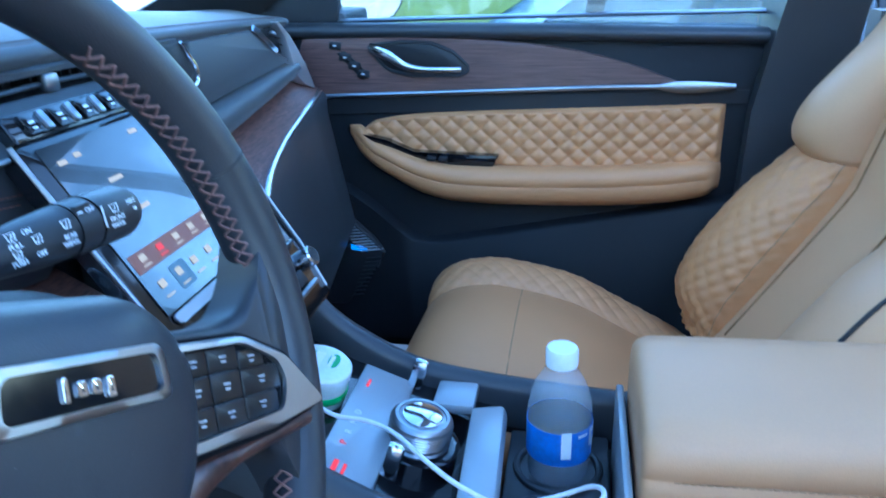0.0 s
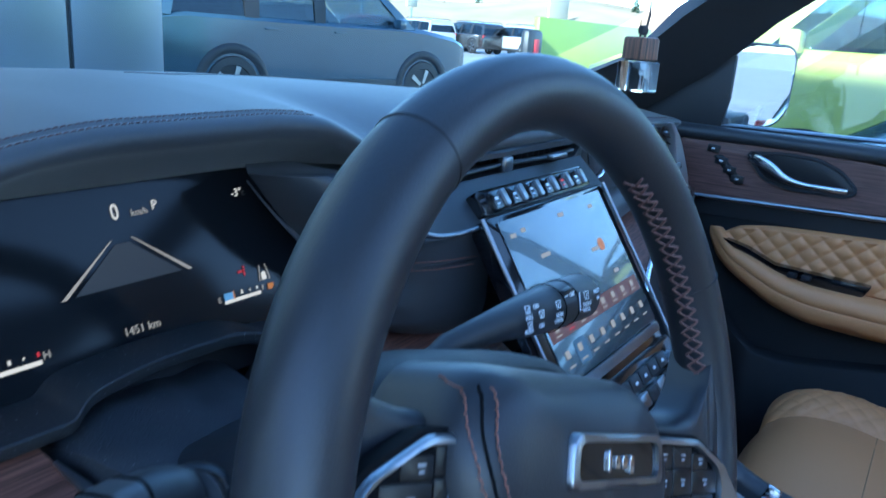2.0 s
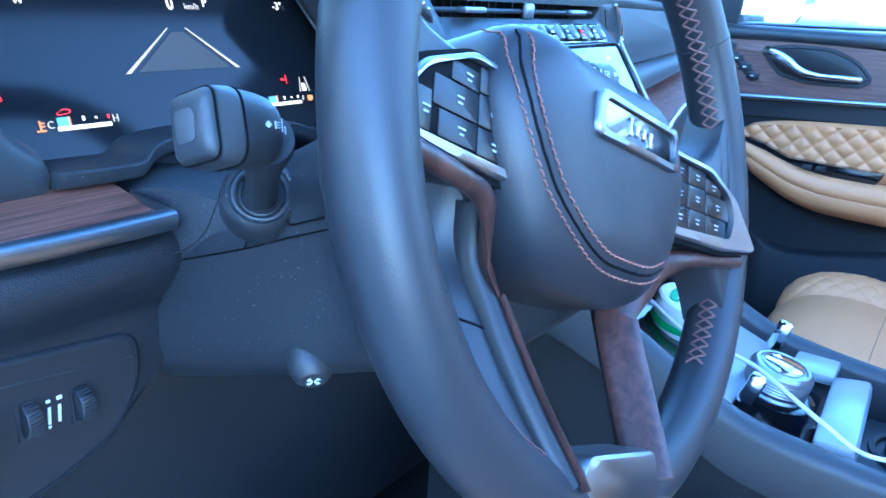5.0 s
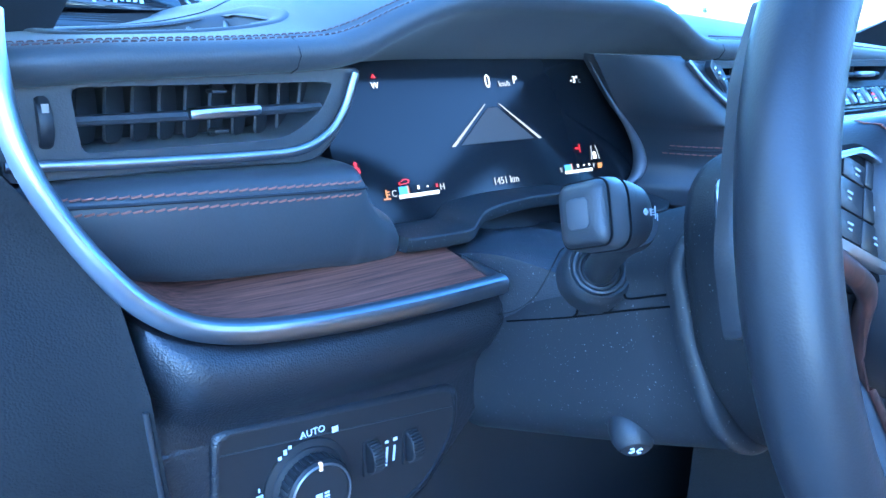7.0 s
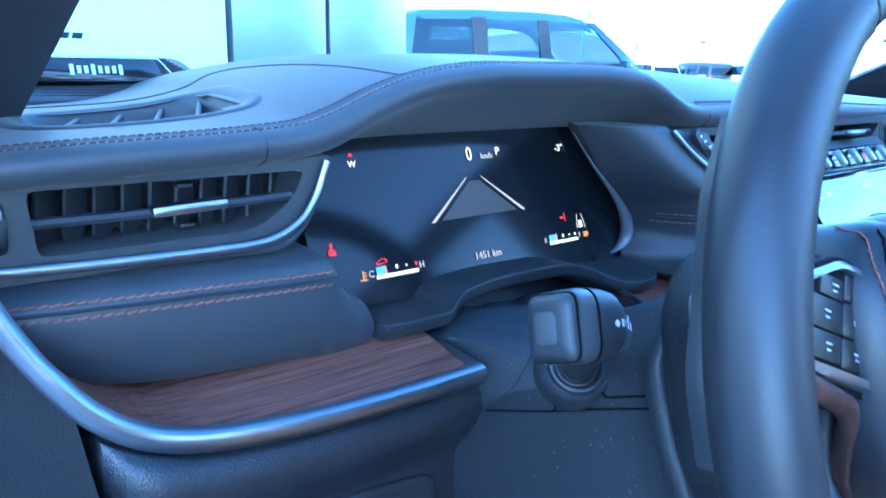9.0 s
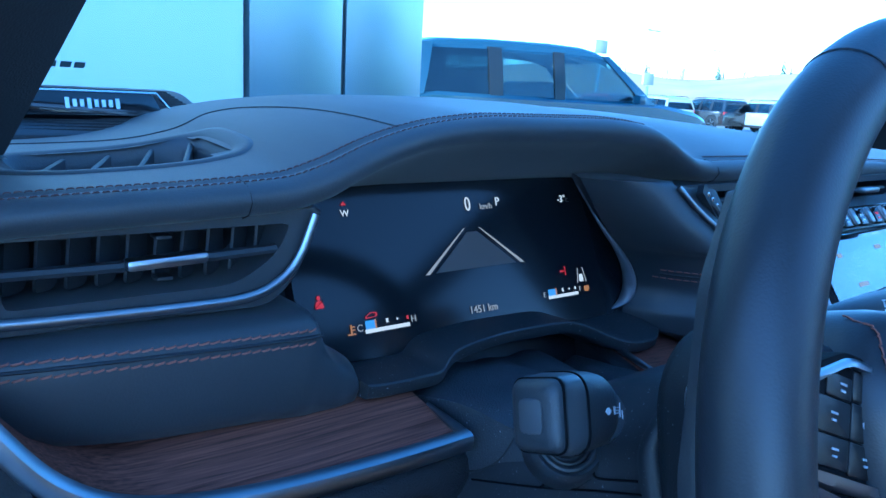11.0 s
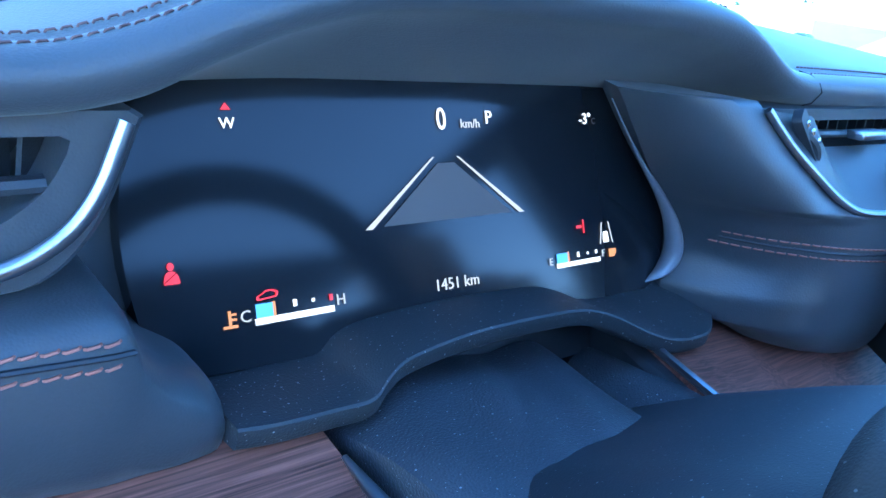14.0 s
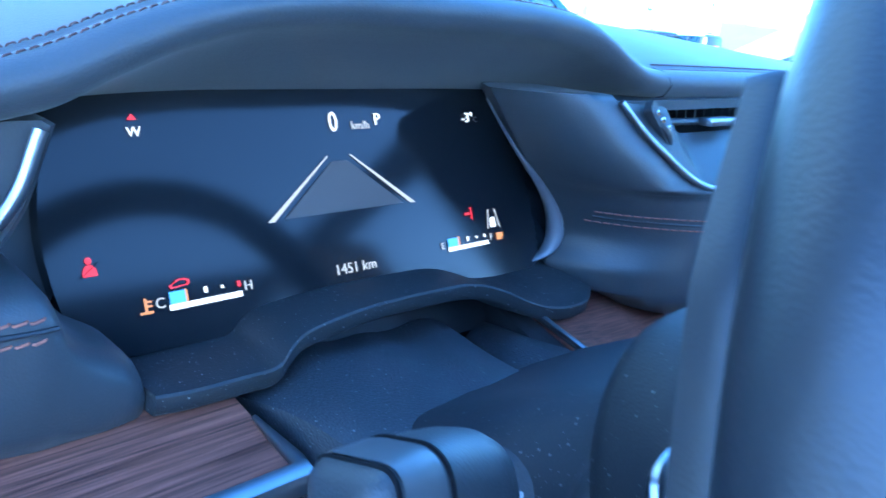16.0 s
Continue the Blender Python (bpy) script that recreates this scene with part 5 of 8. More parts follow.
def wiper_icon(u, v, w):
    """A small outlined windscreen with a slanting blade."""
    for q in ((u, v + w * 0.34, w, 0.0005), (u, v - w * 0.34, w * 0.7, 0.0005), (u - w * 0.42, v, 0.0005, w * 0.7, -w * 0.08), (u + w * 0.42, v, 0.0005, w * 0.7, w * 0.08), (u, v - w * 0.05, 0.0005, w * 0.5, w * 0.15)):
        part("print_bar", bars([q], fz, 0.0004 - 32 * q[1] ** 2 - (0.001 if q[0] < -0.045 else 0)), WHITE, rs)


for u, v, w in ((-0.063, 0.0058, 0.0058), (-0.049, 0.0008, 0.0058), (-0.064, -0.0032, 0.0052), (-0.028, 0.003, 0.0062), (0.012, 0.0026, 0.0068)):
    wiper_icon(u, v, w)
for q in ((0.001, 0.0, 0.0012, 0.012, 0.001), (-0.014, 0.0062, 0.004, 0.0008), (0.029, -0.0015, 0.0026, 0.0020)):
    part("print_bar", bars([q], fz, 0.0004 - 32 * q[1] ** 2), WHITE, rs)
for sh_ in (-0.018, 0.001):
    part("ring_line", tube([P[4] + ax * sh_ + (N_ * math.cos(a) * 0.0162 + N_.cross(ax) * math.sin(a) * 0.0158) for a in [2 * math.pi * k / 24 for k in range(24)]], 0.0005, seg=5, closed=True, up=ax), GAP, rs)
part("wheel_ridge", box(P[4] + ax * -0.010 + N_ * 0.0135 + N_.cross(ax) * 0.0085, (0.012, 0.004, 0.005), 0.0012), PLASTIC, rs, "ridged turning collar")
# tilt knob in its round recess under the shroud
K0 = Vector((-0.4345, 0.8005, 0.9370))
KE = Vector((-0.4510, 0.7790, 0.9185))
KD = KE - K0
tk = part("tilt_knob", tube([K0 + KD * s for s in (-0.30, 0.10, 0.30, 0.45, 0.62, 0.80, 0.92, 0.99, 1.0)], [0.0092, 0.0096, 0.0118, 0.0130, 0.0132, 0.0122, 0.0102, 0.0078, 0.005], seg=20), PLASTIC, col, "round black adjusting knob")
kx = Vector((0, 0, 1)).cross(KD).normalized()
kz = KD.cross(kx).normalized()
fk2 = frame_of(KE, kx, kz)
for a in range(4):
    ca, sa_ = math.cos(a * math.pi / 2 + 0.78), math.sin(a * math.pi / 2 + 0.78)
    part("symbol", slab([(0.0006 * ca, 0.0006 * sa_), (0.0040 * ca - 0.0012 * sa_, 0.0040 * sa_ + 0.0012 * ca), (0.0040 * ca + 0.0012 * sa_, 0.0040 * sa_ - 0.0012 * ca)], (lambda p, q, c=0.0: fk2(p, q, (c if fk2(0, 0, 1).x < KE.x else -c))), 0.0, 0.0006), WHITE, tk)
fso = frame_of(K0 + KD * 0.02, kx, kz)
part("socket", lathe([(0.0250, -0.012), (0.0235, 0.0), (0.0215, 0.0028), (0.0190, 0.0020), (0.0175, -0.004), (0.016, -0.012)], fso, 36), SHROUD, col, "round recess of the adjusting knob")
part("socket_well", lathe([(0.0, -0.006), (0.0172, -0.006), (0.0172, -0.0045), (0.0, -0.0045)], fso, 28), GAP, col)

# ---------- steering wheel ----------
V_ = Vector((0, math.sin(WT), math.cos(WT)))
UX = Vector((1, -0.03, 0)).normalized()  # the wheel faces a little towards the door
N_ = UX.cross(V_).normalized()
fw = frame_of(WC, UX, V_)  # wheel plane, out towards the driver
sw_ = thing("steering_wheel", "black leather steering wheel with copper stitching, satin bezels and walnut inlays", "steering wheel", WC)
R = 0.1700
n = 128
TURN = radians(-22.0)  # the wheel is turned to the right


def rim_half(a):
    """Half width of the rim, thicker at the thumb grips."""
    g = max(math.exp(-((a - radians(8)) / 0.30) ** 2), math.exp(-((a - radians(135)) / 0.30) ** 2))
    return 0.0163 + 0.0016 * g


def rim_point(a, b, out=0.0):
    """On the rim's skin at the angle a round the wheel and b round its section."""
    h = rim_half(a if a < math.pi * 1.5 else a - 2 * math.pi)
    return fw(*(Vector((math.cos(a), math.sin(a))) * (R + (h + out) * math.cos(b))), (0.0170 + out) * math.sin(b))


bm = bmesh.new()
rings = []
for k in range(n + 1):
    a = 2 * math.pi * k / n
    rings.append([rim_point(a, 2 * math.pi * j / 28) for j in range(28)])
loft(rings, True, False, bm)
bmesh.ops.remove_doubles(bm, verts=bm.verts, dist=1e-6)
rim = part("rim", bm, WHEEL_LEATHER, sw_, "worn black leather rim", smooth=80)
for deg in (18, 118):
    a = radians(deg)
    part("rim_seam", tube([rim_point(a, 2 * math.pi * j / 32, 0.0) for j in range(32)], 0.0005, seg=5, closed=True), PLASTIC_DARK, rim)
for a0, a1 in ((-62, 52), (128, 242)):
    bm = bmesh.new()
    na = int(abs(a1 - a0) / 2.7)
    for k in range(na):
        a = radians(a0 + (a1 - a0) * k / na)
        da = radians((a1 - a0) / na)
        for s in (-1, 1):
            pts = []
            for u in (0, 0.25, 0.5, 0.75, 1):
                aa = a + da * u
                pts.append(rim_point(aa, math.pi - 0.12 - s * (0.30 - 0.60 * u), 0.0004 + 0.0008 * math.sin(u * math.pi)))
            tube(pts, 0.0008, seg=5, up=N_, bm=bm)
    part("cross_stitching", bm, RIM_THREAD, rim, "copper cross stitching on the inner rim", kind="stuff")
UW = UX * math.cos(TURN) + V_ * math.sin(TURN)
VW = UX * -math.sin(TURN) + V_ * math.cos(TURN)
UT = (UW + N_ * 0.05).normalized()
ft_ = frame_of(WC + N_ * 0.008, UT, VW)  # plane of the spokes
fh = frame_of(WC + N_ * 0.0085, UT, VW)  # plane of the hub pad
HUB = [(-0.099, 0.014), (-0.082, 0.044), (0.052, 0.044), (0.078, 0.016), (0.078, -0.020), (0.064, -0.052), (0.036, -0.076), (-0.036, -0.076), (-0.068, -0.058), (-0.091, -0.020)]
hub_o = resample(rounded(HUB, [0.02, 0.03, 0.03, 0.02, 0.03, 0.03, 0.03, 0.03, 0.03, 0.03], 6), 120)
HC = sum((Vector(o) for o in hub_o), Vector((0, 0))) / len(hub_o)
HUB_PROF = [(0.0, -0.052), (0.0, -0.022), (0.0012, -0.014), (0.0040, -0.0075), (0.008, -0.0025), (0.013, 0.0015), (0.019, 0.0045), (0.026, 0.0065), (0.034, 0.0078), (0.044, 0.0088), (0.058, 0.0095)]


def hub_z(p):
    """Height of the hub's padded face over the plane fh."""
    d = p - HC
    o = max(hub_o, key=lambda q: (Vector(q) - HC).normalized().dot(d.normalized()))
    ins = max(0.0, (Vector(o) - HC).length - d.length)
    z = lerp_list(ins, HUB_PROF[1:])[0]
    # a soft chin below the badge
    return z + 0.0016 * math.exp(-((p.y + 0.044) / 0.010) ** 2) * math.exp(-((p.x + 0.004) / 0.030) ** 4)


rings = [[fh(p[0], p[1], HUB_PROF[0][1]) for p in hub_o]]
for d, z in HUB_PROF[1:]:
    ring = []
    for p in hub_o:
        q = Vector(p) - HC
        q2 = HC + q * max(0.05, 1 - d / q.length)
        ring.append(fh(q2.x, q2.y, z if d < 0.012 else hub_z(q2)))
    rings.append(ring)
for k in (0.30, 0.16, 0.04):
    rings.append([fh(*(HC + (Vector(p) - HC) * k), hub_z(HC + (Vector(p) - HC) * k)) for p in hub_o])
hub = part("hub", loft(rings), WHEEL_LEATHER, sw_, "padded black leather hub", smooth=80)
SEAM = [(-0.0850, 0.0365), (-0.0890, 0.016), (-0.0820, -0.008), (-0.0660, -0.034), (-0.0455, -0.0515), (-0.026, -0.0605), (-0.004, -0.0630), (0.022, -0.0625), (0.046, -0.055)]
for off, dd in ((0.0, 0.0003), (0.0084, 0.0003), (0.0042, -0.0001)):
    line = [fh(p.x, p.y, hub_z(p) + dd) for p in spline([Vector((u, v)) + (Vector((0.0, -0.004)) - Vector((u, v))).normalized() * off for u, v in SEAM], 90)]
    if off == 0.0042:
        part("hub_groove", tube(line, 0.0009, 0.0006, N_, 6), GAP, hub)
    else:
        stitches(line, N_, hub, r=0.0004, step=0.0046, length=0.0038, slant=0.0003)
bo = rounded([(-0.0415, -0.0112), (0.0415, -0.0112), (0.0395, 0.0112), (-0.0395, 0.0112)], 0.005, 4)
bi = rounded([(-0.0365, -0.0078), (0.0365, -0.0078), (0.0350, 0.0078), (-0.0350, 0.0078)], 0.0045, 4)
fbz = frame_of(fh(-0.0015, 0.008, 0.0112), UT, VW)
bd = part("badge", slab(bi, fbz, -0.004, -0.0004), GLOSS, hub, "black badge with a chrome frame and silver bars")
part("badge_frame", ring_slab(resample(bo, 80), resample(bi, 80), fbz, -0.004, 0.0012, 0.0012), SATIN, hub, "satin chrome badge frame", smooth=60)
for q in ((-0.0105, 0.0, 0.0026, 0.0092, 0.0006), (-0.0035, -0.0006, 0.0044, 0.0056), (0.0030, -0.0006, 0.0044, 0.0056), (0.0096, -0.0018, 0.0040, 0.0078)):
    part("lettering", slab(rounded([(q[0] - q[2] / 2, q[1] - q[3] / 2), (q[0] + q[2] / 2, q[1] - q[3] / 2), (q[0] + q[2] / 2, q[1] + q[3] / 2), (q[0] - q[2] / 2, q[1] + q[3] / 2)], 0.0012), fbz, -0.0006, 0.0010, 0.0005), CHROME, bd)
KEY_BLACK = mat("key_black", (0.008, 0.008, 0.009), 0.34, vary=0.1)
BEZEL = mat("bezel_chrome", (0.46, 0.47, 0.49), 0.32, 1.0, vary=0.03, stain=40)
KEY_PRINT = mat("grey_key_print", (0.42, 0.44, 0.47), 0.5)
# spokes
for s in (-1, 1):
    def mirrored(pts, s=s):
        o = [(s * u - 0.002 * (s < 0), v) for u, v in pts]
        return o if s > 0 else o[::-1]
    arm = part("spoke", slab(rounded(mirrored([(0.050, 0.024), (0.100, 0.024), (0.122, 0.029), (0.138, 0.046), (0.149, 0.072), (0.160, 0.030), (0.160, -0.040), (0.148, -0.074), (0.138, -0.052), (0.120, -0.036), (0.085, -0.033), (0.050, -0.030)][::-1]), 0.007), ft_, -0.032, -0.005 if s > 0 else -0.020, 0.008, 5), WHEEL_LEATHER, sw_, "black leather side spoke", smooth=60)
    def fpan(a, b, c=0.0):
        """The switch panels are dished: their outer ends stand towards the driver."""
        return ft_(a, b, c + (0.005 if a > 0 else -0.007) + 0.07 * (abs(a) - 0.083))

    bo = mirrored([(0.055, 0.0175), (0.103, 0.0165), (0.134, 0.003), (0.1610, -0.0260), (0.118, -0.0315), (0.055, -0.0315)][::-1])
    bi = mirrored([(0.057, 0.0140), (0.101, 0.0130), (0.1245, 0.0020), (0.1300, -0.0095), (0.1240, -0.0240), (0.057, -0.0265)][::-1])
    if s < 0:
        bi = mirrored([(0.057, 0.0140), (0.106, 0.0130), (0.1330, 0.0005), (0.1470, -0.0150), (0.1400, -0.0255), (0.057, -0.0275)][::-1])
    gr = mirrored([(0.050, 0.0195), (0.104, 0.0185), (0.136, 0.005), (0.1655, -0.0265), (0.118, -0.0345), (0.050, -0.0345)][::-1])
    part("bezel_groove", slab(rounded(gr, 0.005), fpan, -0.012, -0.0042, 0.001), GAP, arm)
    part("bezel", ring_slab(resample(rounded(bo, [0.004] * 6), 96), resample(rounded(bi, 0.005), 96), fpan, -0.012, -0.0008, 0.0018), BEZEL, arm, "satin chrome bezel", smooth=50)
    part("button_panel", slab(rounded(bi, 0.004), fpan, -0.012, -0.0050), GLOSS, arm, "gloss black button panel")
    for u0, u1, v0, v1, tag in ((0.060, 0.0765, 0.0020, 0.0125, "up"), (0.060, 0.0765, -0.0120, 0.0005, "left"), (0.060, 0.0765, -0.0250, -0.0135, "down"), (0.078, 0.0975, 0.0020, 0.0120, "icon"), (0.078, 0.0975, -0.0120, 0.0005, "ok"), (0.078, 0.0975, -0.0245, -0.0135, "icon"), (0.099, 0.1165, 0.0010, 0.0085, "icon"), (0.099, 0.1270, -0.0120, -0.0005, "icon"), (0.099, 0.1230, -0.0235, -0.0135, "icon")) + (((0.1285, 0.1385, -0.0235, -0.0080, "icon"),) if s < 0 else ()):
        o = mirrored([(u0, v0), (u1, v0), (u1, v1), (u0, v1)])
        b = part("button", slab(rounded([(p[0] + (0.0005 if p[0] > (o[0][0] + o[2][0]) / 2 else -0.0005), p[1] + (0.0005 if p[1] > (o[0][1] + o[2][1]) / 2 else -0.0005)) for p in o], 0.0012), fpan, -0.006, -0.0034, 0.0008), KEY_BLACK, arm)
        uc, vc = s * (u0 + u1) / 2, (v0 + v1) / 2
        if tag == "ok" and s < 0:
            text("symbol", "OK", fpan, uc, vc, 0.0058, KEY_PRINT, b, -0.0031)
        elif tag in ("up", "left", "down") and s < 0:
            dx, dy = {"up": (0, 1), "left": (-1, 0), "down": (0, -1)}[tag]
            part("symbol", slab([(uc + dx * 0.0024, vc + dy * 0.0024), (uc - dx * 0.0015 - dy * 0.0022, vc - dy * 0.0015 + dx * 0.0022), (uc - dx * 0.0015 + dy * 0.0022, vc - dy * 0.0015 - dx * 0.0022)], fpan, -0.0034, -0.0030), KEY_PRINT, b)
        else:
            for q in ((uc, vc + 0.0012, 0.0046, 0.0008), (uc, vc - 0.0012, 0.0030, 0.0008)):
                part("symbol", bars([q], fpan, -0.0030), KEY_PRINT, b)
    # lower leg, its face turned inwards
    leg = spline([ft_(s * u - 0.004, v, d) for u, v, d in [(0.066, -0.036, -0.028), (0.060, -0.062, -0.033), (0.053, -0.092, -0.024), (0.046, -0.122, -0.012), (0.034, -0.158, 0.004)]], 24)
    inw = (N_ * 0.62 - UW * s * 0.78).normalized()
    lg = part("spoke", tube([q - inw * 0.006 for q in leg], [0.0120] * 24, [0.0085] * 24, inw, 16), PLASTIC_DARK, sw_, "dark satin lower spoke")
    top_run = [(0.157, -0.0325, 0.000), (0.140, -0.0345, -0.002), (0.120, -0.0365, -0.004), (0.100, -0.0390, -0.0065), (0.086, -0.0425, -0.011), (0.0755, -0.049, -0.0185), (0.068, -0.060, -0.026)]
    sweep = spline([ft_(s * u - 0.004, v, d) for u, v, d in top_run], 30) + [q + inw * 0.002 for q in leg[8:]]
    m_ = len(sweep)
    blend = [min(1.0, max(0.0, (k - 14) / 14)) for k in range(m_)]
    up_ = [(N_ * (1 - b) + inw * b).normalized() for b in blend]
    part("walnut_inlay", tube(sweep, [0.0046 + 0.0074 * b for b in blend], [0.0044 - 0.0018 * b for b in blend], up_, 14), WOOD_DARK, lg, "walnut inlay", smooth=50)
    rings = []
    for k in range(24):
        f_ = k / 23
        q = leg[k]
        w_ = 0.016 + 0.024 * f_
        a_, b_ = q + UW * s * 0.006 - N_ * 0.002, q + UW * s * (0.008 + w_) + VW * 0.008 - N_ * (0.020 - 0.012 * f_)
        rings.append([a_ + N_ * 0.003, (a_ + b_) / 2 + N_ * 0.004, b_ + N_ * 0.001, b_ - N_ * 0.010, a_ - N_ * 0.012])
    part("leg_flank", loft(rings), WHEEL_LEATHER, lg, "leather flank of the lower spoke", smooth=60)
    part("flank_seam", tube([rings[12][0], rings[12][1], rings[12][2]], 0.0007, seg=5), GAP, lg)
part("lower_bridge", slab(rounded([(-0.042, -0.168), (0.034, -0.168), (0.028, -0.143), (-0.036, -0.143)], 0.006), ft_, -0.016, 0.010, 0.005), SATIN, sw_, "satin grey bridge at the foot of the wheel")
for u0, u1 in ((-0.050, -0.018), (-0.015, 0.011), (0.014, 0.046)):
    part("lower_cap", slab(rounded([(u0, -0.188), (u1, -0.188), (u1, -0.1655), (u0, -0.1655)], 0.006), ft_, -0.024, 0.0125, 0.006, 4), CHROME, sw_, "chrome cap on the rim foot", smooth=50)
rings = []
for d, k in ((-0.096, 0.90), (-0.093, 0.955), (-0.086, 0.985), (-0.060, 1.0), (-0.046, 0.97), (-0.038, 0.88)):
    rings.append([fw(p[0] * k, -0.012 + (p[1] + 0.012) * k, d) for p in resample(rounded([(-0.101, -0.050), (-0.074, -0.094), (0.072, -0.094), (0.100, -0.050), (0.103, 0.0), (0.070, 0.032), (0.027, 0.048), (-0.018, 0.062), (-0.046, 0.0655), (-0.070, 0.0625), (-0.088, 0.051), (-0.098, 0.034), (-0.1015, 0.0)], 0.020), 84)])
hb = part("hub_back", loft(rings), HUB_BACK, sw_, "black plastic back of the hub", smooth=50)
part("screw_hole", lathe([(0.0, 0.0), (0.0032, 0.0), (0.0032, 0.0012), (0.0, 0.0012)], frame_of(fw(-0.1015, -0.004, -0.066), V_, N_ * -1), 16), GAP, hb)
for s in (-1,):
    # shift paddle behind the rim
    pad_o = [(0.098, 0.030), (0.118, 0.050), (0.1290, 0.046), (0.1310, 0.026), (0.1275, 0.003), (0.112, -0.006), (0.099, 0.004)]
    pad_o = [(s * u, v) for u, v in (pad_o if s > 0 else pad_o[::-1])]
    pdl = part("shift_paddle", slab(resample(rounded(pad_o, 0.006), 48), (lambda a, b, c=0.0: fw(a, b, c - 0.050 + 0.10 * (abs(a) - 0.10))), -0.003, 0.0015, 0.001), PLASTIC, sw_, "thin black shift paddle")
    part("paddle_edge", tube([fw(q[0], q[1], -0.0510 + 0.10 * (abs(q[0]) - 0.10)) for q in spline([(s * 0.1195, 0.0495, 0), (s * 0.1285, 0.0455, 0), (s * 0.1312, 0.026, 0), (s * 0.1278, 0.004, 0), (s * 0.118, -0.004, 0)], 24)], 0.0017, seg=8), SATIN, pdl, "satin chrome paddle edge")

# ---------- passenger door ----------
door = thing("passenger_door", "closed passenger door with walnut, satin chrome and quilted tan leather", "car door", (0.8, 0.6, 0.5))


def side(x):
    """A plane along the car facing the driver: first axis y (forward), second z, out towards -x."""
    return lambda a, b, c=0.0: Vector((x - c, a, b))


fd = side(0.800)
part("core", slab([(1.06, 0.45), (-0.05, 0.45), (0.06, 0.80), (0.15, 1.085), (1.04, 1.092)], fd, -0.10, 0.0, 0.006), DOOR_PLASTIC, door, "black moulded door card")
part("top_roll", tube(spline([(0.805, 1.05, 1.084), (0.802, 0.9, 1.084), (0.800, 0.6, 1.082), (0.800, 0.35, 1.077), (0.803, 0.16, 1.073)], 24), 0.022, 0.014, seg=16), LEATHER, door, "black leather window sill roll")
part("walnut_panel", slab(rounded([(1.02, 0.965), (0.985, 1.07), (0.80, 1.074), (0.62, 1.068), (0.48, 1.050), (0.38, 1.022), (0.315, 0.996), (0.40, 0.993), (0.70, 0.981)], [0, 0.004, 0.05, 0.06, 0.06, 0.06, 0.004, 0, 0]), fd, 0.0, 0.012, 0.004), WOOD_DOOR, door, "walnut upper door panel")
part("chrome_strip", tube(spline([(0.781, 1.00, 0.962), (0.780, 0.966, 0.967), (0.779, 0.85, 0.973), (0.779, 0.65, 0.981), (0.780, 0.45, 0.989), (0.780, 0.36, 0.991), (0.782, 0.31, 0.990), (0.784, 0.225, 0.992)], 50), 0.004, [0.0045] * 36 + [0.0045 + 0.006 * math.sin(k / 13 * math.pi) for k in range(14)], (0, 0, 1), 10), SATIN, door, "satin chrome strip")
# dark slab that stands in for the shade below the chrome strip
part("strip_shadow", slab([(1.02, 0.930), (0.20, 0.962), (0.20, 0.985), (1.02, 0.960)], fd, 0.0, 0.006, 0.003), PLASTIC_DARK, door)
# inside handle in its bowl
part("handle_bowl", slab(rounded([(0.860, 1.056), (0.826, 1.020), (0.78, 1.009), (0.692, 1.010), (0.680, 1.020), (0.708, 1.046), (0.746, 1.061), (0.80, 1.063)], 0.010), fd, 0.010, 0.0135, 0.001), PLASTIC_DARK, door, "dark handle bowl")
part("bowl_rim", tube([fd(p[0], p[1], 0.0135) for p in resample(rounded([(0.864, 1.059), (0.828, 1.017), (0.78, 1.006), (0.690, 1.007), (0.675, 1.019), (0.706, 1.049), (0.745, 1.064), (0.80, 1.066)], 0.010), 50)], 0.003, seg=6, closed=True, up=(1, 0, 0)), PLASTIC, door)
hp = spline([(0.783, 0.856, 1.054), (0.770, 0.838, 1.051), (0.764, 0.815, 1.042), (0.762, 0.792, 1.028), (0.763, 0.762, 1.021), (0.765, 0.715, 1.020), (0.77, 0.690, 1.020)], 24)
part("door_handle", tube(hp, [0.004] * 24, [0.0100 - 0.0048 * min(1, max(0, (k - 7) / 9)) for k in range(24)], (0, 0, 1), 12), SATIN_BRIGHT, door, "bright chrome door handle")
part("switch_plate", slab(rounded([(0.921, 1.046), (0.905, 1.050), (0.858, 1.004), (0.874, 0.998)], 0.004), fd, 0.010, 0.0138, 0.001), PLASTIC_DARK, door, "dark memory switch plate")
for y, z in ((0.922, 1.059), (0.9047, 1.0382), (0.888, 1.0235), (0.872, 1.0090)):
    b = part("switch", slab(rounded([(y + 0.012, z - 0.006), (y - 0.010, z - 0.008), (y - 0.012, z + 0.006), (y + 0.010, z + 0.008)], 0.002), fd, 0.010, 0.0155, 0.0015), PLASTIC_DARK, door, "black seat memory switch")
    part("symbol", bars([(y, z, 0.006, 0.0025)], fd, 0.016), WHITE, b)
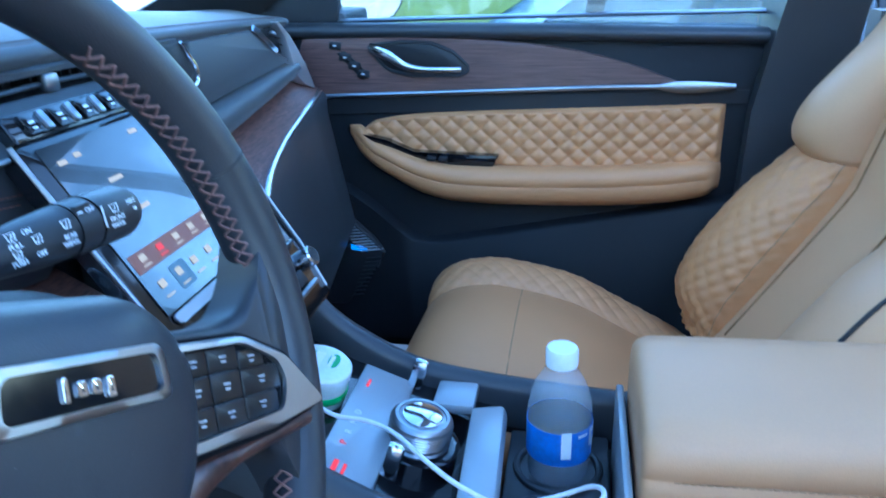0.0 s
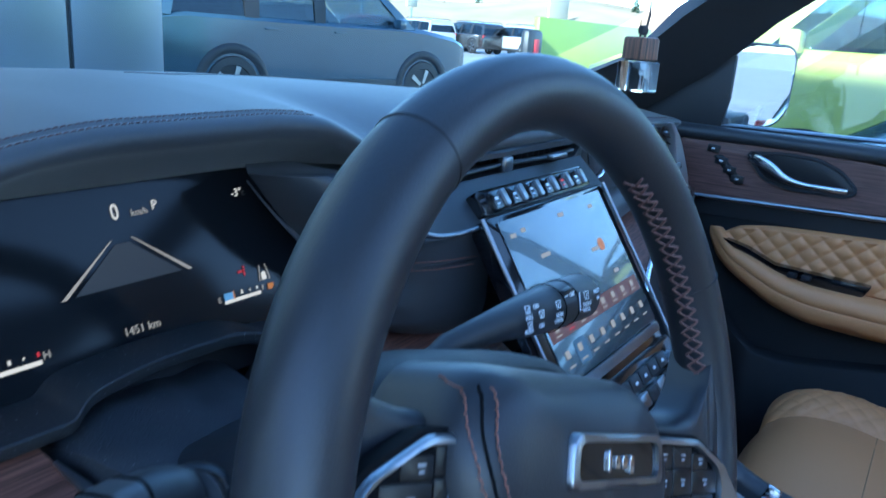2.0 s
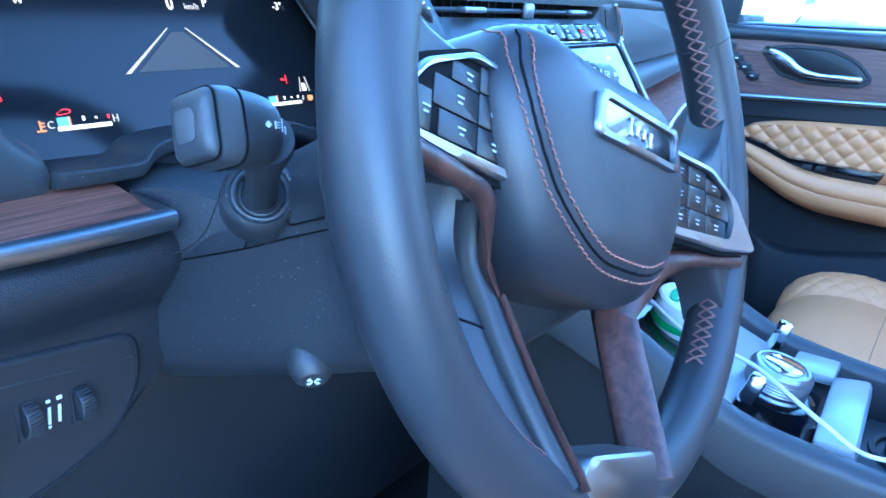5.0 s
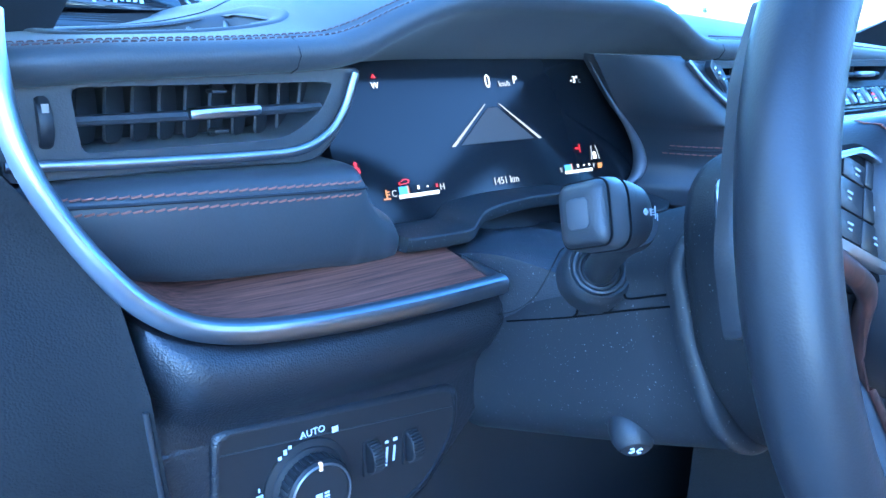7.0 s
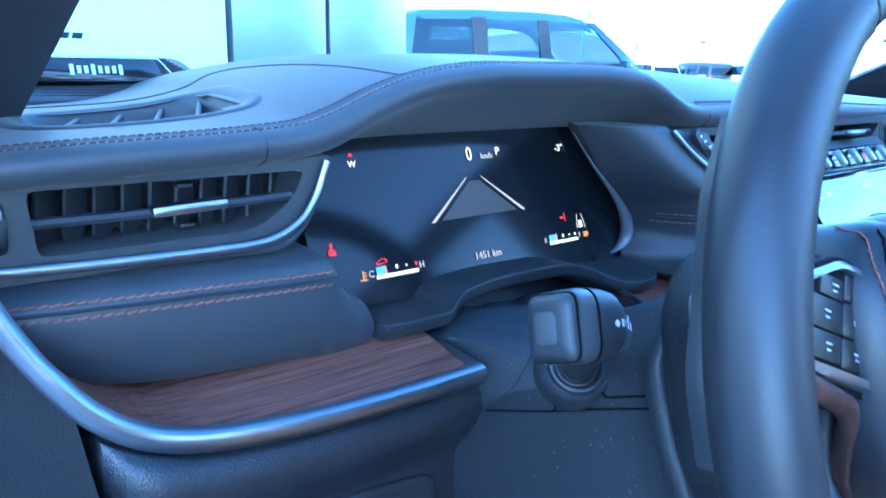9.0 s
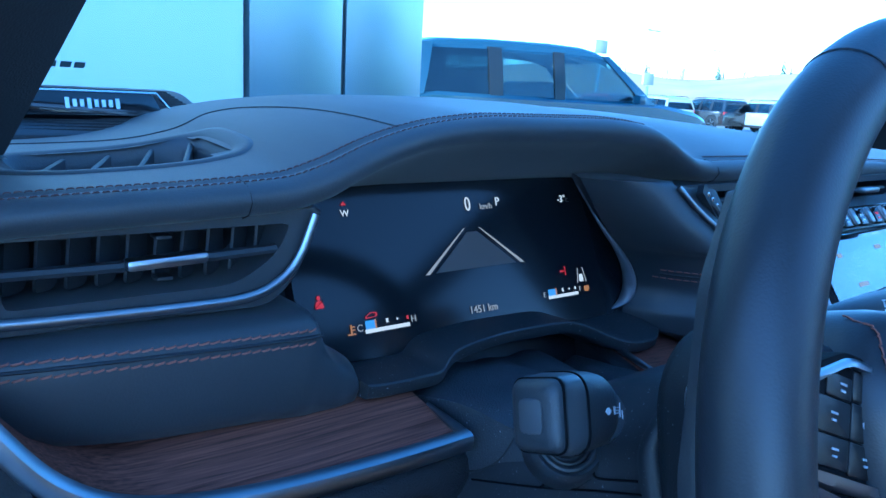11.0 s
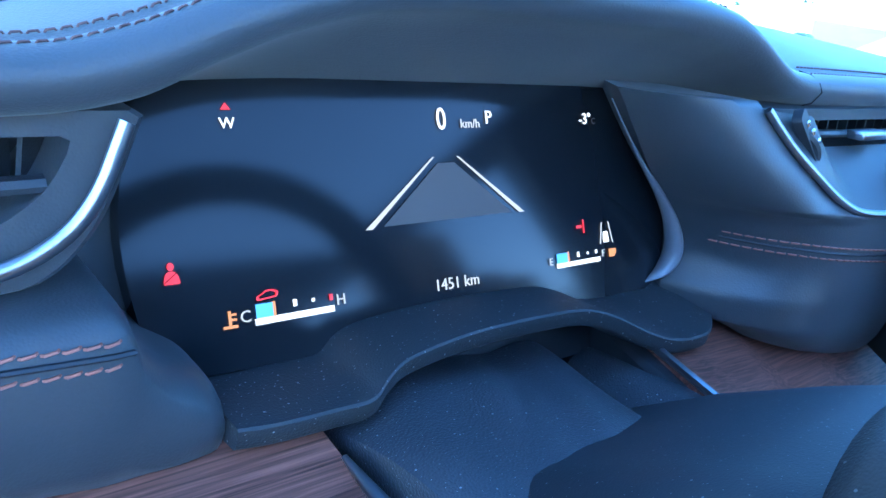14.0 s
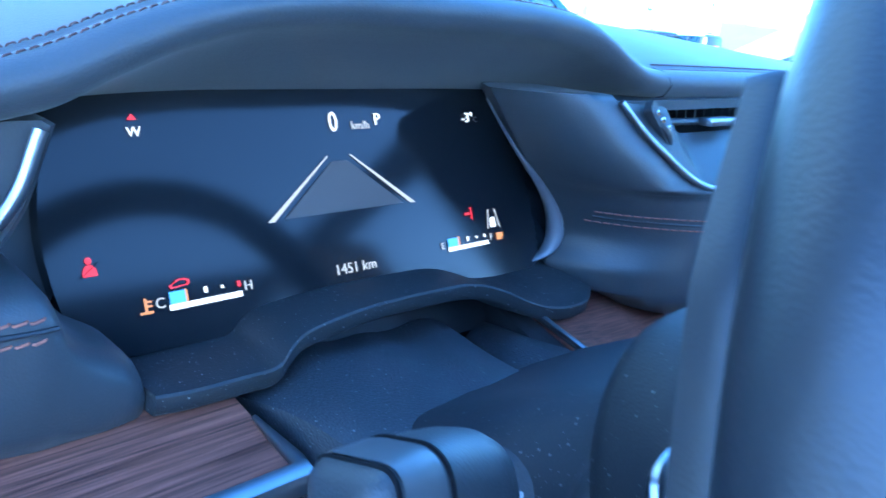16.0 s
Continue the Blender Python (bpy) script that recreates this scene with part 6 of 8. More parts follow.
# quilted pad
QT = [(0.890, 0.905, 0.885), (0.85, 0.925, 0.855), (0.78, 0.936, 0.845), (0.65, 0.944, 0.842), (0.50, 0.951, 0.838), (0.35, 0.958, 0.842), (0.235, 0.963, 0.85)]
bm = bmesh.new()
rows = []
NY, NZ = 260, 64
for i in range(NY + 1):
    y = 0.888 - 0.653 * i / NY
    t_, b_ = lerp_list(-y, [(-a, b, c) for a, b, c in QT])
    row = []
    for j in range(NZ + 1):
        z = b_ + (t_ - b_) * j / NZ
        p, q = (y * 0.9 + z) / 0.032, (y * 0.9 - z) / 0.032
        quilt = (abs(math.sin(math.pi * p)) * abs(math.sin(math.pi * q))) ** 0.45
        e = min(1, min(j, NZ - j) / 4) * min(1, min(i, NY - i) / 4)
        row.append(Vector((0.800 - 0.004 - (0.008 + 0.0052 * quilt) * e, y, z)))
    rows.append(row)
loft(rows, False, False, bm)
part("quilted_pad", bm, TAN, door, "diamond-quilted tan leather pad", smooth=180)
# armrest
AR = [(0.905, 0.912, 0.898, 0.010), (0.890, 0.915, 0.870, 0.022), (0.86, 0.893, 0.845, 0.040), (0.82, 0.877, 0.822, 0.050), (0.76, 0.856, 0.793, 0.056), (0.70, 0.847, 0.780, 0.058), (0.60, 0.845, 0.777, 0.058), (0.45, 0.849, 0.780, 0.058), (0.34, 0.856, 0.788, 0.055), (0.26, 0.862, 0.802, 0.045), (0.235, 0.858, 0.815, 0.02)]
rings = []
for k in range(70):
    y = 0.905 - 0.67 * k / 69
    t_, b_, w_ = lerp_list(-y, [(-a, b, c, d) for a, b, c, d in AR])
    h = t_ - b_
    rings.append([(0.80, y, t_), (0.80 - w_ * 0.7, y, t_ + 0.002), (0.80 - w_ * 0.94, y, t_ - h * 0.08), (0.80 - w_, y, t_ - h * 0.25), (0.80 - w_, y, t_ - h * 0.40), (0.80 - w_ * 0.965, y, t_ - h * 0.43), (0.80 - w_ * 0.99, y, t_ - h * 0.47), (0.80 - w_ * 0.93, y, t_ - h * 0.75), (0.80 - w_ * 0.7, y, b_ + h * 0.03), (0.80, y, b_)])
part("armrest", loft(rings), TAN, door, "tan leather door armrest", smooth=60)
so = [(0.875, 0.902), (0.84, 0.880), (0.79, 0.857), (0.755, 0.849), (0.632, 0.847), (0.622, 0.867), (0.70, 0.869), (0.78, 0.872), (0.83, 0.893)]
part("switch_plate", slab(rounded(so, 0.004), side(0.765), -0.02, 0.0, 0.002), GLOSS, door, "dark gloss window switch plate")
for y in (0.745, 0.722):
    part("window_switch", box((0.758, y, 0.862), (0.012, 0.016, 0.008), 0.002), PLASTIC_DARK, door)
# lower card
part("lower_step", loft([[(0.80, y, z + 0.012), (0.785, y, z + 0.006), (0.778, y, z), (0.778, y, 0.48), (0.80, y, 0.47)] for y, z in ((1.05, 0.86), (0.98, 0.822), (0.90, 0.777), (0.866, 0.7536), (0.82, 0.714), (0.79, 0.690), (0.75, 0.685), (0.70, 0.692), (0.6, 0.712), (0.4, 0.751), (0.309, 0.768), (0.20, 0.79))]), DOOR_PLASTIC, door, "black lower door moulding", smooth=50)
spk = [(1.01, 0.815), (0.99, 0.812), (0.865, 0.700), (0.845, 0.672), (0.862, 0.640), (0.93, 0.55), (1.02, 0.55)]
fo = side(0.774)
RIB = mat("grey_rib", (0.30, 0.31, 0.33), 0.4, vary=0.05)
sp = part("speaker_grille", slab(rounded(spk, 0.008), fo, -0.006, 0.0, 0.002), PLASTIC_DARK, door, "ribbed black speaker grille with satin ribs")
part("grille_edge", tube([fo(y, z, 0.001) for y, z in [(1.0, 0.808), (0.865, 0.690), (0.846, 0.668), (0.86, 0.635)]], 0.003, seg=8), PLASTIC, sp)
for k in range(22):
    f_ = k / 21
    y0, z0 = 0.985 - 0.128 * f_, 0.795 - 0.115 * f_
    ln = 0.012 + 0.034 * f_
    part("rib", box(fo(y0 + ln * 0.30, z0 - 0.008, 0.0015), (0.004, ln, 0.0026), 0, Euler((radians(-8), 0, 0)).to_matrix()), RIB, sp)
for k in range(10):
    part("rib", box(fo(0.868 + 0.004 * k, 0.655 - 0.009 * k, 0.001), (0.003, 0.03 - 0.001 * k, 0.0024), 0, Euler((radians(-8), 0, 0)).to_matrix()), PLASTIC, sp)
part("speaker_badge", slab([(0.912, 0.681), (0.880, 0.677), (0.880, 0.668), (0.912, 0.671)], fo, 0.0, 0.003), glow("blue_badge", (0.03, 0.22, 0.75), 0.12), sp, "small blue badge")
# window
part("window_seal", tube([(0.825, 1.02, 1.097), (0.825, 0.6, 1.105), (0.826, 0.10, 1.112)], 0.006, 0.004, seg=8), SATIN, door, "bright chrome window sill strip")
wp = solo("window_pane", box((0.832, 0.55, 1.32), (0.004, 0.95, 0.50)), thin_glass("side_glass", (0.80, 0.88, 0.90), 0.14), "clear side window glass of the passenger door", "window", "structure", 0)
wp.visible_shadow = False
part("sail_panel", slab([(1.10, 1.09), (0.925, 1.09), (0.917, 1.15), (0.917, 1.225), (0.975, 1.232), (1.075, 1.13)], side(0.82), -0.01, 0.004, 0.002), PLASTIC, door)
# door mirror
dm = thing("door_mirror", "black door mirror with bright glass", "mirror", (0.95, 0.93, 1.10))
mo = [(0.862, 1.225), (0.872, 1.245), (0.945, 1.246), (0.972, 1.225), (0.974, 1.115), (0.955, 1.092), (0.885, 1.085), (0.862, 1.12)]


def mir(a, b, c=0.0):
    d = (Vector((-0.55, -0.83, 0.0))).normalized()
    u = Vector((0.83, -0.55, 0)).normalized()
    return Vector((1.02, 0.912, 0)) + u * (0.918 - a) * 1.5 + Vector((0, 0, b)) + d * c


part("housing", slab(rounded([(0.918 + (a - 0.918) * 1.13, 1.165 + (b - 1.165) * 1.08) for a, b in mo], 0.03), mir, -0.09, 0.0, 0.008), PLASTIC, dm)
part("mirror_glass", slab(rounded(mo, 0.025), mir, -0.002, 0.0015), mat("mirror_silver", (0.9, 0.9, 0.92), 0.02, 1.0, vary=0.01), dm, "mirror glass")
part("stem", box((0.90, 0.94, 1.10), (0.16, 0.06, 0.03), 0.01), PLASTIC, dm)

# ---------- pillars, roof, floor, glass ----------

PR = [((0.70, 1.30, 1.10), (0.80, 1.12, 1.08), (0.86, 1.12, 1.08), (0.80, 1.36, 1.10)), ((0.700, 1.06, 1.216), (0.800, 0.955, 1.19), (0.86, 0.965, 1.19), (0.78, 1.10, 1.216)),
      ((0.685, 0.98, 1.285), (0.800, 0.855, 1.285), (0.85, 0.865, 1.285), (0.76, 1.02, 1.30)), ((0.655, 0.75, 1.45), (0.75, 0.62, 1.45), (0.80, 0.63, 1.45), (0.71, 0.79, 1.46)), ((0.62, 0.48, 1.60), (0.68, 0.35, 1.58), (0.72, 0.35, 1.59), (0.66, 0.52, 1.62))]
solo("a_pillar", loft([[Vector(p) for p in r] for r in PR]), PILLAR, "dark cloth windscreen pillar on the passenger side", "pillar", "structure", 50)
PL = [((-0.655, 1.16, 1.10), (-0.74, 1.02, 1.10), (-0.80, 1.04, 1.10), (-0.76, 1.22, 1.10)), ((-0.6585, 1.08, 1.132), (-0.735, 0.985, 1.14), (-0.79, 1.0, 1.14), (-0.75, 1.14, 1.13)), ((-0.643, 0.98, 1.199), (-0.72, 0.90, 1.20), (-0.77, 0.91, 1.20), (-0.71, 1.03, 1.21)),
      ((-0.60, 0.75, 1.37), (-0.68, 0.68, 1.37), (-0.72, 0.69, 1.37), (-0.655, 0.80, 1.38)), ((-0.545, 0.42, 1.60), (-0.61, 0.35, 1.58), (-0.65, 0.35, 1.59), (-0.59, 0.46, 1.62))]
solo("a_pillar", loft([[Vector(p) for p in r] for r in PL]), PILLAR, "dark cloth windscreen pillar on the driver's side", "pillar", "structure", 50)
solo("b_pillar", loft([[(0.74, 0.22, 0.40), (0.74, 0.02, 0.40), (0.86, 0.02, 0.40), (0.86, 0.22, 0.40)], [(0.765, 0.20, 0.95), (0.765, 0.06, 0.95), (0.86, 0.06, 0.95), (0.86, 0.20, 0.95)], [(0.755, 0.175, 1.10), (0.755, 0.05, 1.10), (0.85, 0.05, 1.10), (0.85, 0.19, 1.10)], [(0.66, 0.10, 1.58), (0.66, -0.02, 1.58), (0.74, -0.02, 1.58), (0.74, 0.12, 1.58)]]), PLASTIC, "black pillar trim behind the passenger door", "pillar", "structure", 50)
solo("outer_pillar", loft([[(0.835, 0.480, 1.11), (0.835, 0.448, 1.11), (0.86, 0.448, 1.11), (0.86, 0.480, 1.11)], [(0.815, 0.45, 1.36), (0.815, 0.418, 1.36), (0.84, 0.418, 1.36), (0.84, 0.45, 1.36)], [(0.73, 0.41, 1.56), (0.73, 0.378, 1.56), (0.76, 0.378, 1.56), (0.76, 0.41, 1.56)]]), PLASTIC, "black window divider post", "pillar", "structure", 40)
bm = bmesh.new()
loft([[(x, y, 1.60 + 0.03 * (1 - (x / 0.8) ** 2) - 0.02 * max(0, y - 0.2)) for x in [-0.72 + 1.5 * k / 12 for k in range(13)]] for y in (-1.6, -0.85, -0.4, 0.0, 0.3, 0.50)], False, False, bm)
e_ = bmesh.ops.extrude_face_region(bm, geom=bm.faces[:])
bmesh.ops.translate(bm, vec=(0, 0, 0.05), verts=[v for v in e_["geom"] if isinstance(v, bmesh.types.BMVert)])
kill = [fa for fa in bm.faces if -0.85 < fa.calc_center_median().y < 0.30 and abs(fa.calc_center_median().x - 0.03) < 0.6 and abs(fa.normal.z) > 0.9]
bmesh.ops.delete(bm, geom=kill, context="FACES")
solo("headliner", bm, HEADLINER, "grey cloth headliner under the roof", "ceiling", "structure")
solo("floor", box((0.03, 0.2, 0.38), (1.62, 2.9, 0.06), 0.01), CARPET, "black carpeted car floor", "floor", "structure")
solo("rear_wall", box((0.03, -1.25, 0.74), (1.62, 0.06, 0.78)), PLASTIC, "dark rear end of the cabin", "wall", "structure")
solo("side_wall", box((0.84, -0.62, 0.75), (0.06, 1.26, 0.72)), PLASTIC, "dark rear side of the cabin", "wall", "structure")
solo("side_wall", box((-0.80, -0.62, 0.75), (0.06, 1.26, 0.72)), PLASTIC, "dark rear side of the cabin on the driver's side", "wall", "structure")
solo("door_sill", box((-0.78, 0.35, 0.40), (0.12, 1.3, 0.10), 0.02), PLASTIC, "black door sill of the open driver's door", "sill", "structure")
solo("firewall", box((0.03, 1.24, 0.70), (1.55, 0.04, 0.72)), PLASTIC_DARK, "dark bulkhead behind the dashboard", "wall", "structure")
bm = loft([[(-0.70 + 0.75 * 2 * k / 10 + 0.0, y + 0.10 * (1 - ((k - 5) / 5) ** 2), z) for k in range(11)] for y, z in ((1.47, 1.09), (1.12, 1.26), (0.80, 1.44), (0.49, 1.61))], False, False)
for v in bm.verts:
    v.co.x = 0.03 + (v.co.x - 0.05) * (1.0 - 0.16 * (v.co.z - 1.09) / 0.5)
ws = solo("windshield", bm, GLASS, "clear windscreen glass", "windscreen", "structure", 60)
ws.visible_shadow = False
# printed marks at the foot of the glass
fm = frame_of((-0.575, 1.385, 1.195), (1, 0.16, 0), (-0.05, -0.87, 0.48))
part("glass_mark", bars([(-0.004, 0.0, 0.006, 0.018, 0.002), (0.010, -0.001, 0.010, 0.011), (0.024, -0.001, 0.010, 0.011), (0.037, -0.001, 0.010, 0.011)] + [(-0.02 + 0.001 * k, -0.016 - 0.010 * k, 0.05 - 0.006 * k, 0.0025) for k in range(4)] + [(-0.075 + 0.001 * k, -0.012 - 0.011 * k, 0.022, 0.003) for k in range(3)], fm, 0.0), mat("grey_print", (0.20, 0.21, 0.22), 0.7), ws, "grey printed glass marks")
part("glass_frit", tube([(-0.68, 1.475, 1.088), (-0.35, 1.545, 1.088), (0.03, 1.575, 1.088), (0.41, 1.545, 1.088), (0.74, 1.475, 1.088)], 0.02, 0.004, seg=8), PLASTIC_DARK, ws)
solo("bonnet", loft([[(x, y, z - 0.05 * abs((x - 0.03) / 0.78) ** 3) for x in [-0.74 + 1.54 * k / 12 for k in range(13)]] for y, z in ((1.60, 1.00), (1.8, 1.01), (2.3, 0.99), (2.75, 0.93), (2.9, 0.82))], False, False), mat("dark_car_paint", (0.02, 0.025, 0.03), 0.25, 0.3, coat=1.0), "dark bonnet beyond the windscreen", "bonnet")

# ---------- seats ----------


def cushion_top(y):
    return lerp_list(y, [(0.26, 0.580), (0.321, 0.612), (0.398, 0.652), (0.484, 0.694), (0.56, 0.711), (0.61, 0.717), (0.655, 0.712), (0.690, 0.698), (0.715, 0.674), (0.73, 0.640)])[0]


# how far the side bolsters and shoulders of the backrest stand out, by height
BOLSTER = [(0.0, 0.040), (0.06, 0.076), (0.123, 0.103), (0.22, 0.114), (0.3375, 0.108), (0.40, 0.092), (0.448, 0.068), (0.48, 0.050)]
SHOULDER = [(0.44, 0.062), (0.47, 0.080), (0.50, 0.089), (0.53, 0.091), (0.569, 0.086), (0.62, 0.070), (0.664, 0.054), (0.723, 0.034), (0.85, 0.016), (1.0, 0.006)]


def seat(x0, label):
    s = thing("car_seat", label, "car seat", (x0, 0.45, 0.42), group="front seats")
    part("base", box((x0, 0.47, 0.50), (0.44, 0.44, 0.14), 0.03), PLASTIC, s, "black seat base")
    # cushion centre
    rings = []
    for k in range(25):
        y = 0.27 + 0.46 * k / 24
        crown = cushion_top(y) - 0.006
        rings.append([(x0 - 0.15, y, 0.55), (x0 - 0.15, y, crown - 0.008), (x0 - 0.10, y, crown), (x0, y, crown + 0.004), (x0 + 0.10, y, crown), (x0 + 0.15, y, crown - 0.008), (x0 + 0.15, y, 0.55)])
    part("cushion", loft(rings), TAN, s, "tan leather seat cushion", smooth=60)
    for sg in (-1, 1):
        # quilted bolsters
        rows = []
        for i in range(161):
            y = 0.26 + 0.46 * i / 160
            hgt = cushion_top(y) + (0.0 if sg * x0 > 0 else -0.010)
            row = []
            for j in range(57):
                a = math.pi * j / 56
                px = x0 + sg * (0.200 - 0.062 * math.cos(a))
                pz = hgt - 0.05 + 0.055 * math.sin(a) ** 0.8
                p, q = (y + j * 0.0034) / 0.032, (y - j * 0.0034) / 0.032
                qd = (abs(math.sin(math.pi * p)) * abs(math.sin(math.pi * q))) ** 0.5
                amp = (0.0034 if sg * x0 > 0 else 0.0) * min(1, j / 6) * min(1, (56 - j) / 6)
                row.append(Vector((px - sg * math.cos(a) * qd * amp, y, pz + math.sin(a) * qd * amp)))
            row += [Vector((x0 + sg * 0.262, y, 0.56)), Vector((x0 + sg * 0.14, y, 0.56))]
            rows.append(row)
        part("bolster", loft(rows), TAN, s, "diamond-quilted tan bolster", smooth=180)
    # backrest
    def back(u, h, out):
        y = 0.262 - 0.40 * min(h, 0.40) - 0.17 * max(0.0, h - 0.40) + out
        return Vector((x0 + u, y, 0.64 + 0.64 * h))
    rings = []
    for k in range(30):
        h = k / 29
        w = 0.150 - 0.02 * h
        rings.append([back(-w, h, -0.10), back(-w, h, 0.004), back(-w * 0.5, h, 0.012), back(0, h, 0.014), back(w * 0.5, h, 0.012), back(w, h, 0.004), back(w, h, -0.10)])
    part("backrest", loft(rings), TAN_LIT, s, "smooth tan backrest in the lit tone", smooth=60)
    for sg in (-1, 1):
        rows = []
        far = sg * x0 > 0
        for i in range(91):
            h = 0.475 * i / 90
            wide = 0.078 + 0.012 * math.sin(h / 0.475 * math.pi)
            out_ = lerp_list(h, BOLSTER)[0] * (1.0 if far else 0.72)
            row = []
            for j in range(57):
                a = math.pi * j / 56
                p, q = (h * 1.1 + j * 0.0085) / 0.050, (h * 1.1 - j * 0.0085) / 0.050
                qd = (abs(math.sin(math.pi * p)) * abs(math.sin(math.pi * q))) ** 0.5
                amp = (0.0040 if far else 0.0) * min(1, j / 6) * min(1, (56 - j) / 6) * min(1, (90 - i) / 6)
                row.append(back(sg * (0.190 - wide * math.cos(a) - math.cos(a) * qd * amp), h, out_ * math.sin(a) ** 0.75 + qd * amp - 0.004))
            row += [back(sg * 0.27, h, -0.10), back(sg * 0.14, h, -0.10)]
            rows.append(row)
        part("bolster", loft(rows), TAN if far else TAN_LIT, s, "diamond-quilted tan bolster" if far else "smooth tan bolster in the lit tone with dark piping", smooth=180)
        if not far:
            part("piping", tube([r[38] + Vector((sg * 0.001, 0.001, 0)) for r in rows], 0.0026, seg=8), PLASTIC_DARK, s, "dark piping")
        else:
            part("bolster_seam", tube([r[5] + Vector((0, 0.001, 0)) for r in rows[4:]], 0.0008, seg=6), bpy.data.materials.get("seam_brown") or mat("seam_brown", (0.30, 0.17, 0.08), 0.8), s)
        rows = []
        for i in range(40):
            h = 0.445 + 0.53 * i / 39
            f_ = i / 39
            wide = 0.078 - 0.012 * f_
            out_ = lerp_list(h, SHOULDER)[0] * (1.0 if far else 0.8)
            rows.append([back(sg * (0.186 - 0.035 * f_ - wide * math.cos(math.pi * j / 20)), h, out_ * math.sin(math.pi * j / 20) ** 0.75) for j in range(21)] + [back(sg * 0.26, h, -0.1), back(sg * 0.13, h, -0.1)])
        part("shoulder", loft(rows), TAN_LIT, s, "smooth tan shoulder bolster in the lit tone", smooth=180)
    for u in (-0.06, 0.06):
        part("seam", tube([back(u * (1.3 - 0.3 * k / 20), 0.05 + 0.9 * k / 20, 0.0135) for k in range(21)], 0.0014, seg=6), bpy.data.materials["seam_brown"], s)
    part("seam", tube([(x0 - 0.145 + 0.29 * k / 10, 0.56, cushion_top(0.56) - 0.0062 + (0.004 * (1 - abs(k - 5) * 0.29) if abs(k - 5) < 3.4 else -0.004 * (abs(k - 5) - 3.4))) for k in range(11)], 0.0009, seg=6), bpy.data.materials["seam_brown"], s)
    part("headrest", box((x0, -0.14, 1.36), (0.26, 0.10, 0.17), 0.045, Euler((0.35, 0, 0)).to_matrix(), 4), TAN_LIT, s, "tan headrest in the lit tone")
    return s


seat(0.415, "tan leather passenger seat with quilted bolsters beside the console")
seat(-0.365, "tan leather driver's seat behind the steering wheel")
# ---------- centre console ----------
con = thing("centre_console", "black centre console with gear selector, cup holders and tan armrest", "console", (0.06, 0.5, 0.44))
CR = [(0.94, 0.90), (0.86, 0.872), (0.78, 0.828), (0.70, 0.795), (0.62, 0.770), (0.54, 0.752), (0.46, 0.736), (0.36, 0.722), (0.0, 0.71), (-0.3, 0.70)]


def deck(y):
    return lerp_list(-y, [(-a, b) for a, b in CR])[0]


RAIL_L = [(0.94, 0.915), (0.86, 0.885), (0.742, 0.838), (0.682, 0.808), (0.614, 0.780), (0.531, 0.772), (0.463, 0.768), (0.3, 0.75), (-0.3, 0.73)]
RAIL_R = [(0.94, 0.975), (0.86, 0.970), (0.82, 0.940), (0.80, 0.900), (0.77, 0.849), (0.72, 0.807), (0.64, 0.770), (0.55, 0.757), (0.45, 0.749), (0.3, 0.742), (-0.3, 0.73)]
for sg in (-1, 1):
    rings = []
    for k in range(90):
        y = 0.94 - 1.2 * k / 89
        z = lerp_list(-y, [(-a, b) for a, b in (RAIL_L if sg < 0 else RAIL_R)])[0] - 0.006
        xc = 0.055 + sg * (0.128 + 0.02 * max(0, (y - 0.75) / 0.2))
        rings.append([(xc - 0.014, y, z - 0.05), (xc - 0.014, y, z - 0.006), (xc - 0.010, y, z + 0.003), (xc, y, z + 0.006), (xc + 0.010, y, z + 0.003), (xc + 0.014, y, z - 0.006), (xc + 0.014, y, z - 0.05)])
    part("console_side", loft([[(r[0][0] + 0.003, r[0][1], 0.42), (r[0][0] + 0.003, r[0][1], r[0][2] + 0.004), (r[0][0] + 0.024, r[0][1], r[0][2] + 0.004), (r[0][0] + 0.024, r[0][1], 0.42)] for r in rings[::4]]), CARPET, con, "dark carpeted console side")
    part("side_rail", loft(rings), LEATHER, con, "padded black console rail", smooth=60)
bm = loft([[(-0.07, y, 0.45), (-0.07, y, deck(y) - 0.03), (0.18, y, deck(y) - 0.03), (0.18, y, 0.45)] for y in (0.94, 0.86, 0.78, 0.72, 0.66, 0.60, 0.55)])
part("deck", bm, GLOSS, con, "gloss black console deck")
part("rear_body", box((0.055, 0.16, 0.56), (0.25, 0.60, 0.24), 0.01), PLASTIC, con)
# gear plate with the selector dial
fg = frame_of((0.053, 0.668, 0.765), (1, 0, 0), (0, 1, 0.33))
# the pale blue-grey base colour carries the sky's reflection on the gloss
gp = part("gear_plate", slab(rounded([(-0.098, -0.02), (0.092, -0.02), (0.096, 0.038), (-0.098, 0.038)], 0.004), fg, -0.02, 0.006, 0.003), mat("sky_toned_gloss", (0.34, 0.37, 0.39), 0.30, 0.2, vary=0.03), con, "gear selector plate, the sky's reflection put into its grey")
for k, c in enumerate("PRND"):
    text("gear_letter", c, fg, -0.045 + 0.017 * k, 0.022, 0.010, RED_GLOW if c == "P" else WHITE, gp, 0.0064)
part("symbol", bars([(-0.080, 0.020, 0.018, 0.005), (-0.080, 0.011, 0.014, 0.003), (0.06, 0.026, 0.014, 0.003)], fg, 0.0064), RED_GLOW, gp)
fs2 = frame_of((0.052, 0.626, 0.752), (1, 0, 0), (0, 1, 0.2))
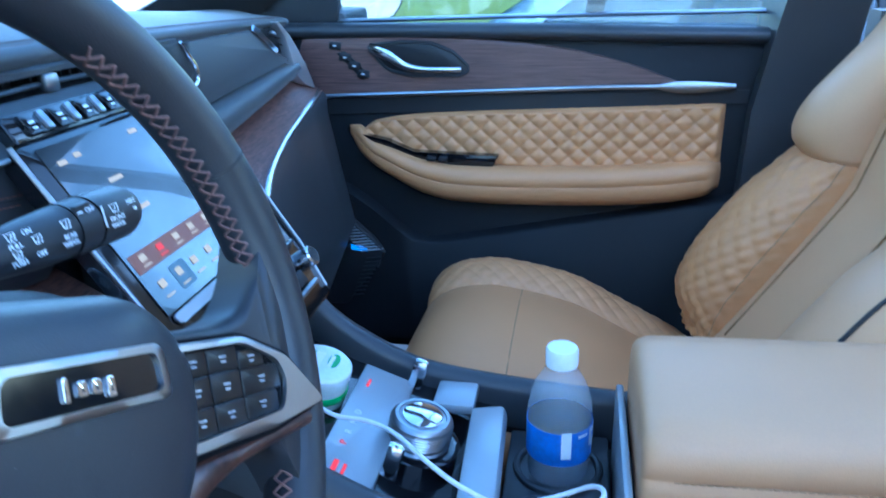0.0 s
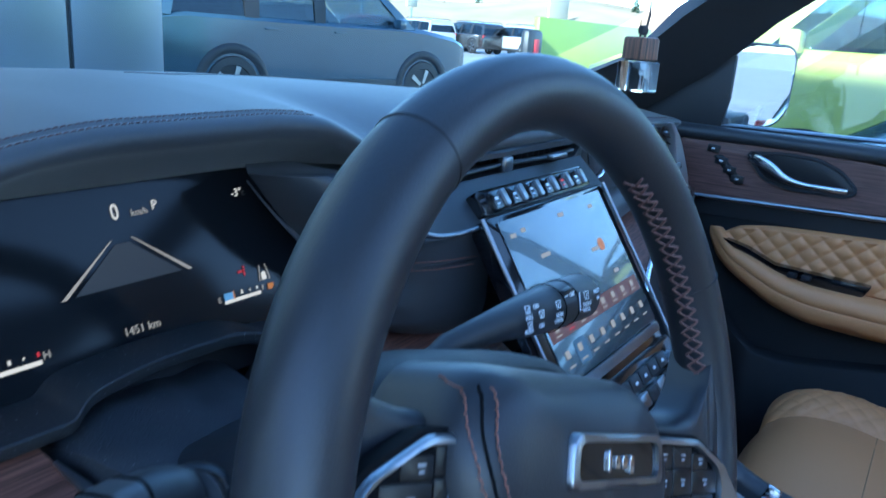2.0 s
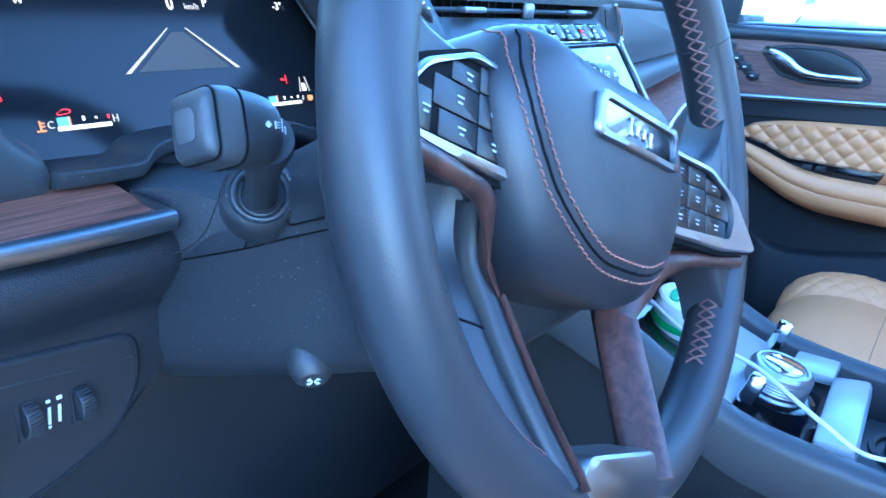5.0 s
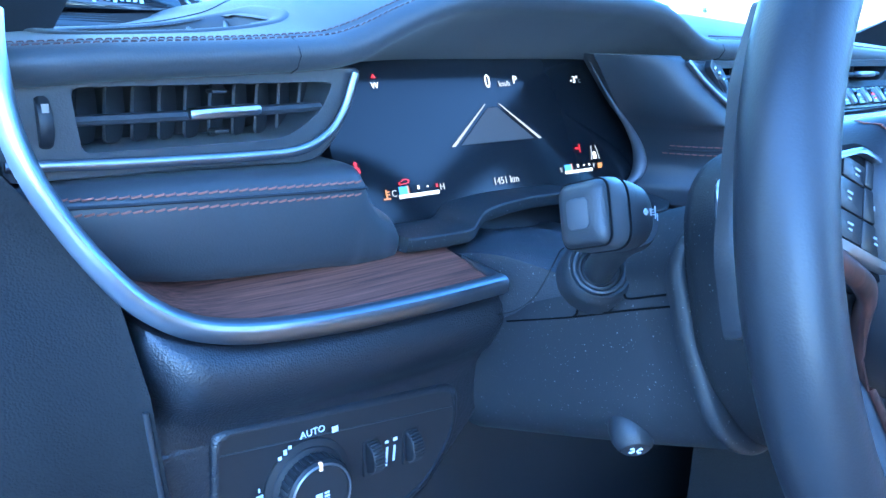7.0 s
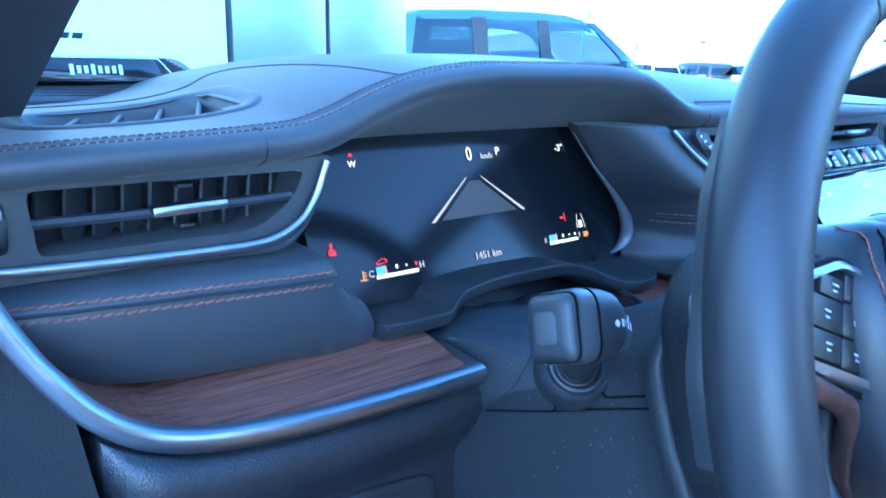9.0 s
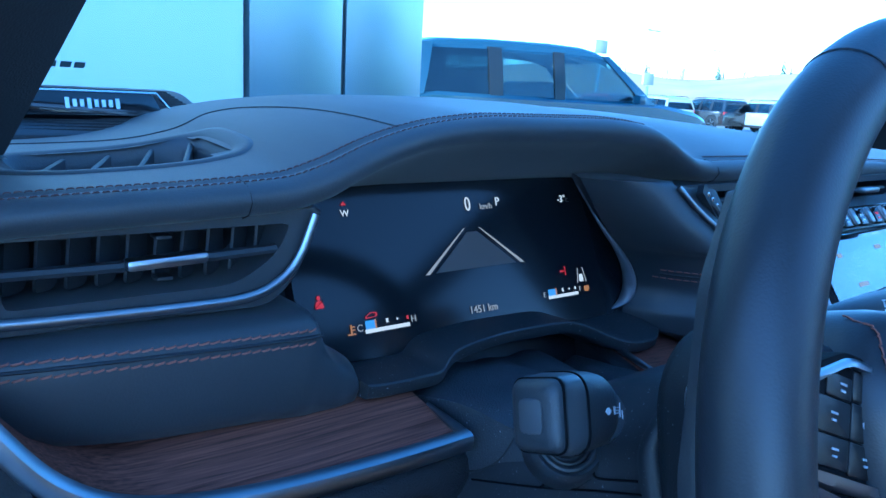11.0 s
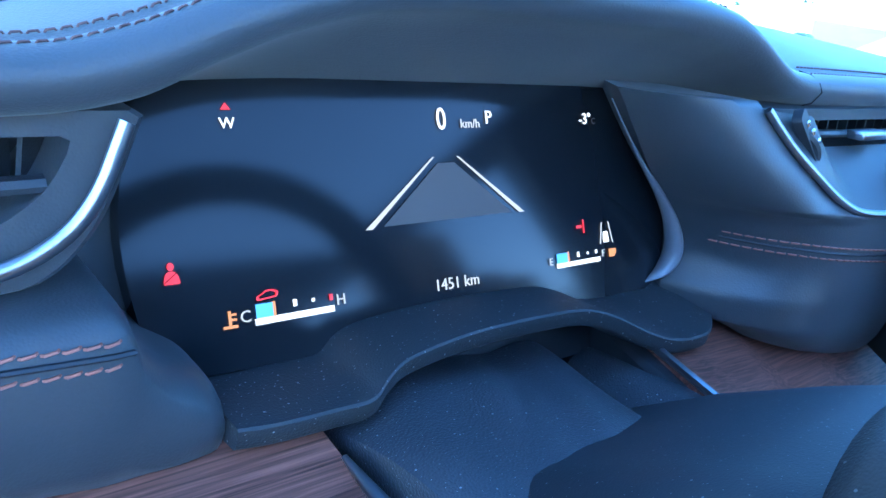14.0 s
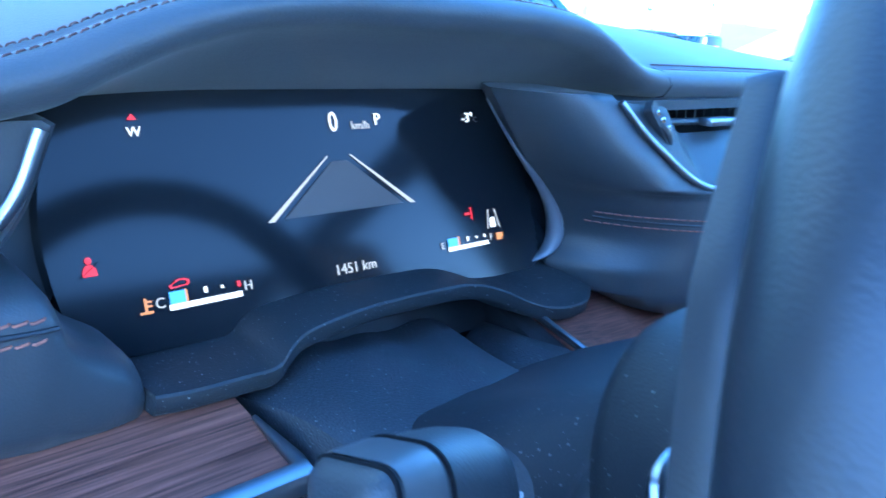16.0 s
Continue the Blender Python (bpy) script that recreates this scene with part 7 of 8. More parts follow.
dial = part("selector_dial", lathe([(0.034, 0.0), (0.034, 0.004), (0.030, 0.008), (0.030, 0.010), (0.031, 0.011), (0.0318, 0.0125), (0.0306, 0.014), (0.0318, 0.0155), (0.0306, 0.017), (0.0318, 0.0185), (0.0306, 0.020), (0.0318, 0.0215), (0.0306, 0.023), (0.0318, 0.0245), (0.0306, 0.026), (0.0318, 0.0275), (0.031, 0.029), (0.031, 0.030), (0.0295, 0.032), (0.027, 0.034), (0.024, 0.034), (0.0235, 0.0325), (0.020, 0.0335), (0.0, 0.0345)], fs2, 48), SATIN, con, "ridged satin gear selector dial")
part("dial_top", lathe([(0.0, 0.0335), (0.0195, 0.0335), (0.0200, 0.0345), (0.0180, 0.0356), (0.0, 0.0362)], fs2, 40), CHROME, dial, "bright dished top")
part("dial_base", lathe([(0.042, -0.01), (0.042, 0.004), (0.036, 0.006), (0.034, 0.006)], fs2, 40), GLOSS, dial)
for x, y in ((0.130, 0.640), (-0.022, 0.632)):
    part("mode_toggle", box((x, y, 0.785), (0.012, 0.016, 0.034), 0.004, Euler((0.3, 0.1, 0)).to_matrix()), CHROME, con, "chrome mode toggle")
part("storage_lid", box((0.022, 0.556, 0.764), (0.150, 0.036, 0.020), 0.006, Euler((-0.15, 0, 0.04)).to_matrix()), bpy.data.materials["sky_toned_gloss"], con, "grey storage lid")
part("side_plate", box((0.135, 0.60, 0.756), (0.05, 0.045, 0.012), 0.004), bpy.data.materials["sky_toned_gloss"], con)
# cup holders
bm = bmesh.new()
cups = [(0.088, 0.488), (-0.005, 0.495)]
ch = part("cup_tray", box((0.045, 0.488, 0.705), (0.21, 0.105, 0.012), 0.003), PLASTIC, con, "black cup holder tray")
for x, y in cups:
    fcup = frame_of((x, y, 0.712), (1, 0, 0), (0, 1, 0))
    part("cup_rim", tube([fcup(0.042 * math.cos(a), 0.042 * math.sin(a), 0) for a in [2 * math.pi * k / 36 for k in range(36)]], 0.004, seg=8, closed=True), PLASTIC, ch)
part("cup_divider", box((0.05, 0.428, 0.735), (0.18, 0.008, 0.10), 0.003), bpy.data.materials["sky_toned_gloss"], con, "upright grey panel before the armrest")
part("cup_divider", box((0.05, 0.405, 0.72), (0.17, 0.006, 0.09), 0.003), SATIN, con)
# armrest
rings = []
for k in range(30):
    e = min(1.0, k / 8)
    ins = 0.026 * (1 - math.sqrt(max(0.0, 1 - (1 - e) ** 2)))
    y = 0.420 - (0.026 * (1 - math.cos(e * math.pi / 2)) if k < 8 else 0.026 + 0.48 * (k - 8) / 21)
    z = 0.848 + 0.014 * max(0, k - 8) / 21 - ins * 0.9
    low = 0.090 - ins * 1.2
    rings.append([(0.052 + (x_ - 0.052) * (1 - ins * 6.5), y, z - d_ * low / 0.090) for x_, d_ in ((-0.030, 0.090), (-0.042, 0.078), (-0.047, 0.060), (-0.0475, 0.046), (-0.0450, 0.0425), (-0.0450, 0.0400), (-0.0475, 0.0365), (-0.0470, 0.024), (-0.0425, 0.011), (-0.032, 0.003), (-0.012, -0.001), (0.05, -0.003), (0.112, -0.001), (0.138, 0.004), (0.151, 0.014), (0.155, 0.032), (0.152, 0.070), (0.140, 0.090))])
part("armrest", loft(rings), TAN_LIT, con, "padded tan armrest lid in the lit tone", smooth=60)
stitches([(-0.0482, 0.392 - 0.44 * k / 40, 0.8085 + 0.013 * k / 40) for k in range(41)], (-1, 0, 0), con, material=bpy.data.materials["seam_brown"], r=0.0005, label="brown seam thread")
part("armrest_box", box((0.05, 0.12, 0.69), (0.22, 0.46, 0.16), 0.01), PLASTIC, con)

# ---------- loose things ----------
BOTTLE_LOW = 0.642
bt = thing("water_bottle", "clear water bottle with white cap and blue label", "bottle", (0.088, 0.488, BOTTLE_LOW))
fbt = frame_of((0.088, 0.488, BOTTLE_LOW), (1, 0, 0), (0, 1, 0))
prof = [(0.0, 0.004), (0.026, 0.0), (0.031, 0.006)]
for k in range(9):
    prof += [(0.0318 - 0.0012 * (k % 2), 0.012 + 0.0085 * k)]
prof += [(0.0322, 0.090), (0.0322, 0.135), (0.0320, 0.142), (0.030, 0.155), (0.025, 0.170), (0.018, 0.182), (0.0135, 0.188), (0.0135, 0.194)]
# the body is clear; its pale share paints in the whitish highlights
part("body", lathe(prof, fbt, 40), pale_clear("bottle_plastic", (0.62, 0.66, 0.70), 0.28, 0.10), bt, "clear ribbed plastic body", smooth=60)
part("water", lathe([(0.0, 0.005), (0.0255, 0.002), (0.030, 0.008), (0.0300, 0.088), (0.0, 0.088)], fbt, 32), thin_glass("water", (0.55, 0.62, 0.70), 0.05), bt, smooth=60)
part("cap", lathe([(0.0, 0.190), (0.0155, 0.190), (0.0158, 0.193), (0.0158, 0.206), (0.0145, 0.2085), (0.0, 0.2085)], fbt, 36), mat("white_plastic", (0.78, 0.80, 0.82), 0.45), bt, "white screw cap")
part("label_back", lathe([(0.0320, 0.094), (0.0322, 0.0945), (0.0322, 0.1305), (0.0320, 0.131)], fbt, 40), bpy.data.materials["white_plastic"], bt, "white inner side of the label")
lb = part("label", lathe([(0.0325, 0.094), (0.0327, 0.095), (0.0327, 0.130), (0.0325, 0.131)], fbt, 40), mat("blue_label", (0.05, 0.17, 0.55), 0.4, stain=30, vary=0.4), bt, "blue printed label")
for a, z, w, h, m_ in ((-2.9, 0.118, 0.010, 0.030, "white_plastic"), (-1.75, 0.120, 0.020, 0.020, "white_plastic"), (-1.75, 0.120, 0.012, 0.006, "blue_label"), (-2.35, 0.126, 0.012, 0.003, "white_plastic"), (-1.75, 0.107, 0.010, 0.003, "white_plastic")):
    bm = bmesh.new()
    loft([[fbt(0.0331 * math.cos(a + (u - 0.5) * w / 0.033), 0.0331 * math.sin(a + (u - 0.5) * w / 0.033), z + dz) for u in (0, 0.25, 0.5, 0.75, 1)] for dz in (-h / 2, h / 2)], False, False, bm)
    part("label_print", bm, bpy.data.materials[m_], lb)
can = thing("gum_tub", "round clear tub with a green and white label on the console", "container", (0.09, 0.745, 0.77))
fcn = frame_of((0.085, 0.742, 0.775), (1, 0, 0.05), (0, 1, 0.25))
part("tub", lathe([(0.028, 0.0), (0.031, 0.004), (0.032, 0.03), (0.033, 0.032), (0.033, 0.042), (0.031, 0.044), (0.0, 0.044)], fcn, 36), mat("white_translucent", (0.72, 0.78, 0.78), 0.25), can, "white plastic tub")
GREEN = mat("green_print", (0.05, 0.36, 0.10), 0.4, vary=0.3, stain=60)
part("lid_leaf", slab([(0.020 * math.cos(a) - 0.004, 0.009 * math.sin(a) + 0.010) for a in [2 * math.pi * k / 16 for k in range(16)]], fcn, 0.0440, 0.0450), GREEN, can, "green printed leaf")
part("lid_leaf", slab([(0.012 * math.cos(a) + 0.008, 0.006 * math.sin(a) - 0.012) for a in [2 * math.pi * k / 16 for k in range(16)]], fcn, 0.0440, 0.0450), GREEN, can)
part("lid_print", bars([(0.0, 0.004, 0.032, 0.010), (0.004, -0.010, 0.022, 0.004)], fcn, 0.0458), bpy.data.materials["white_plastic"], can)
part("label_band", lathe([(0.0323, 0.012), (0.0326, 0.0125), (0.0326, 0.020), (0.0323, 0.0205)], fcn, 36), GREEN, can)
solo("charging_cable", tube(spline([(0.060, 0.765, 0.812), (0.040, 0.735, 0.805), (0.023, 0.701, 0.797), (0.017, 0.666, 0.797), (0.001, 0.635, 0.797), (-0.035, 0.596, 0.795), (-0.053, 0.565, 0.788), (-0.048, 0.53, 0.770), (-0.035, 0.49, 0.772), (-0.045, 0.458, 0.795), (-0.073, 0.450, 0.809), (-0.092, 0.466, 0.803), (-0.098, 0.492, 0.774), (-0.100, 0.505, 0.735), (-0.101, 0.507, 0.66), (-0.101, 0.50, 0.58)], 120), 0.0022, seg=8), mat("white_rubber", (0.7, 0.7, 0.72), 0.5), "white charging cable lying over the gear plate", "cable")
solo("paper_sheet", box((0.30, 0.80, 0.60), (0.10, 0.02, 0.16), 0.002, Euler((0.5, 0.2, 0.3)).to_matrix()), mat("lilac_paper", (0.55, 0.55, 0.72), 0.7), "pale lilac folder standing in the footwell", "paper")
# hanging scent bottle
pf = thing("air_freshener", "small glass scent bottle with wooden cap hanging on cord", "air freshener", (0.058, 0.818, 1.192))
fpf = frame_of((0.058, 0.818, 1.192), (1, -0.3, 0), (0.3, 1, 0))
part("bottle", slab(rounded([(-0.0145, -0.0145), (0.0145, -0.0145), (0.0145, 0.0145), (-0.0145, 0.0145)], 0.003), fpf, 0.0, 0.027, 0.002), glass("clear_glass", (0.96, 0.98, 0.98), 0.0, 1.3), pf, "clear cubic glass bottle", smooth=30)
part("wooden_cap", slab(rounded([(-0.0125, -0.0125), (0.0125, -0.0125), (0.0125, 0.0125), (-0.0125, 0.0125)], 0.004), fpf, 0.029, 0.049, 0.003), wood_mat("burnt_wood", (0.02, 0.012, 0.010), (0.22, 0.09, 0.05), 2), pf, "dark carved wooden cap")
part("cord", tube([fpf(-0.003, 0, 0.047), fpf(-0.006, 0, 0.07), fpf(-0.003, 0, 0.10), fpf(0.0, 0, 0.28)], 0.0012, seg=6), PLASTIC_DARK, pf)
part("cord", tube([fpf(0.003, 0, 0.047), fpf(0.007, 0, 0.07), fpf(0.005, 0, 0.10), fpf(0.001, 0, 0.28)], 0.0012, seg=6), PLASTIC_DARK, pf)
part("bead", lathe([(0.0, 0.05), (0.004, 0.051), (0.005, 0.055), (0.004, 0.059), (0.0, 0.06)], fpf, 12), PLASTIC_DARK, pf)
rv = thing("rear_view_mirror", "black rear view mirror under the roof", "mirror", (0.05, 0.83, 1.47))
part("housing", box((0.05, 0.83, 1.475), (0.25, 0.03, 0.07), 0.014), PLASTIC, rv)
part("stem", box((0.05, 0.85, 1.50), (0.04, 0.06, 0.10), 0.01), PLASTIC, rv)
# pedal
pd = thing("pedal", "black rubber brake pedal in the footwell", "pedal", (-0.36, 1.0, 0.50))
part("pad", box((-0.36, 0.96, 0.56), (0.10, 0.02, 0.07), 0.006, Euler((0.5, 0, 0)).to_matrix()), PLASTIC, pd)
part("arm", tube([(-0.36, 0.965, 0.56), (-0.36, 1.02, 0.64), (-0.36, 1.06, 0.75)], 0.008, seg=8), PLASTIC_DARK, pd)

# ---------- outside ----------
ASPHALT = mat("pale_asphalt", (0.30, 0.29, 0.28), 0.9, grain=60, bump=0.5, vary=0.25, stain=0.6)
g = bmesh.new()
bmesh.ops.create_grid(g, x_segments=60, y_segments=60, size=900)
solo("ground", g, ASPHALT, "pale dry asphalt of the parking lot", "ground", "structure", 0)
bld = thing("building", "building with white wall and brushed metal corner panels", "building", (-2, 5.6, 0))
WALL = mat("white_wall", (0.80, 0.77, 0.68), 0.6, vary=0.04, stain=0.5)
METAL = mat("brushed_panel", (0.36, 0.39, 0.43), 0.34, 0.85, vary=0.12, stain=1.2)
part("wall", box((-5.26, 5.67, 3.4), (13.45, 0.3, 6.8)), WALL, bld, "white rendered wall", smooth=0)
# out of view, added only to keep the low sun off the car
part("wall", box((-12.0, 0.0, 3.4), (0.3, 14.0, 6.8)), WALL, bld, "unseen white side wall added to shade the car", smooth=0)
for x0, x1 in ((1.495, 2.225), (2.245, 2.95)):
    part("metal_panel", box(((x0 + x1) / 2, 5.9, 2.6), (x1 - x0 - 0.012, 0.8, 5.2), 0.008), METAL, bld, "brushed grey metal cladding panel")
part("panel_joint", box((2.235, 5.92, 2.6), (0.03, 0.8, 5.2)), PLASTIC_DARK, bld)


def car(name, label, m, paint, L=4.8, H=1.78, W=1.95, rails=True, group=""):
    """A parked estate car; its own front lies along +x, its wheels on z 0."""
    c = thing(name, label, "car", (0, 0, 0), group)
    h = H / 1.78

    def sec(x, zb, zt, w):
        return [(x, -w, zb + 0.05), (x, -w, zt - 0.06), (x, -w * 0.93, zt), (x, w * 0.93, zt), (x, w, zt - 0.06), (x, w, zb + 0.05), (x, w * 0.9, zb), (x, -w * 0.9, zb)]
    w = W / 2
    part("body", loft([sec(x * L / 4.8, zb * h, zt * h, w * k) for x, zb, zt, k in ((-2.4, 0.45, 0.95, 0.90), (-2.35, 0.32, 1.08, 0.96), (-2.0, 0.28, 1.12, 1.0), (0.0, 0.28, 1.10, 1.0), (1.1, 0.28, 1.10, 1.0), (1.5, 0.28, 1.08, 0.99), (2.1, 0.30, 1.0, 0.97), (2.33, 0.35, 0.92, 0.92), (2.4, 0.45, 0.80, 0.86))]), paint, c, "painted body", smooth=30)
    clear = bpy.data.materials.get("car_glass") or thin_glass("car_glass", (0.55, 0.62, 0.64), 0.08)
    dark = bpy.data.materials.get("privacy_glass") or thin_glass("privacy_glass", (0.16, 0.20, 0.22), 0.08)
    part("roof", loft([[(x * L / 4.8, w * u, z * h) for u, z in ((-k1 - 0.012, zt - 0.15), (-k1, zt - 0.08), (-k1 * 0.96, zt - 0.03), (-k1 * 0.86, zt - 0.004), (-k1 * 0.5, zt + 0.012), (k1 * 0.5, zt + 0.012), (k1 * 0.86, zt - 0.004), (k1 * 0.96, zt - 0.03), (k1, zt - 0.08), (k1 + 0.012, zt - 0.15), (k1 * 0.9, zt - 0.10), (-k1 * 0.9, zt - 0.10))] for x, zt, k1 in ((-2.22, 1.56, 0.82), (-2.12, 1.67, 0.80), (-1.9, 1.725, 0.785), (-1.2, 1.76, 0.78), (-0.3, 1.77, 0.78), (0.20, 1.755, 0.77), (0.45, 1.715, 0.765), (0.58, 1.665, 0.765))]), paint, c, "painted roof", smooth=50)
    for s in (-1, 1):
        def sd(u, z, out=0.0, s=s):
            k = 0.96 + (0.785 - 0.96) * max(0, (z / h - 1.08)) / 0.62
            return Vector((u * L / 4.8, s * (w * k + 0.012 + out), z * h))
        for o, gm in (([(-2.20, 1.10), (-1.22, 1.10), (-1.22, 1.63), (-2.06, 1.60)], dark), ([(-1.13, 1.10), (-0.28, 1.10), (-0.28, 1.645), (-1.13, 1.635)], clear), ([(-0.19, 1.10), (1.17, 1.10), (0.88, 1.37), (0.56, 1.57), (0.36, 1.635), (-0.19, 1.645)], clear)):
            o2 = o if s < 0 else o[::-1]
            part("window", loft([[sd(a, b, -0.030) for a, b in o2], [sd(a, b, -0.024) for a, b in o2]]), gm, c, "tinted side window" if gm is dark else "clear side window", smooth=0)
        for a0, a1, b0, b1, finish in ((-2.36, -2.16, -2.22, -2.02, paint), (-1.27, -1.08, -1.27, -1.08, PLASTIC_DARK), (-0.31, -0.15, -0.31, -0.15, PLASTIC_DARK), (1.14, 1.34, 0.46, 0.58, paint)):
            part("pillar", loft([[sd(a0 + (b0 - a0) * g, 1.07 + (1.655 - 1.07) * g, e) for e in (-0.05, -0.012)] + [sd(a1 + (b1 - a1) * g, 1.07 + (1.655 - 1.07) * g, e) for e in (-0.012, -0.05)] for g in (0.0, 0.35, 0.7, 1.0)]), finish, c, "painted roof pillar" if finish is paint else "black door pillar", smooth=30)
        if rails:
            part("roof_rail", tube([(x * L / 4.8, s * w * 0.74, z * h) for x, z in ((-2.0, 1.73), (-1.8, 1.80), (0.2, 1.80), (0.45, 1.74))], 0.02, seg=6), PLASTIC, c)
        for x in (-1.45, 1.48):
            fwz = frame_of((x * L / 4.8, s * (w - 0.10), 0.37), (s, 0, 0), (0, 0, 1))
            fwz = (lambda a, b, cc=0.0, x=x, s=s: Vector((x * L / 4.8 + a, s * (w - 0.10 + cc), 0.37 + b)))
            tyre = part("wheel", lathe([(0.20, 0.0), (0.35, 0.0), (0.37, 0.03), (0.37, 0.09), (0.35, 0.115), (0.26, 0.118), (0.25, 0.10), (0.0, 0.10)], fwz, 28), PLASTIC_DARK, c, "black tyre")
            for k in range(5):
                a = 2 * math.pi * k / 5
                part("rim_spoke", loft([[fwz(0.05 * math.cos(a + q), 0.05 * math.sin(a + q), d) for q, d in ((-0.5, 0.105), (0.5, 0.105), (0.5, 0.115), (-0.5, 0.115))], [fwz(0.25 * math.cos(a + q), 0.25 * math.sin(a + q), d) for q, d in ((-0.14, 0.105), (0.14, 0.105), (0.14, 0.118), (-0.14, 0.118))]]), SATIN, tyre)
            part("arch", tube([fwz(0.455 * math.cos(a), 0.455 * math.sin(a), 0.105) for a in [math.pi * k / 18 for k in range(19)]], 0.060, 0.02, (0, 1, 0), 8), PLASTIC_DARK, c, "dark wheel arch")
        for x in (-0.95, 0.05):
            part("door_handle", box((x * L / 4.8, s * (w + 0.012), 0.98 * h), (0.2, 0.03, 0.03), 0.008), paint, c)
        part("side_mirror", box((0.95 * L / 4.8, s * (w + 0.09), 1.13 * h), (0.12, 0.2, 0.14), 0.03), paint, c)
        part("tail_lamp" , box((-2.34 * L / 4.8, s * w * 0.86, 0.98 * h), (0.06, 0.22, 0.14), 0.02), bpy.data.materials.get("red_lamp") or mat("red_lamp", (0.4, 0.02, 0.02), 0.2), c)
        part("head_lamp", box((2.30 * L / 4.8, s * w * 0.76, 0.82 * h), (0.12, 0.3, 0.12), 0.03), CHROME, c)
        part("sill", box((0, s * (w - 0.01), 0.36 * h), (L * 0.42, 0.05, 0.14), 0.02), PLASTIC_DARK, c)
    part("front_window", loft([[(0.57 * L / 4.8, -w * 0.72, 1.645 * h), (1.30 * L / 4.8, -w * 0.88, 1.10 * h), (1.30 * L / 4.8, w * 0.88, 1.10 * h), (0.57 * L / 4.8, w * 0.72, 1.645 * h)], [(0.58 * L / 4.8, -w * 0.72, 1.652 * h), (1.31 * L / 4.8, -w * 0.88, 1.107 * h), (1.31 * L / 4.8, w * 0.88, 1.107 * h), (0.58 * L / 4.8, w * 0.72, 1.652 * h)]]), clear, c, "clear windscreen", smooth=0)
    part("rear_window", loft([[(-2.33 * L / 4.8, -w * 0.88, 1.09 * h), (-2.19 * L / 4.8, -w * 0.72, 1.56 * h), (-2.19 * L / 4.8, w * 0.72, 1.56 * h), (-2.33 * L / 4.8, w * 0.88, 1.09 * h)], [(-2.32 * L / 4.8, -w * 0.88, 1.09 * h), (-2.18 * L / 4.8, -w * 0.72, 1.56 * h), (-2.18 * L / 4.8, w * 0.72, 1.56 * h), (-2.32 * L / 4.8, w * 0.88, 1.09 * h)]]), dark, c, "tinted rear window", smooth=0)
    for x in (-1.35, -0.15):
        part("seat_row", box((x * L / 4.8, 0, 1.05 * h), (0.22, W * 0.66, 0.55), 0.08, Euler((0, -0.2, 0)).to_matrix()), PLASTIC_DARK, c, "dark row of seats")
    part("grille", box((2.38 * L / 4.8, 0, 0.72 * h), (0.05, W * 0.5, 0.14), 0.02), PLASTIC_DARK, c)
    c.matrix_world = m
    return c


BLUE = mat("blue_grey_paint", (0.030, 0.060, 0.085), 0.20, 0.0, coat=1.0, vary=0.1, stain=0.8)
car("parked_suv", "dark blue-grey estate car parked across beyond the bonnet", pose(7.575, 8.754, 0, 0, 0, -13), BLUE, L=5.11, H=1.96, W=2.0, rails=False)
LIME = mat("lime_paint", (0.46, 0.50, 0.13), 0.3, coat=0.8, vary=0.05, stain=0.7)
PALE = mat("silver_white_paint", (0.55, 0.60, 0.62), 0.25, 0.2, coat=1.0, vary=0.05)
car("parked_van", "lime yellow tall car parked beside the passenger side", pose(5.4, 0.6, 0, 0, 0, 92), LIME, L=4.6, H=2.05, W=1.95)
car("parked_car", "pale silver car parked between the lime car and this one", pose(2.55, -0.2, 0, 0, 0, 90), PALE, L=4.5, H=1.38, W=1.8)
lw = thing("lime_trailer", "lime green panelled trailer side in the parking lot", "trailer", (18, 9.5, 0))
part("panel", box((19.6, 9.2, 0.90), (7.6, 0.15, 1.5), 0.03), mat("lime_green_panel", (0.24, 0.34, 0.06), 0.5, vary=0.12, stain=0.7), lw, "lime green panel")
part("lamp_box", box((15.25, 9.0, 0.98), (0.75, 0.25, 0.75), 0.12), PLASTIC, lw, "dark box with a red mark")
part("red_mark", box((15.25, 8.86, 0.98), (0.22, 0.02, 0.32), 0.05), mat("red_print", (0.5, 0.03, 0.04), 0.5), lw)
part("leg", box((17.5, 9.2, 0.1), (0.15, 0.15, 0.2)), PLASTIC_DARK, lw)
part("leg", box((21.5, 9.2, 0.1), (0.15, 0.15, 0.2)), PLASTIC_DARK, lw)
# far rows of parked cars
rng = random.Random(4)
PAINTS = [mat("paint_%s" % n, c, 0.25, 0.2, coat=1.0, vary=0.05) for n, c in (("white", (0.7, 0.7, 0.7)), ("black", (0.02, 0.02, 0.02)), ("silver", (0.4, 0.4, 0.42)), ("red", (0.3, 0.03, 0.03)), ("grey", (0.12, 0.12, 0.13)))]
protos = [car("far_car", "car parked in the far rows of the lot", pose(34 + 3 * k, 38, 0, 0, 0, 80), PAINTS[k], 4.6, 1.7, group="far cars") for k in range(5)]
for k in range(70):
    row = k // 14
    a = radians(30 + 3.2 * (k % 14) + rng.uniform(-0.5, 0.5))
    d = 46 + row * 13 + rng.uniform(-2, 2)
    copy_thing(protos[rng.randrange(5)], pose(d * math.sin(a + 0.35), d * math.cos(a + 0.35), 0, 0, 0, rng.choice((75, 255, 80, 260)) + rng.uniform(-6, 6)))
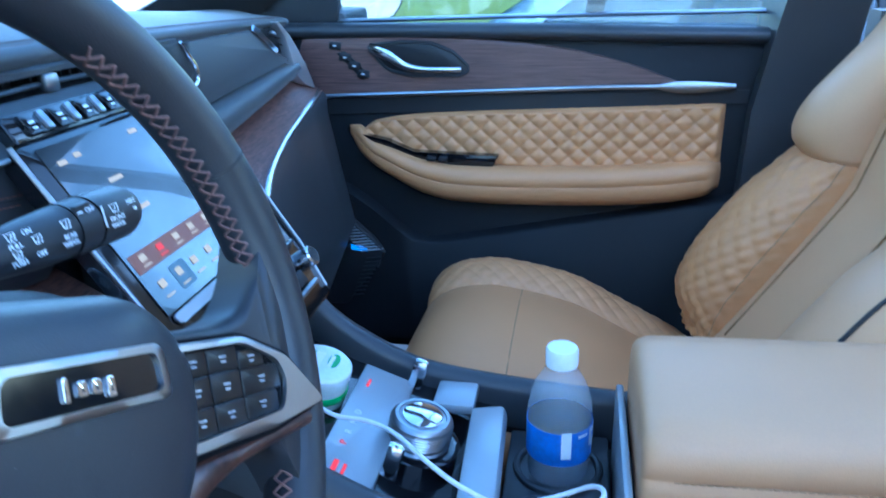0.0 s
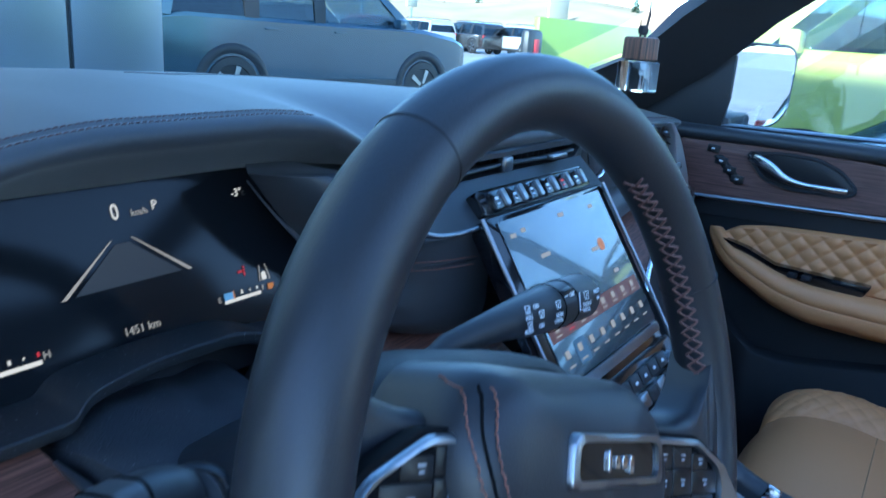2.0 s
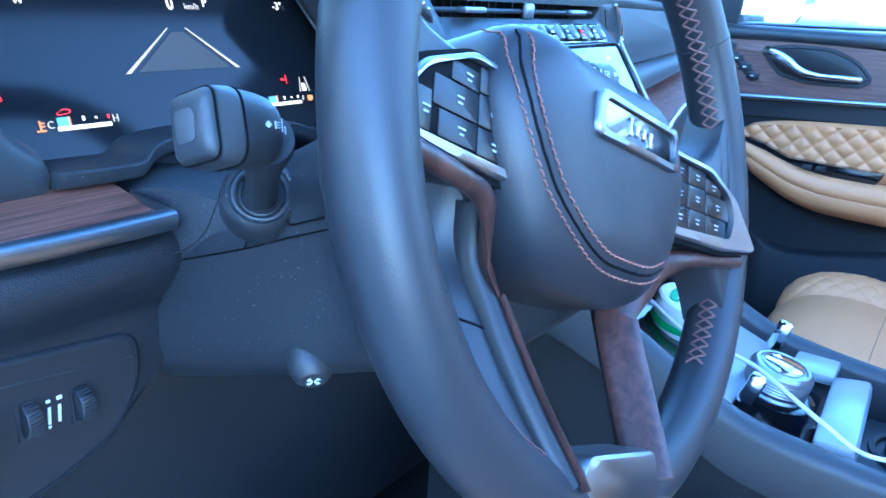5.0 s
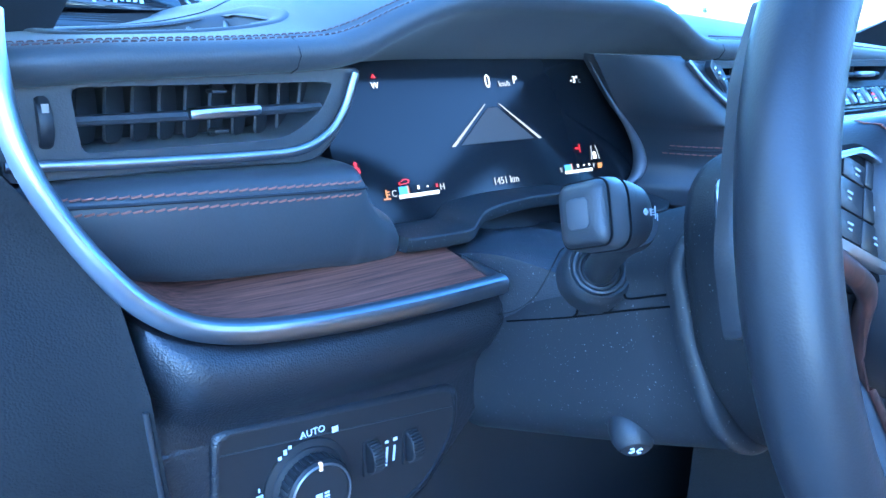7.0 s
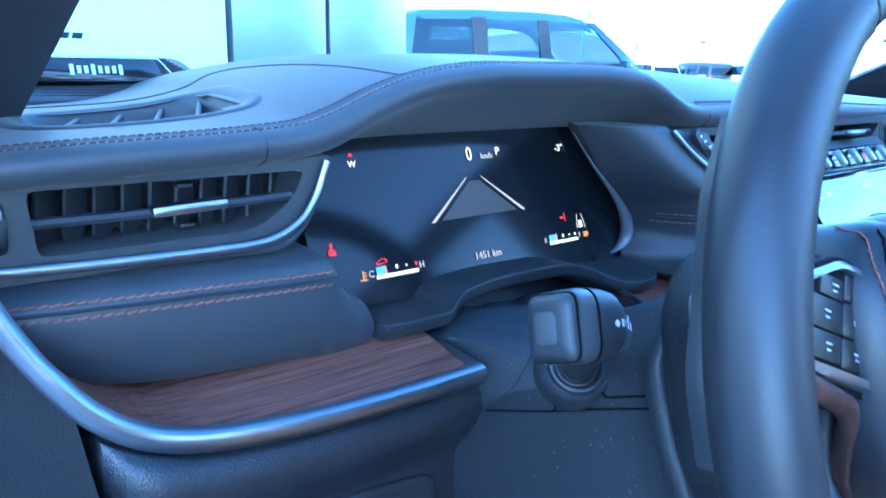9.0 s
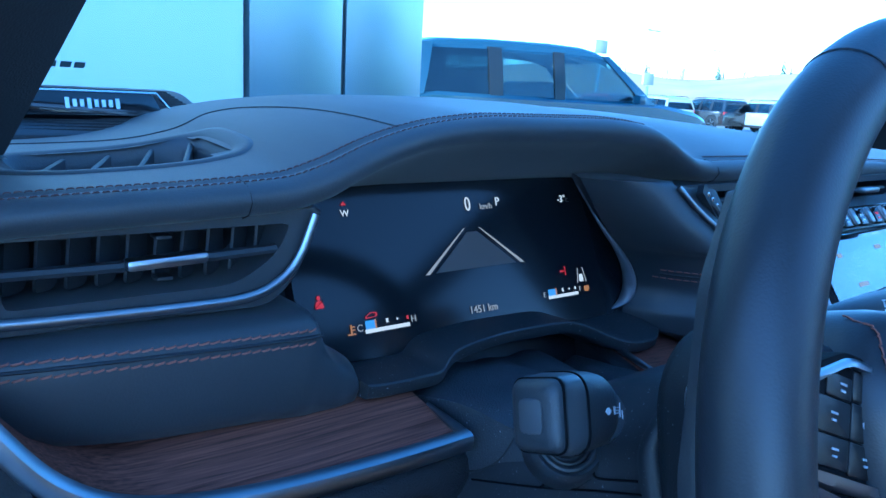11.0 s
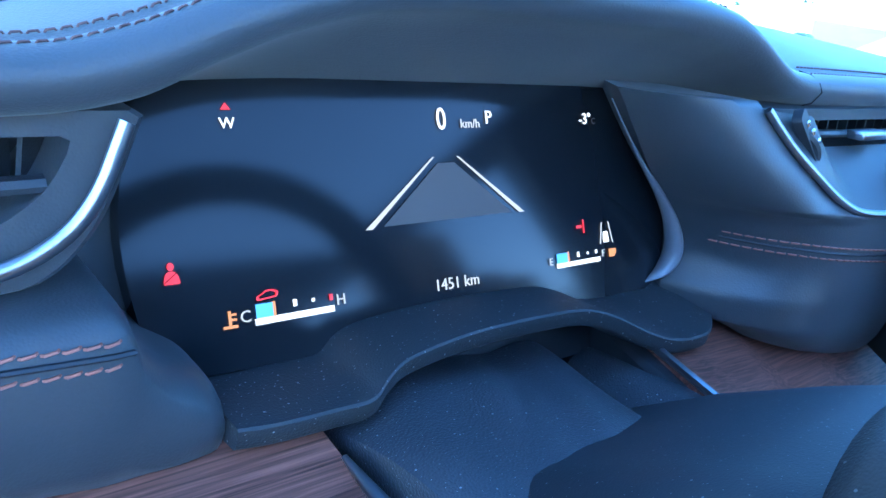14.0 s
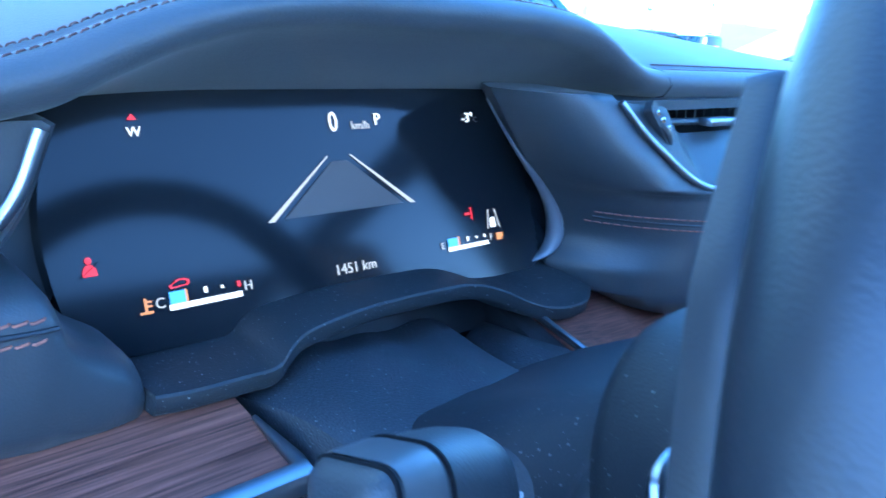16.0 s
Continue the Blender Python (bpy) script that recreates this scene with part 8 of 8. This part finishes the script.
# grassy slope, trees, lamp posts at the far side
GRASS = mat("dry_grass", (0.44, 0.31, 0.16), 0.95, vary=0.3, stain=0.08)
bm = bmesh.new()
rows = []
for j in range(8):
    row = []
    for i in range(80):
        a = radians(-10 + 110 * i / 79)
        d = 140 + 25 * j
        row.append(Vector((d * math.sin(a), d * math.cos(a), (0, 2.5, 7.0, 9.5, 11, 12, 12, 12)[j] * (1 + 0.15 * math.sin(i * 0.5)) - 0.3)))
    rows.append(row)
loft(rows, False, False, bm)
solo("hillside", bm, GRASS, "dry yellow grass bank beyond the parking lot", "hill", "structure", 60)
TWIG = mat("bare_twigs", (0.26, 0.19, 0.13), 0.9, vary=0.3)
FIR = mat("fir_needles", (0.035, 0.06, 0.03), 0.9, vary=0.4, stain=2)


def fir(x, y, z, h):
    t = thing("fir_tree", "dark narrow fir tree on the far bank", "tree", (x, y, z), "firs")
    part("trunk", tube([(x, y, z), (x, y, z + h)], [h * 0.02, h * 0.004], seg=6), TWIG, t)
    bm = bmesh.new()
    r = random.Random(int(x * 10))
    for k in range(150):
        f_ = k / 150
        a = r.uniform(0, 6.28)
        rad = h * 0.17 * (1 - f_) * r.uniform(0.5, 1.1) + 0.1
        zz = z + h * (0.08 + 0.92 * f_)
        c = Vector((x + rad * math.cos(a), y + rad * math.sin(a), zz - rad * 0.25))
        s = h * 0.045 * (1.2 - f_)
        o = Vector((x, y, zz))
        p = Vector((-math.sin(a), math.cos(a), 0)) * s
        v = [bm.verts.new(q) for q in (o, c + p, c - p, c + Vector((0, 0, -s)))]
        bm.faces.new((v[0], v[1], v[3]))
        bm.faces.new((v[0], v[3], v[2]))
    part("crown", bm, FIR, t, smooth=0)


for k in range(14):
    a = radians(20 + 4.6 * k + rng.uniform(-2, 2))
    d = rng.uniform(200, 250)
    fir(d * math.sin(a), d * math.cos(a), 8.0, rng.uniform(4, 7))
for x, y, h in ((211, 113, 9.0), (220, 105, 7.5), (205, 128, 5.0)):
    fir(x, y, 7.5, h)
bm = bmesh.new()
for k in range(420):
    a = radians(rng.uniform(5, 85))
    d = rng.uniform(215, 290)
    x, y, h = d * math.sin(a), d * math.cos(a), rng.uniform(3, 6.5)
    tube([(x, y, 8), (x + rng.uniform(-0.4, 0.4), y, 8 + h)], [0.18, 0.03], seg=4, bm=bm)
    for j in range(5):
        s = 8 + h * rng.uniform(0.35, 0.9)
        tube([(x, y, s), (x + rng.uniform(-1.8, 1.8), y + rng.uniform(-1.8, 1.8), s + rng.uniform(0.8, 2.4))], [0.10, 0.02], seg=3, bm=bm)
solo("bare_trees", bm, TWIG, "row of bare winter trees on the far bank", "trees", "stuff", 0)


POST = mat("weathered_post", (0.07, 0.075, 0.08), 0.7, vary=0.2)


def lamp_post(x, y, h):
    t = thing("street_lamp", "tall grey lamp post in the parking lot", "street lamp", (x, y, 0), "lamp posts")
    part("pole", tube([(x, y, 0), (x, y, h)], [0.16, 0.10], seg=10), POST, t)
    part("foot", tube([(x, y, 0), (x, y, 0.8)], [0.32, 0.32], seg=12), ASPHALT, t)
    part("arm", box((x, y, h), (1.6, 0.1, 0.08)), POST, t)
    for s in (-1, 1):
        part("lamp_head", box((x + s * 0.8, y, h + 0.03), (0.6, 0.3, 0.12), 0.03), PLASTIC, t)


for x, y, h in ((61.2, 51.2, 11.8), (80.2, 60.9, 10.2), (108, 69.4, 9.9), (45, 78, 11.0), (130, 62, 10.0)):
    lamp_post(x, y, h)
for x, y, z, w in ((71, 61.5, 6.6, 2.2), (92, 70, 3.8, 2.4), (150, 75, 5, 9)):
    sg = thing("far_sign", "pale sign board on a post beyond the lot", "sign", (x, y, 0), "signs")
    part("board", box((x, y, z + 1), (w, 0.4, w * 0.7), 0.1), mat("sign_board", (0.45, 0.4, 0.28), 0.6) if "sign_board" not in bpy.data.materials else bpy.data.materials["sign_board"], sg)
    part("post", box((x, y, z / 2), (0.3, 0.3, z)), METAL, sg)
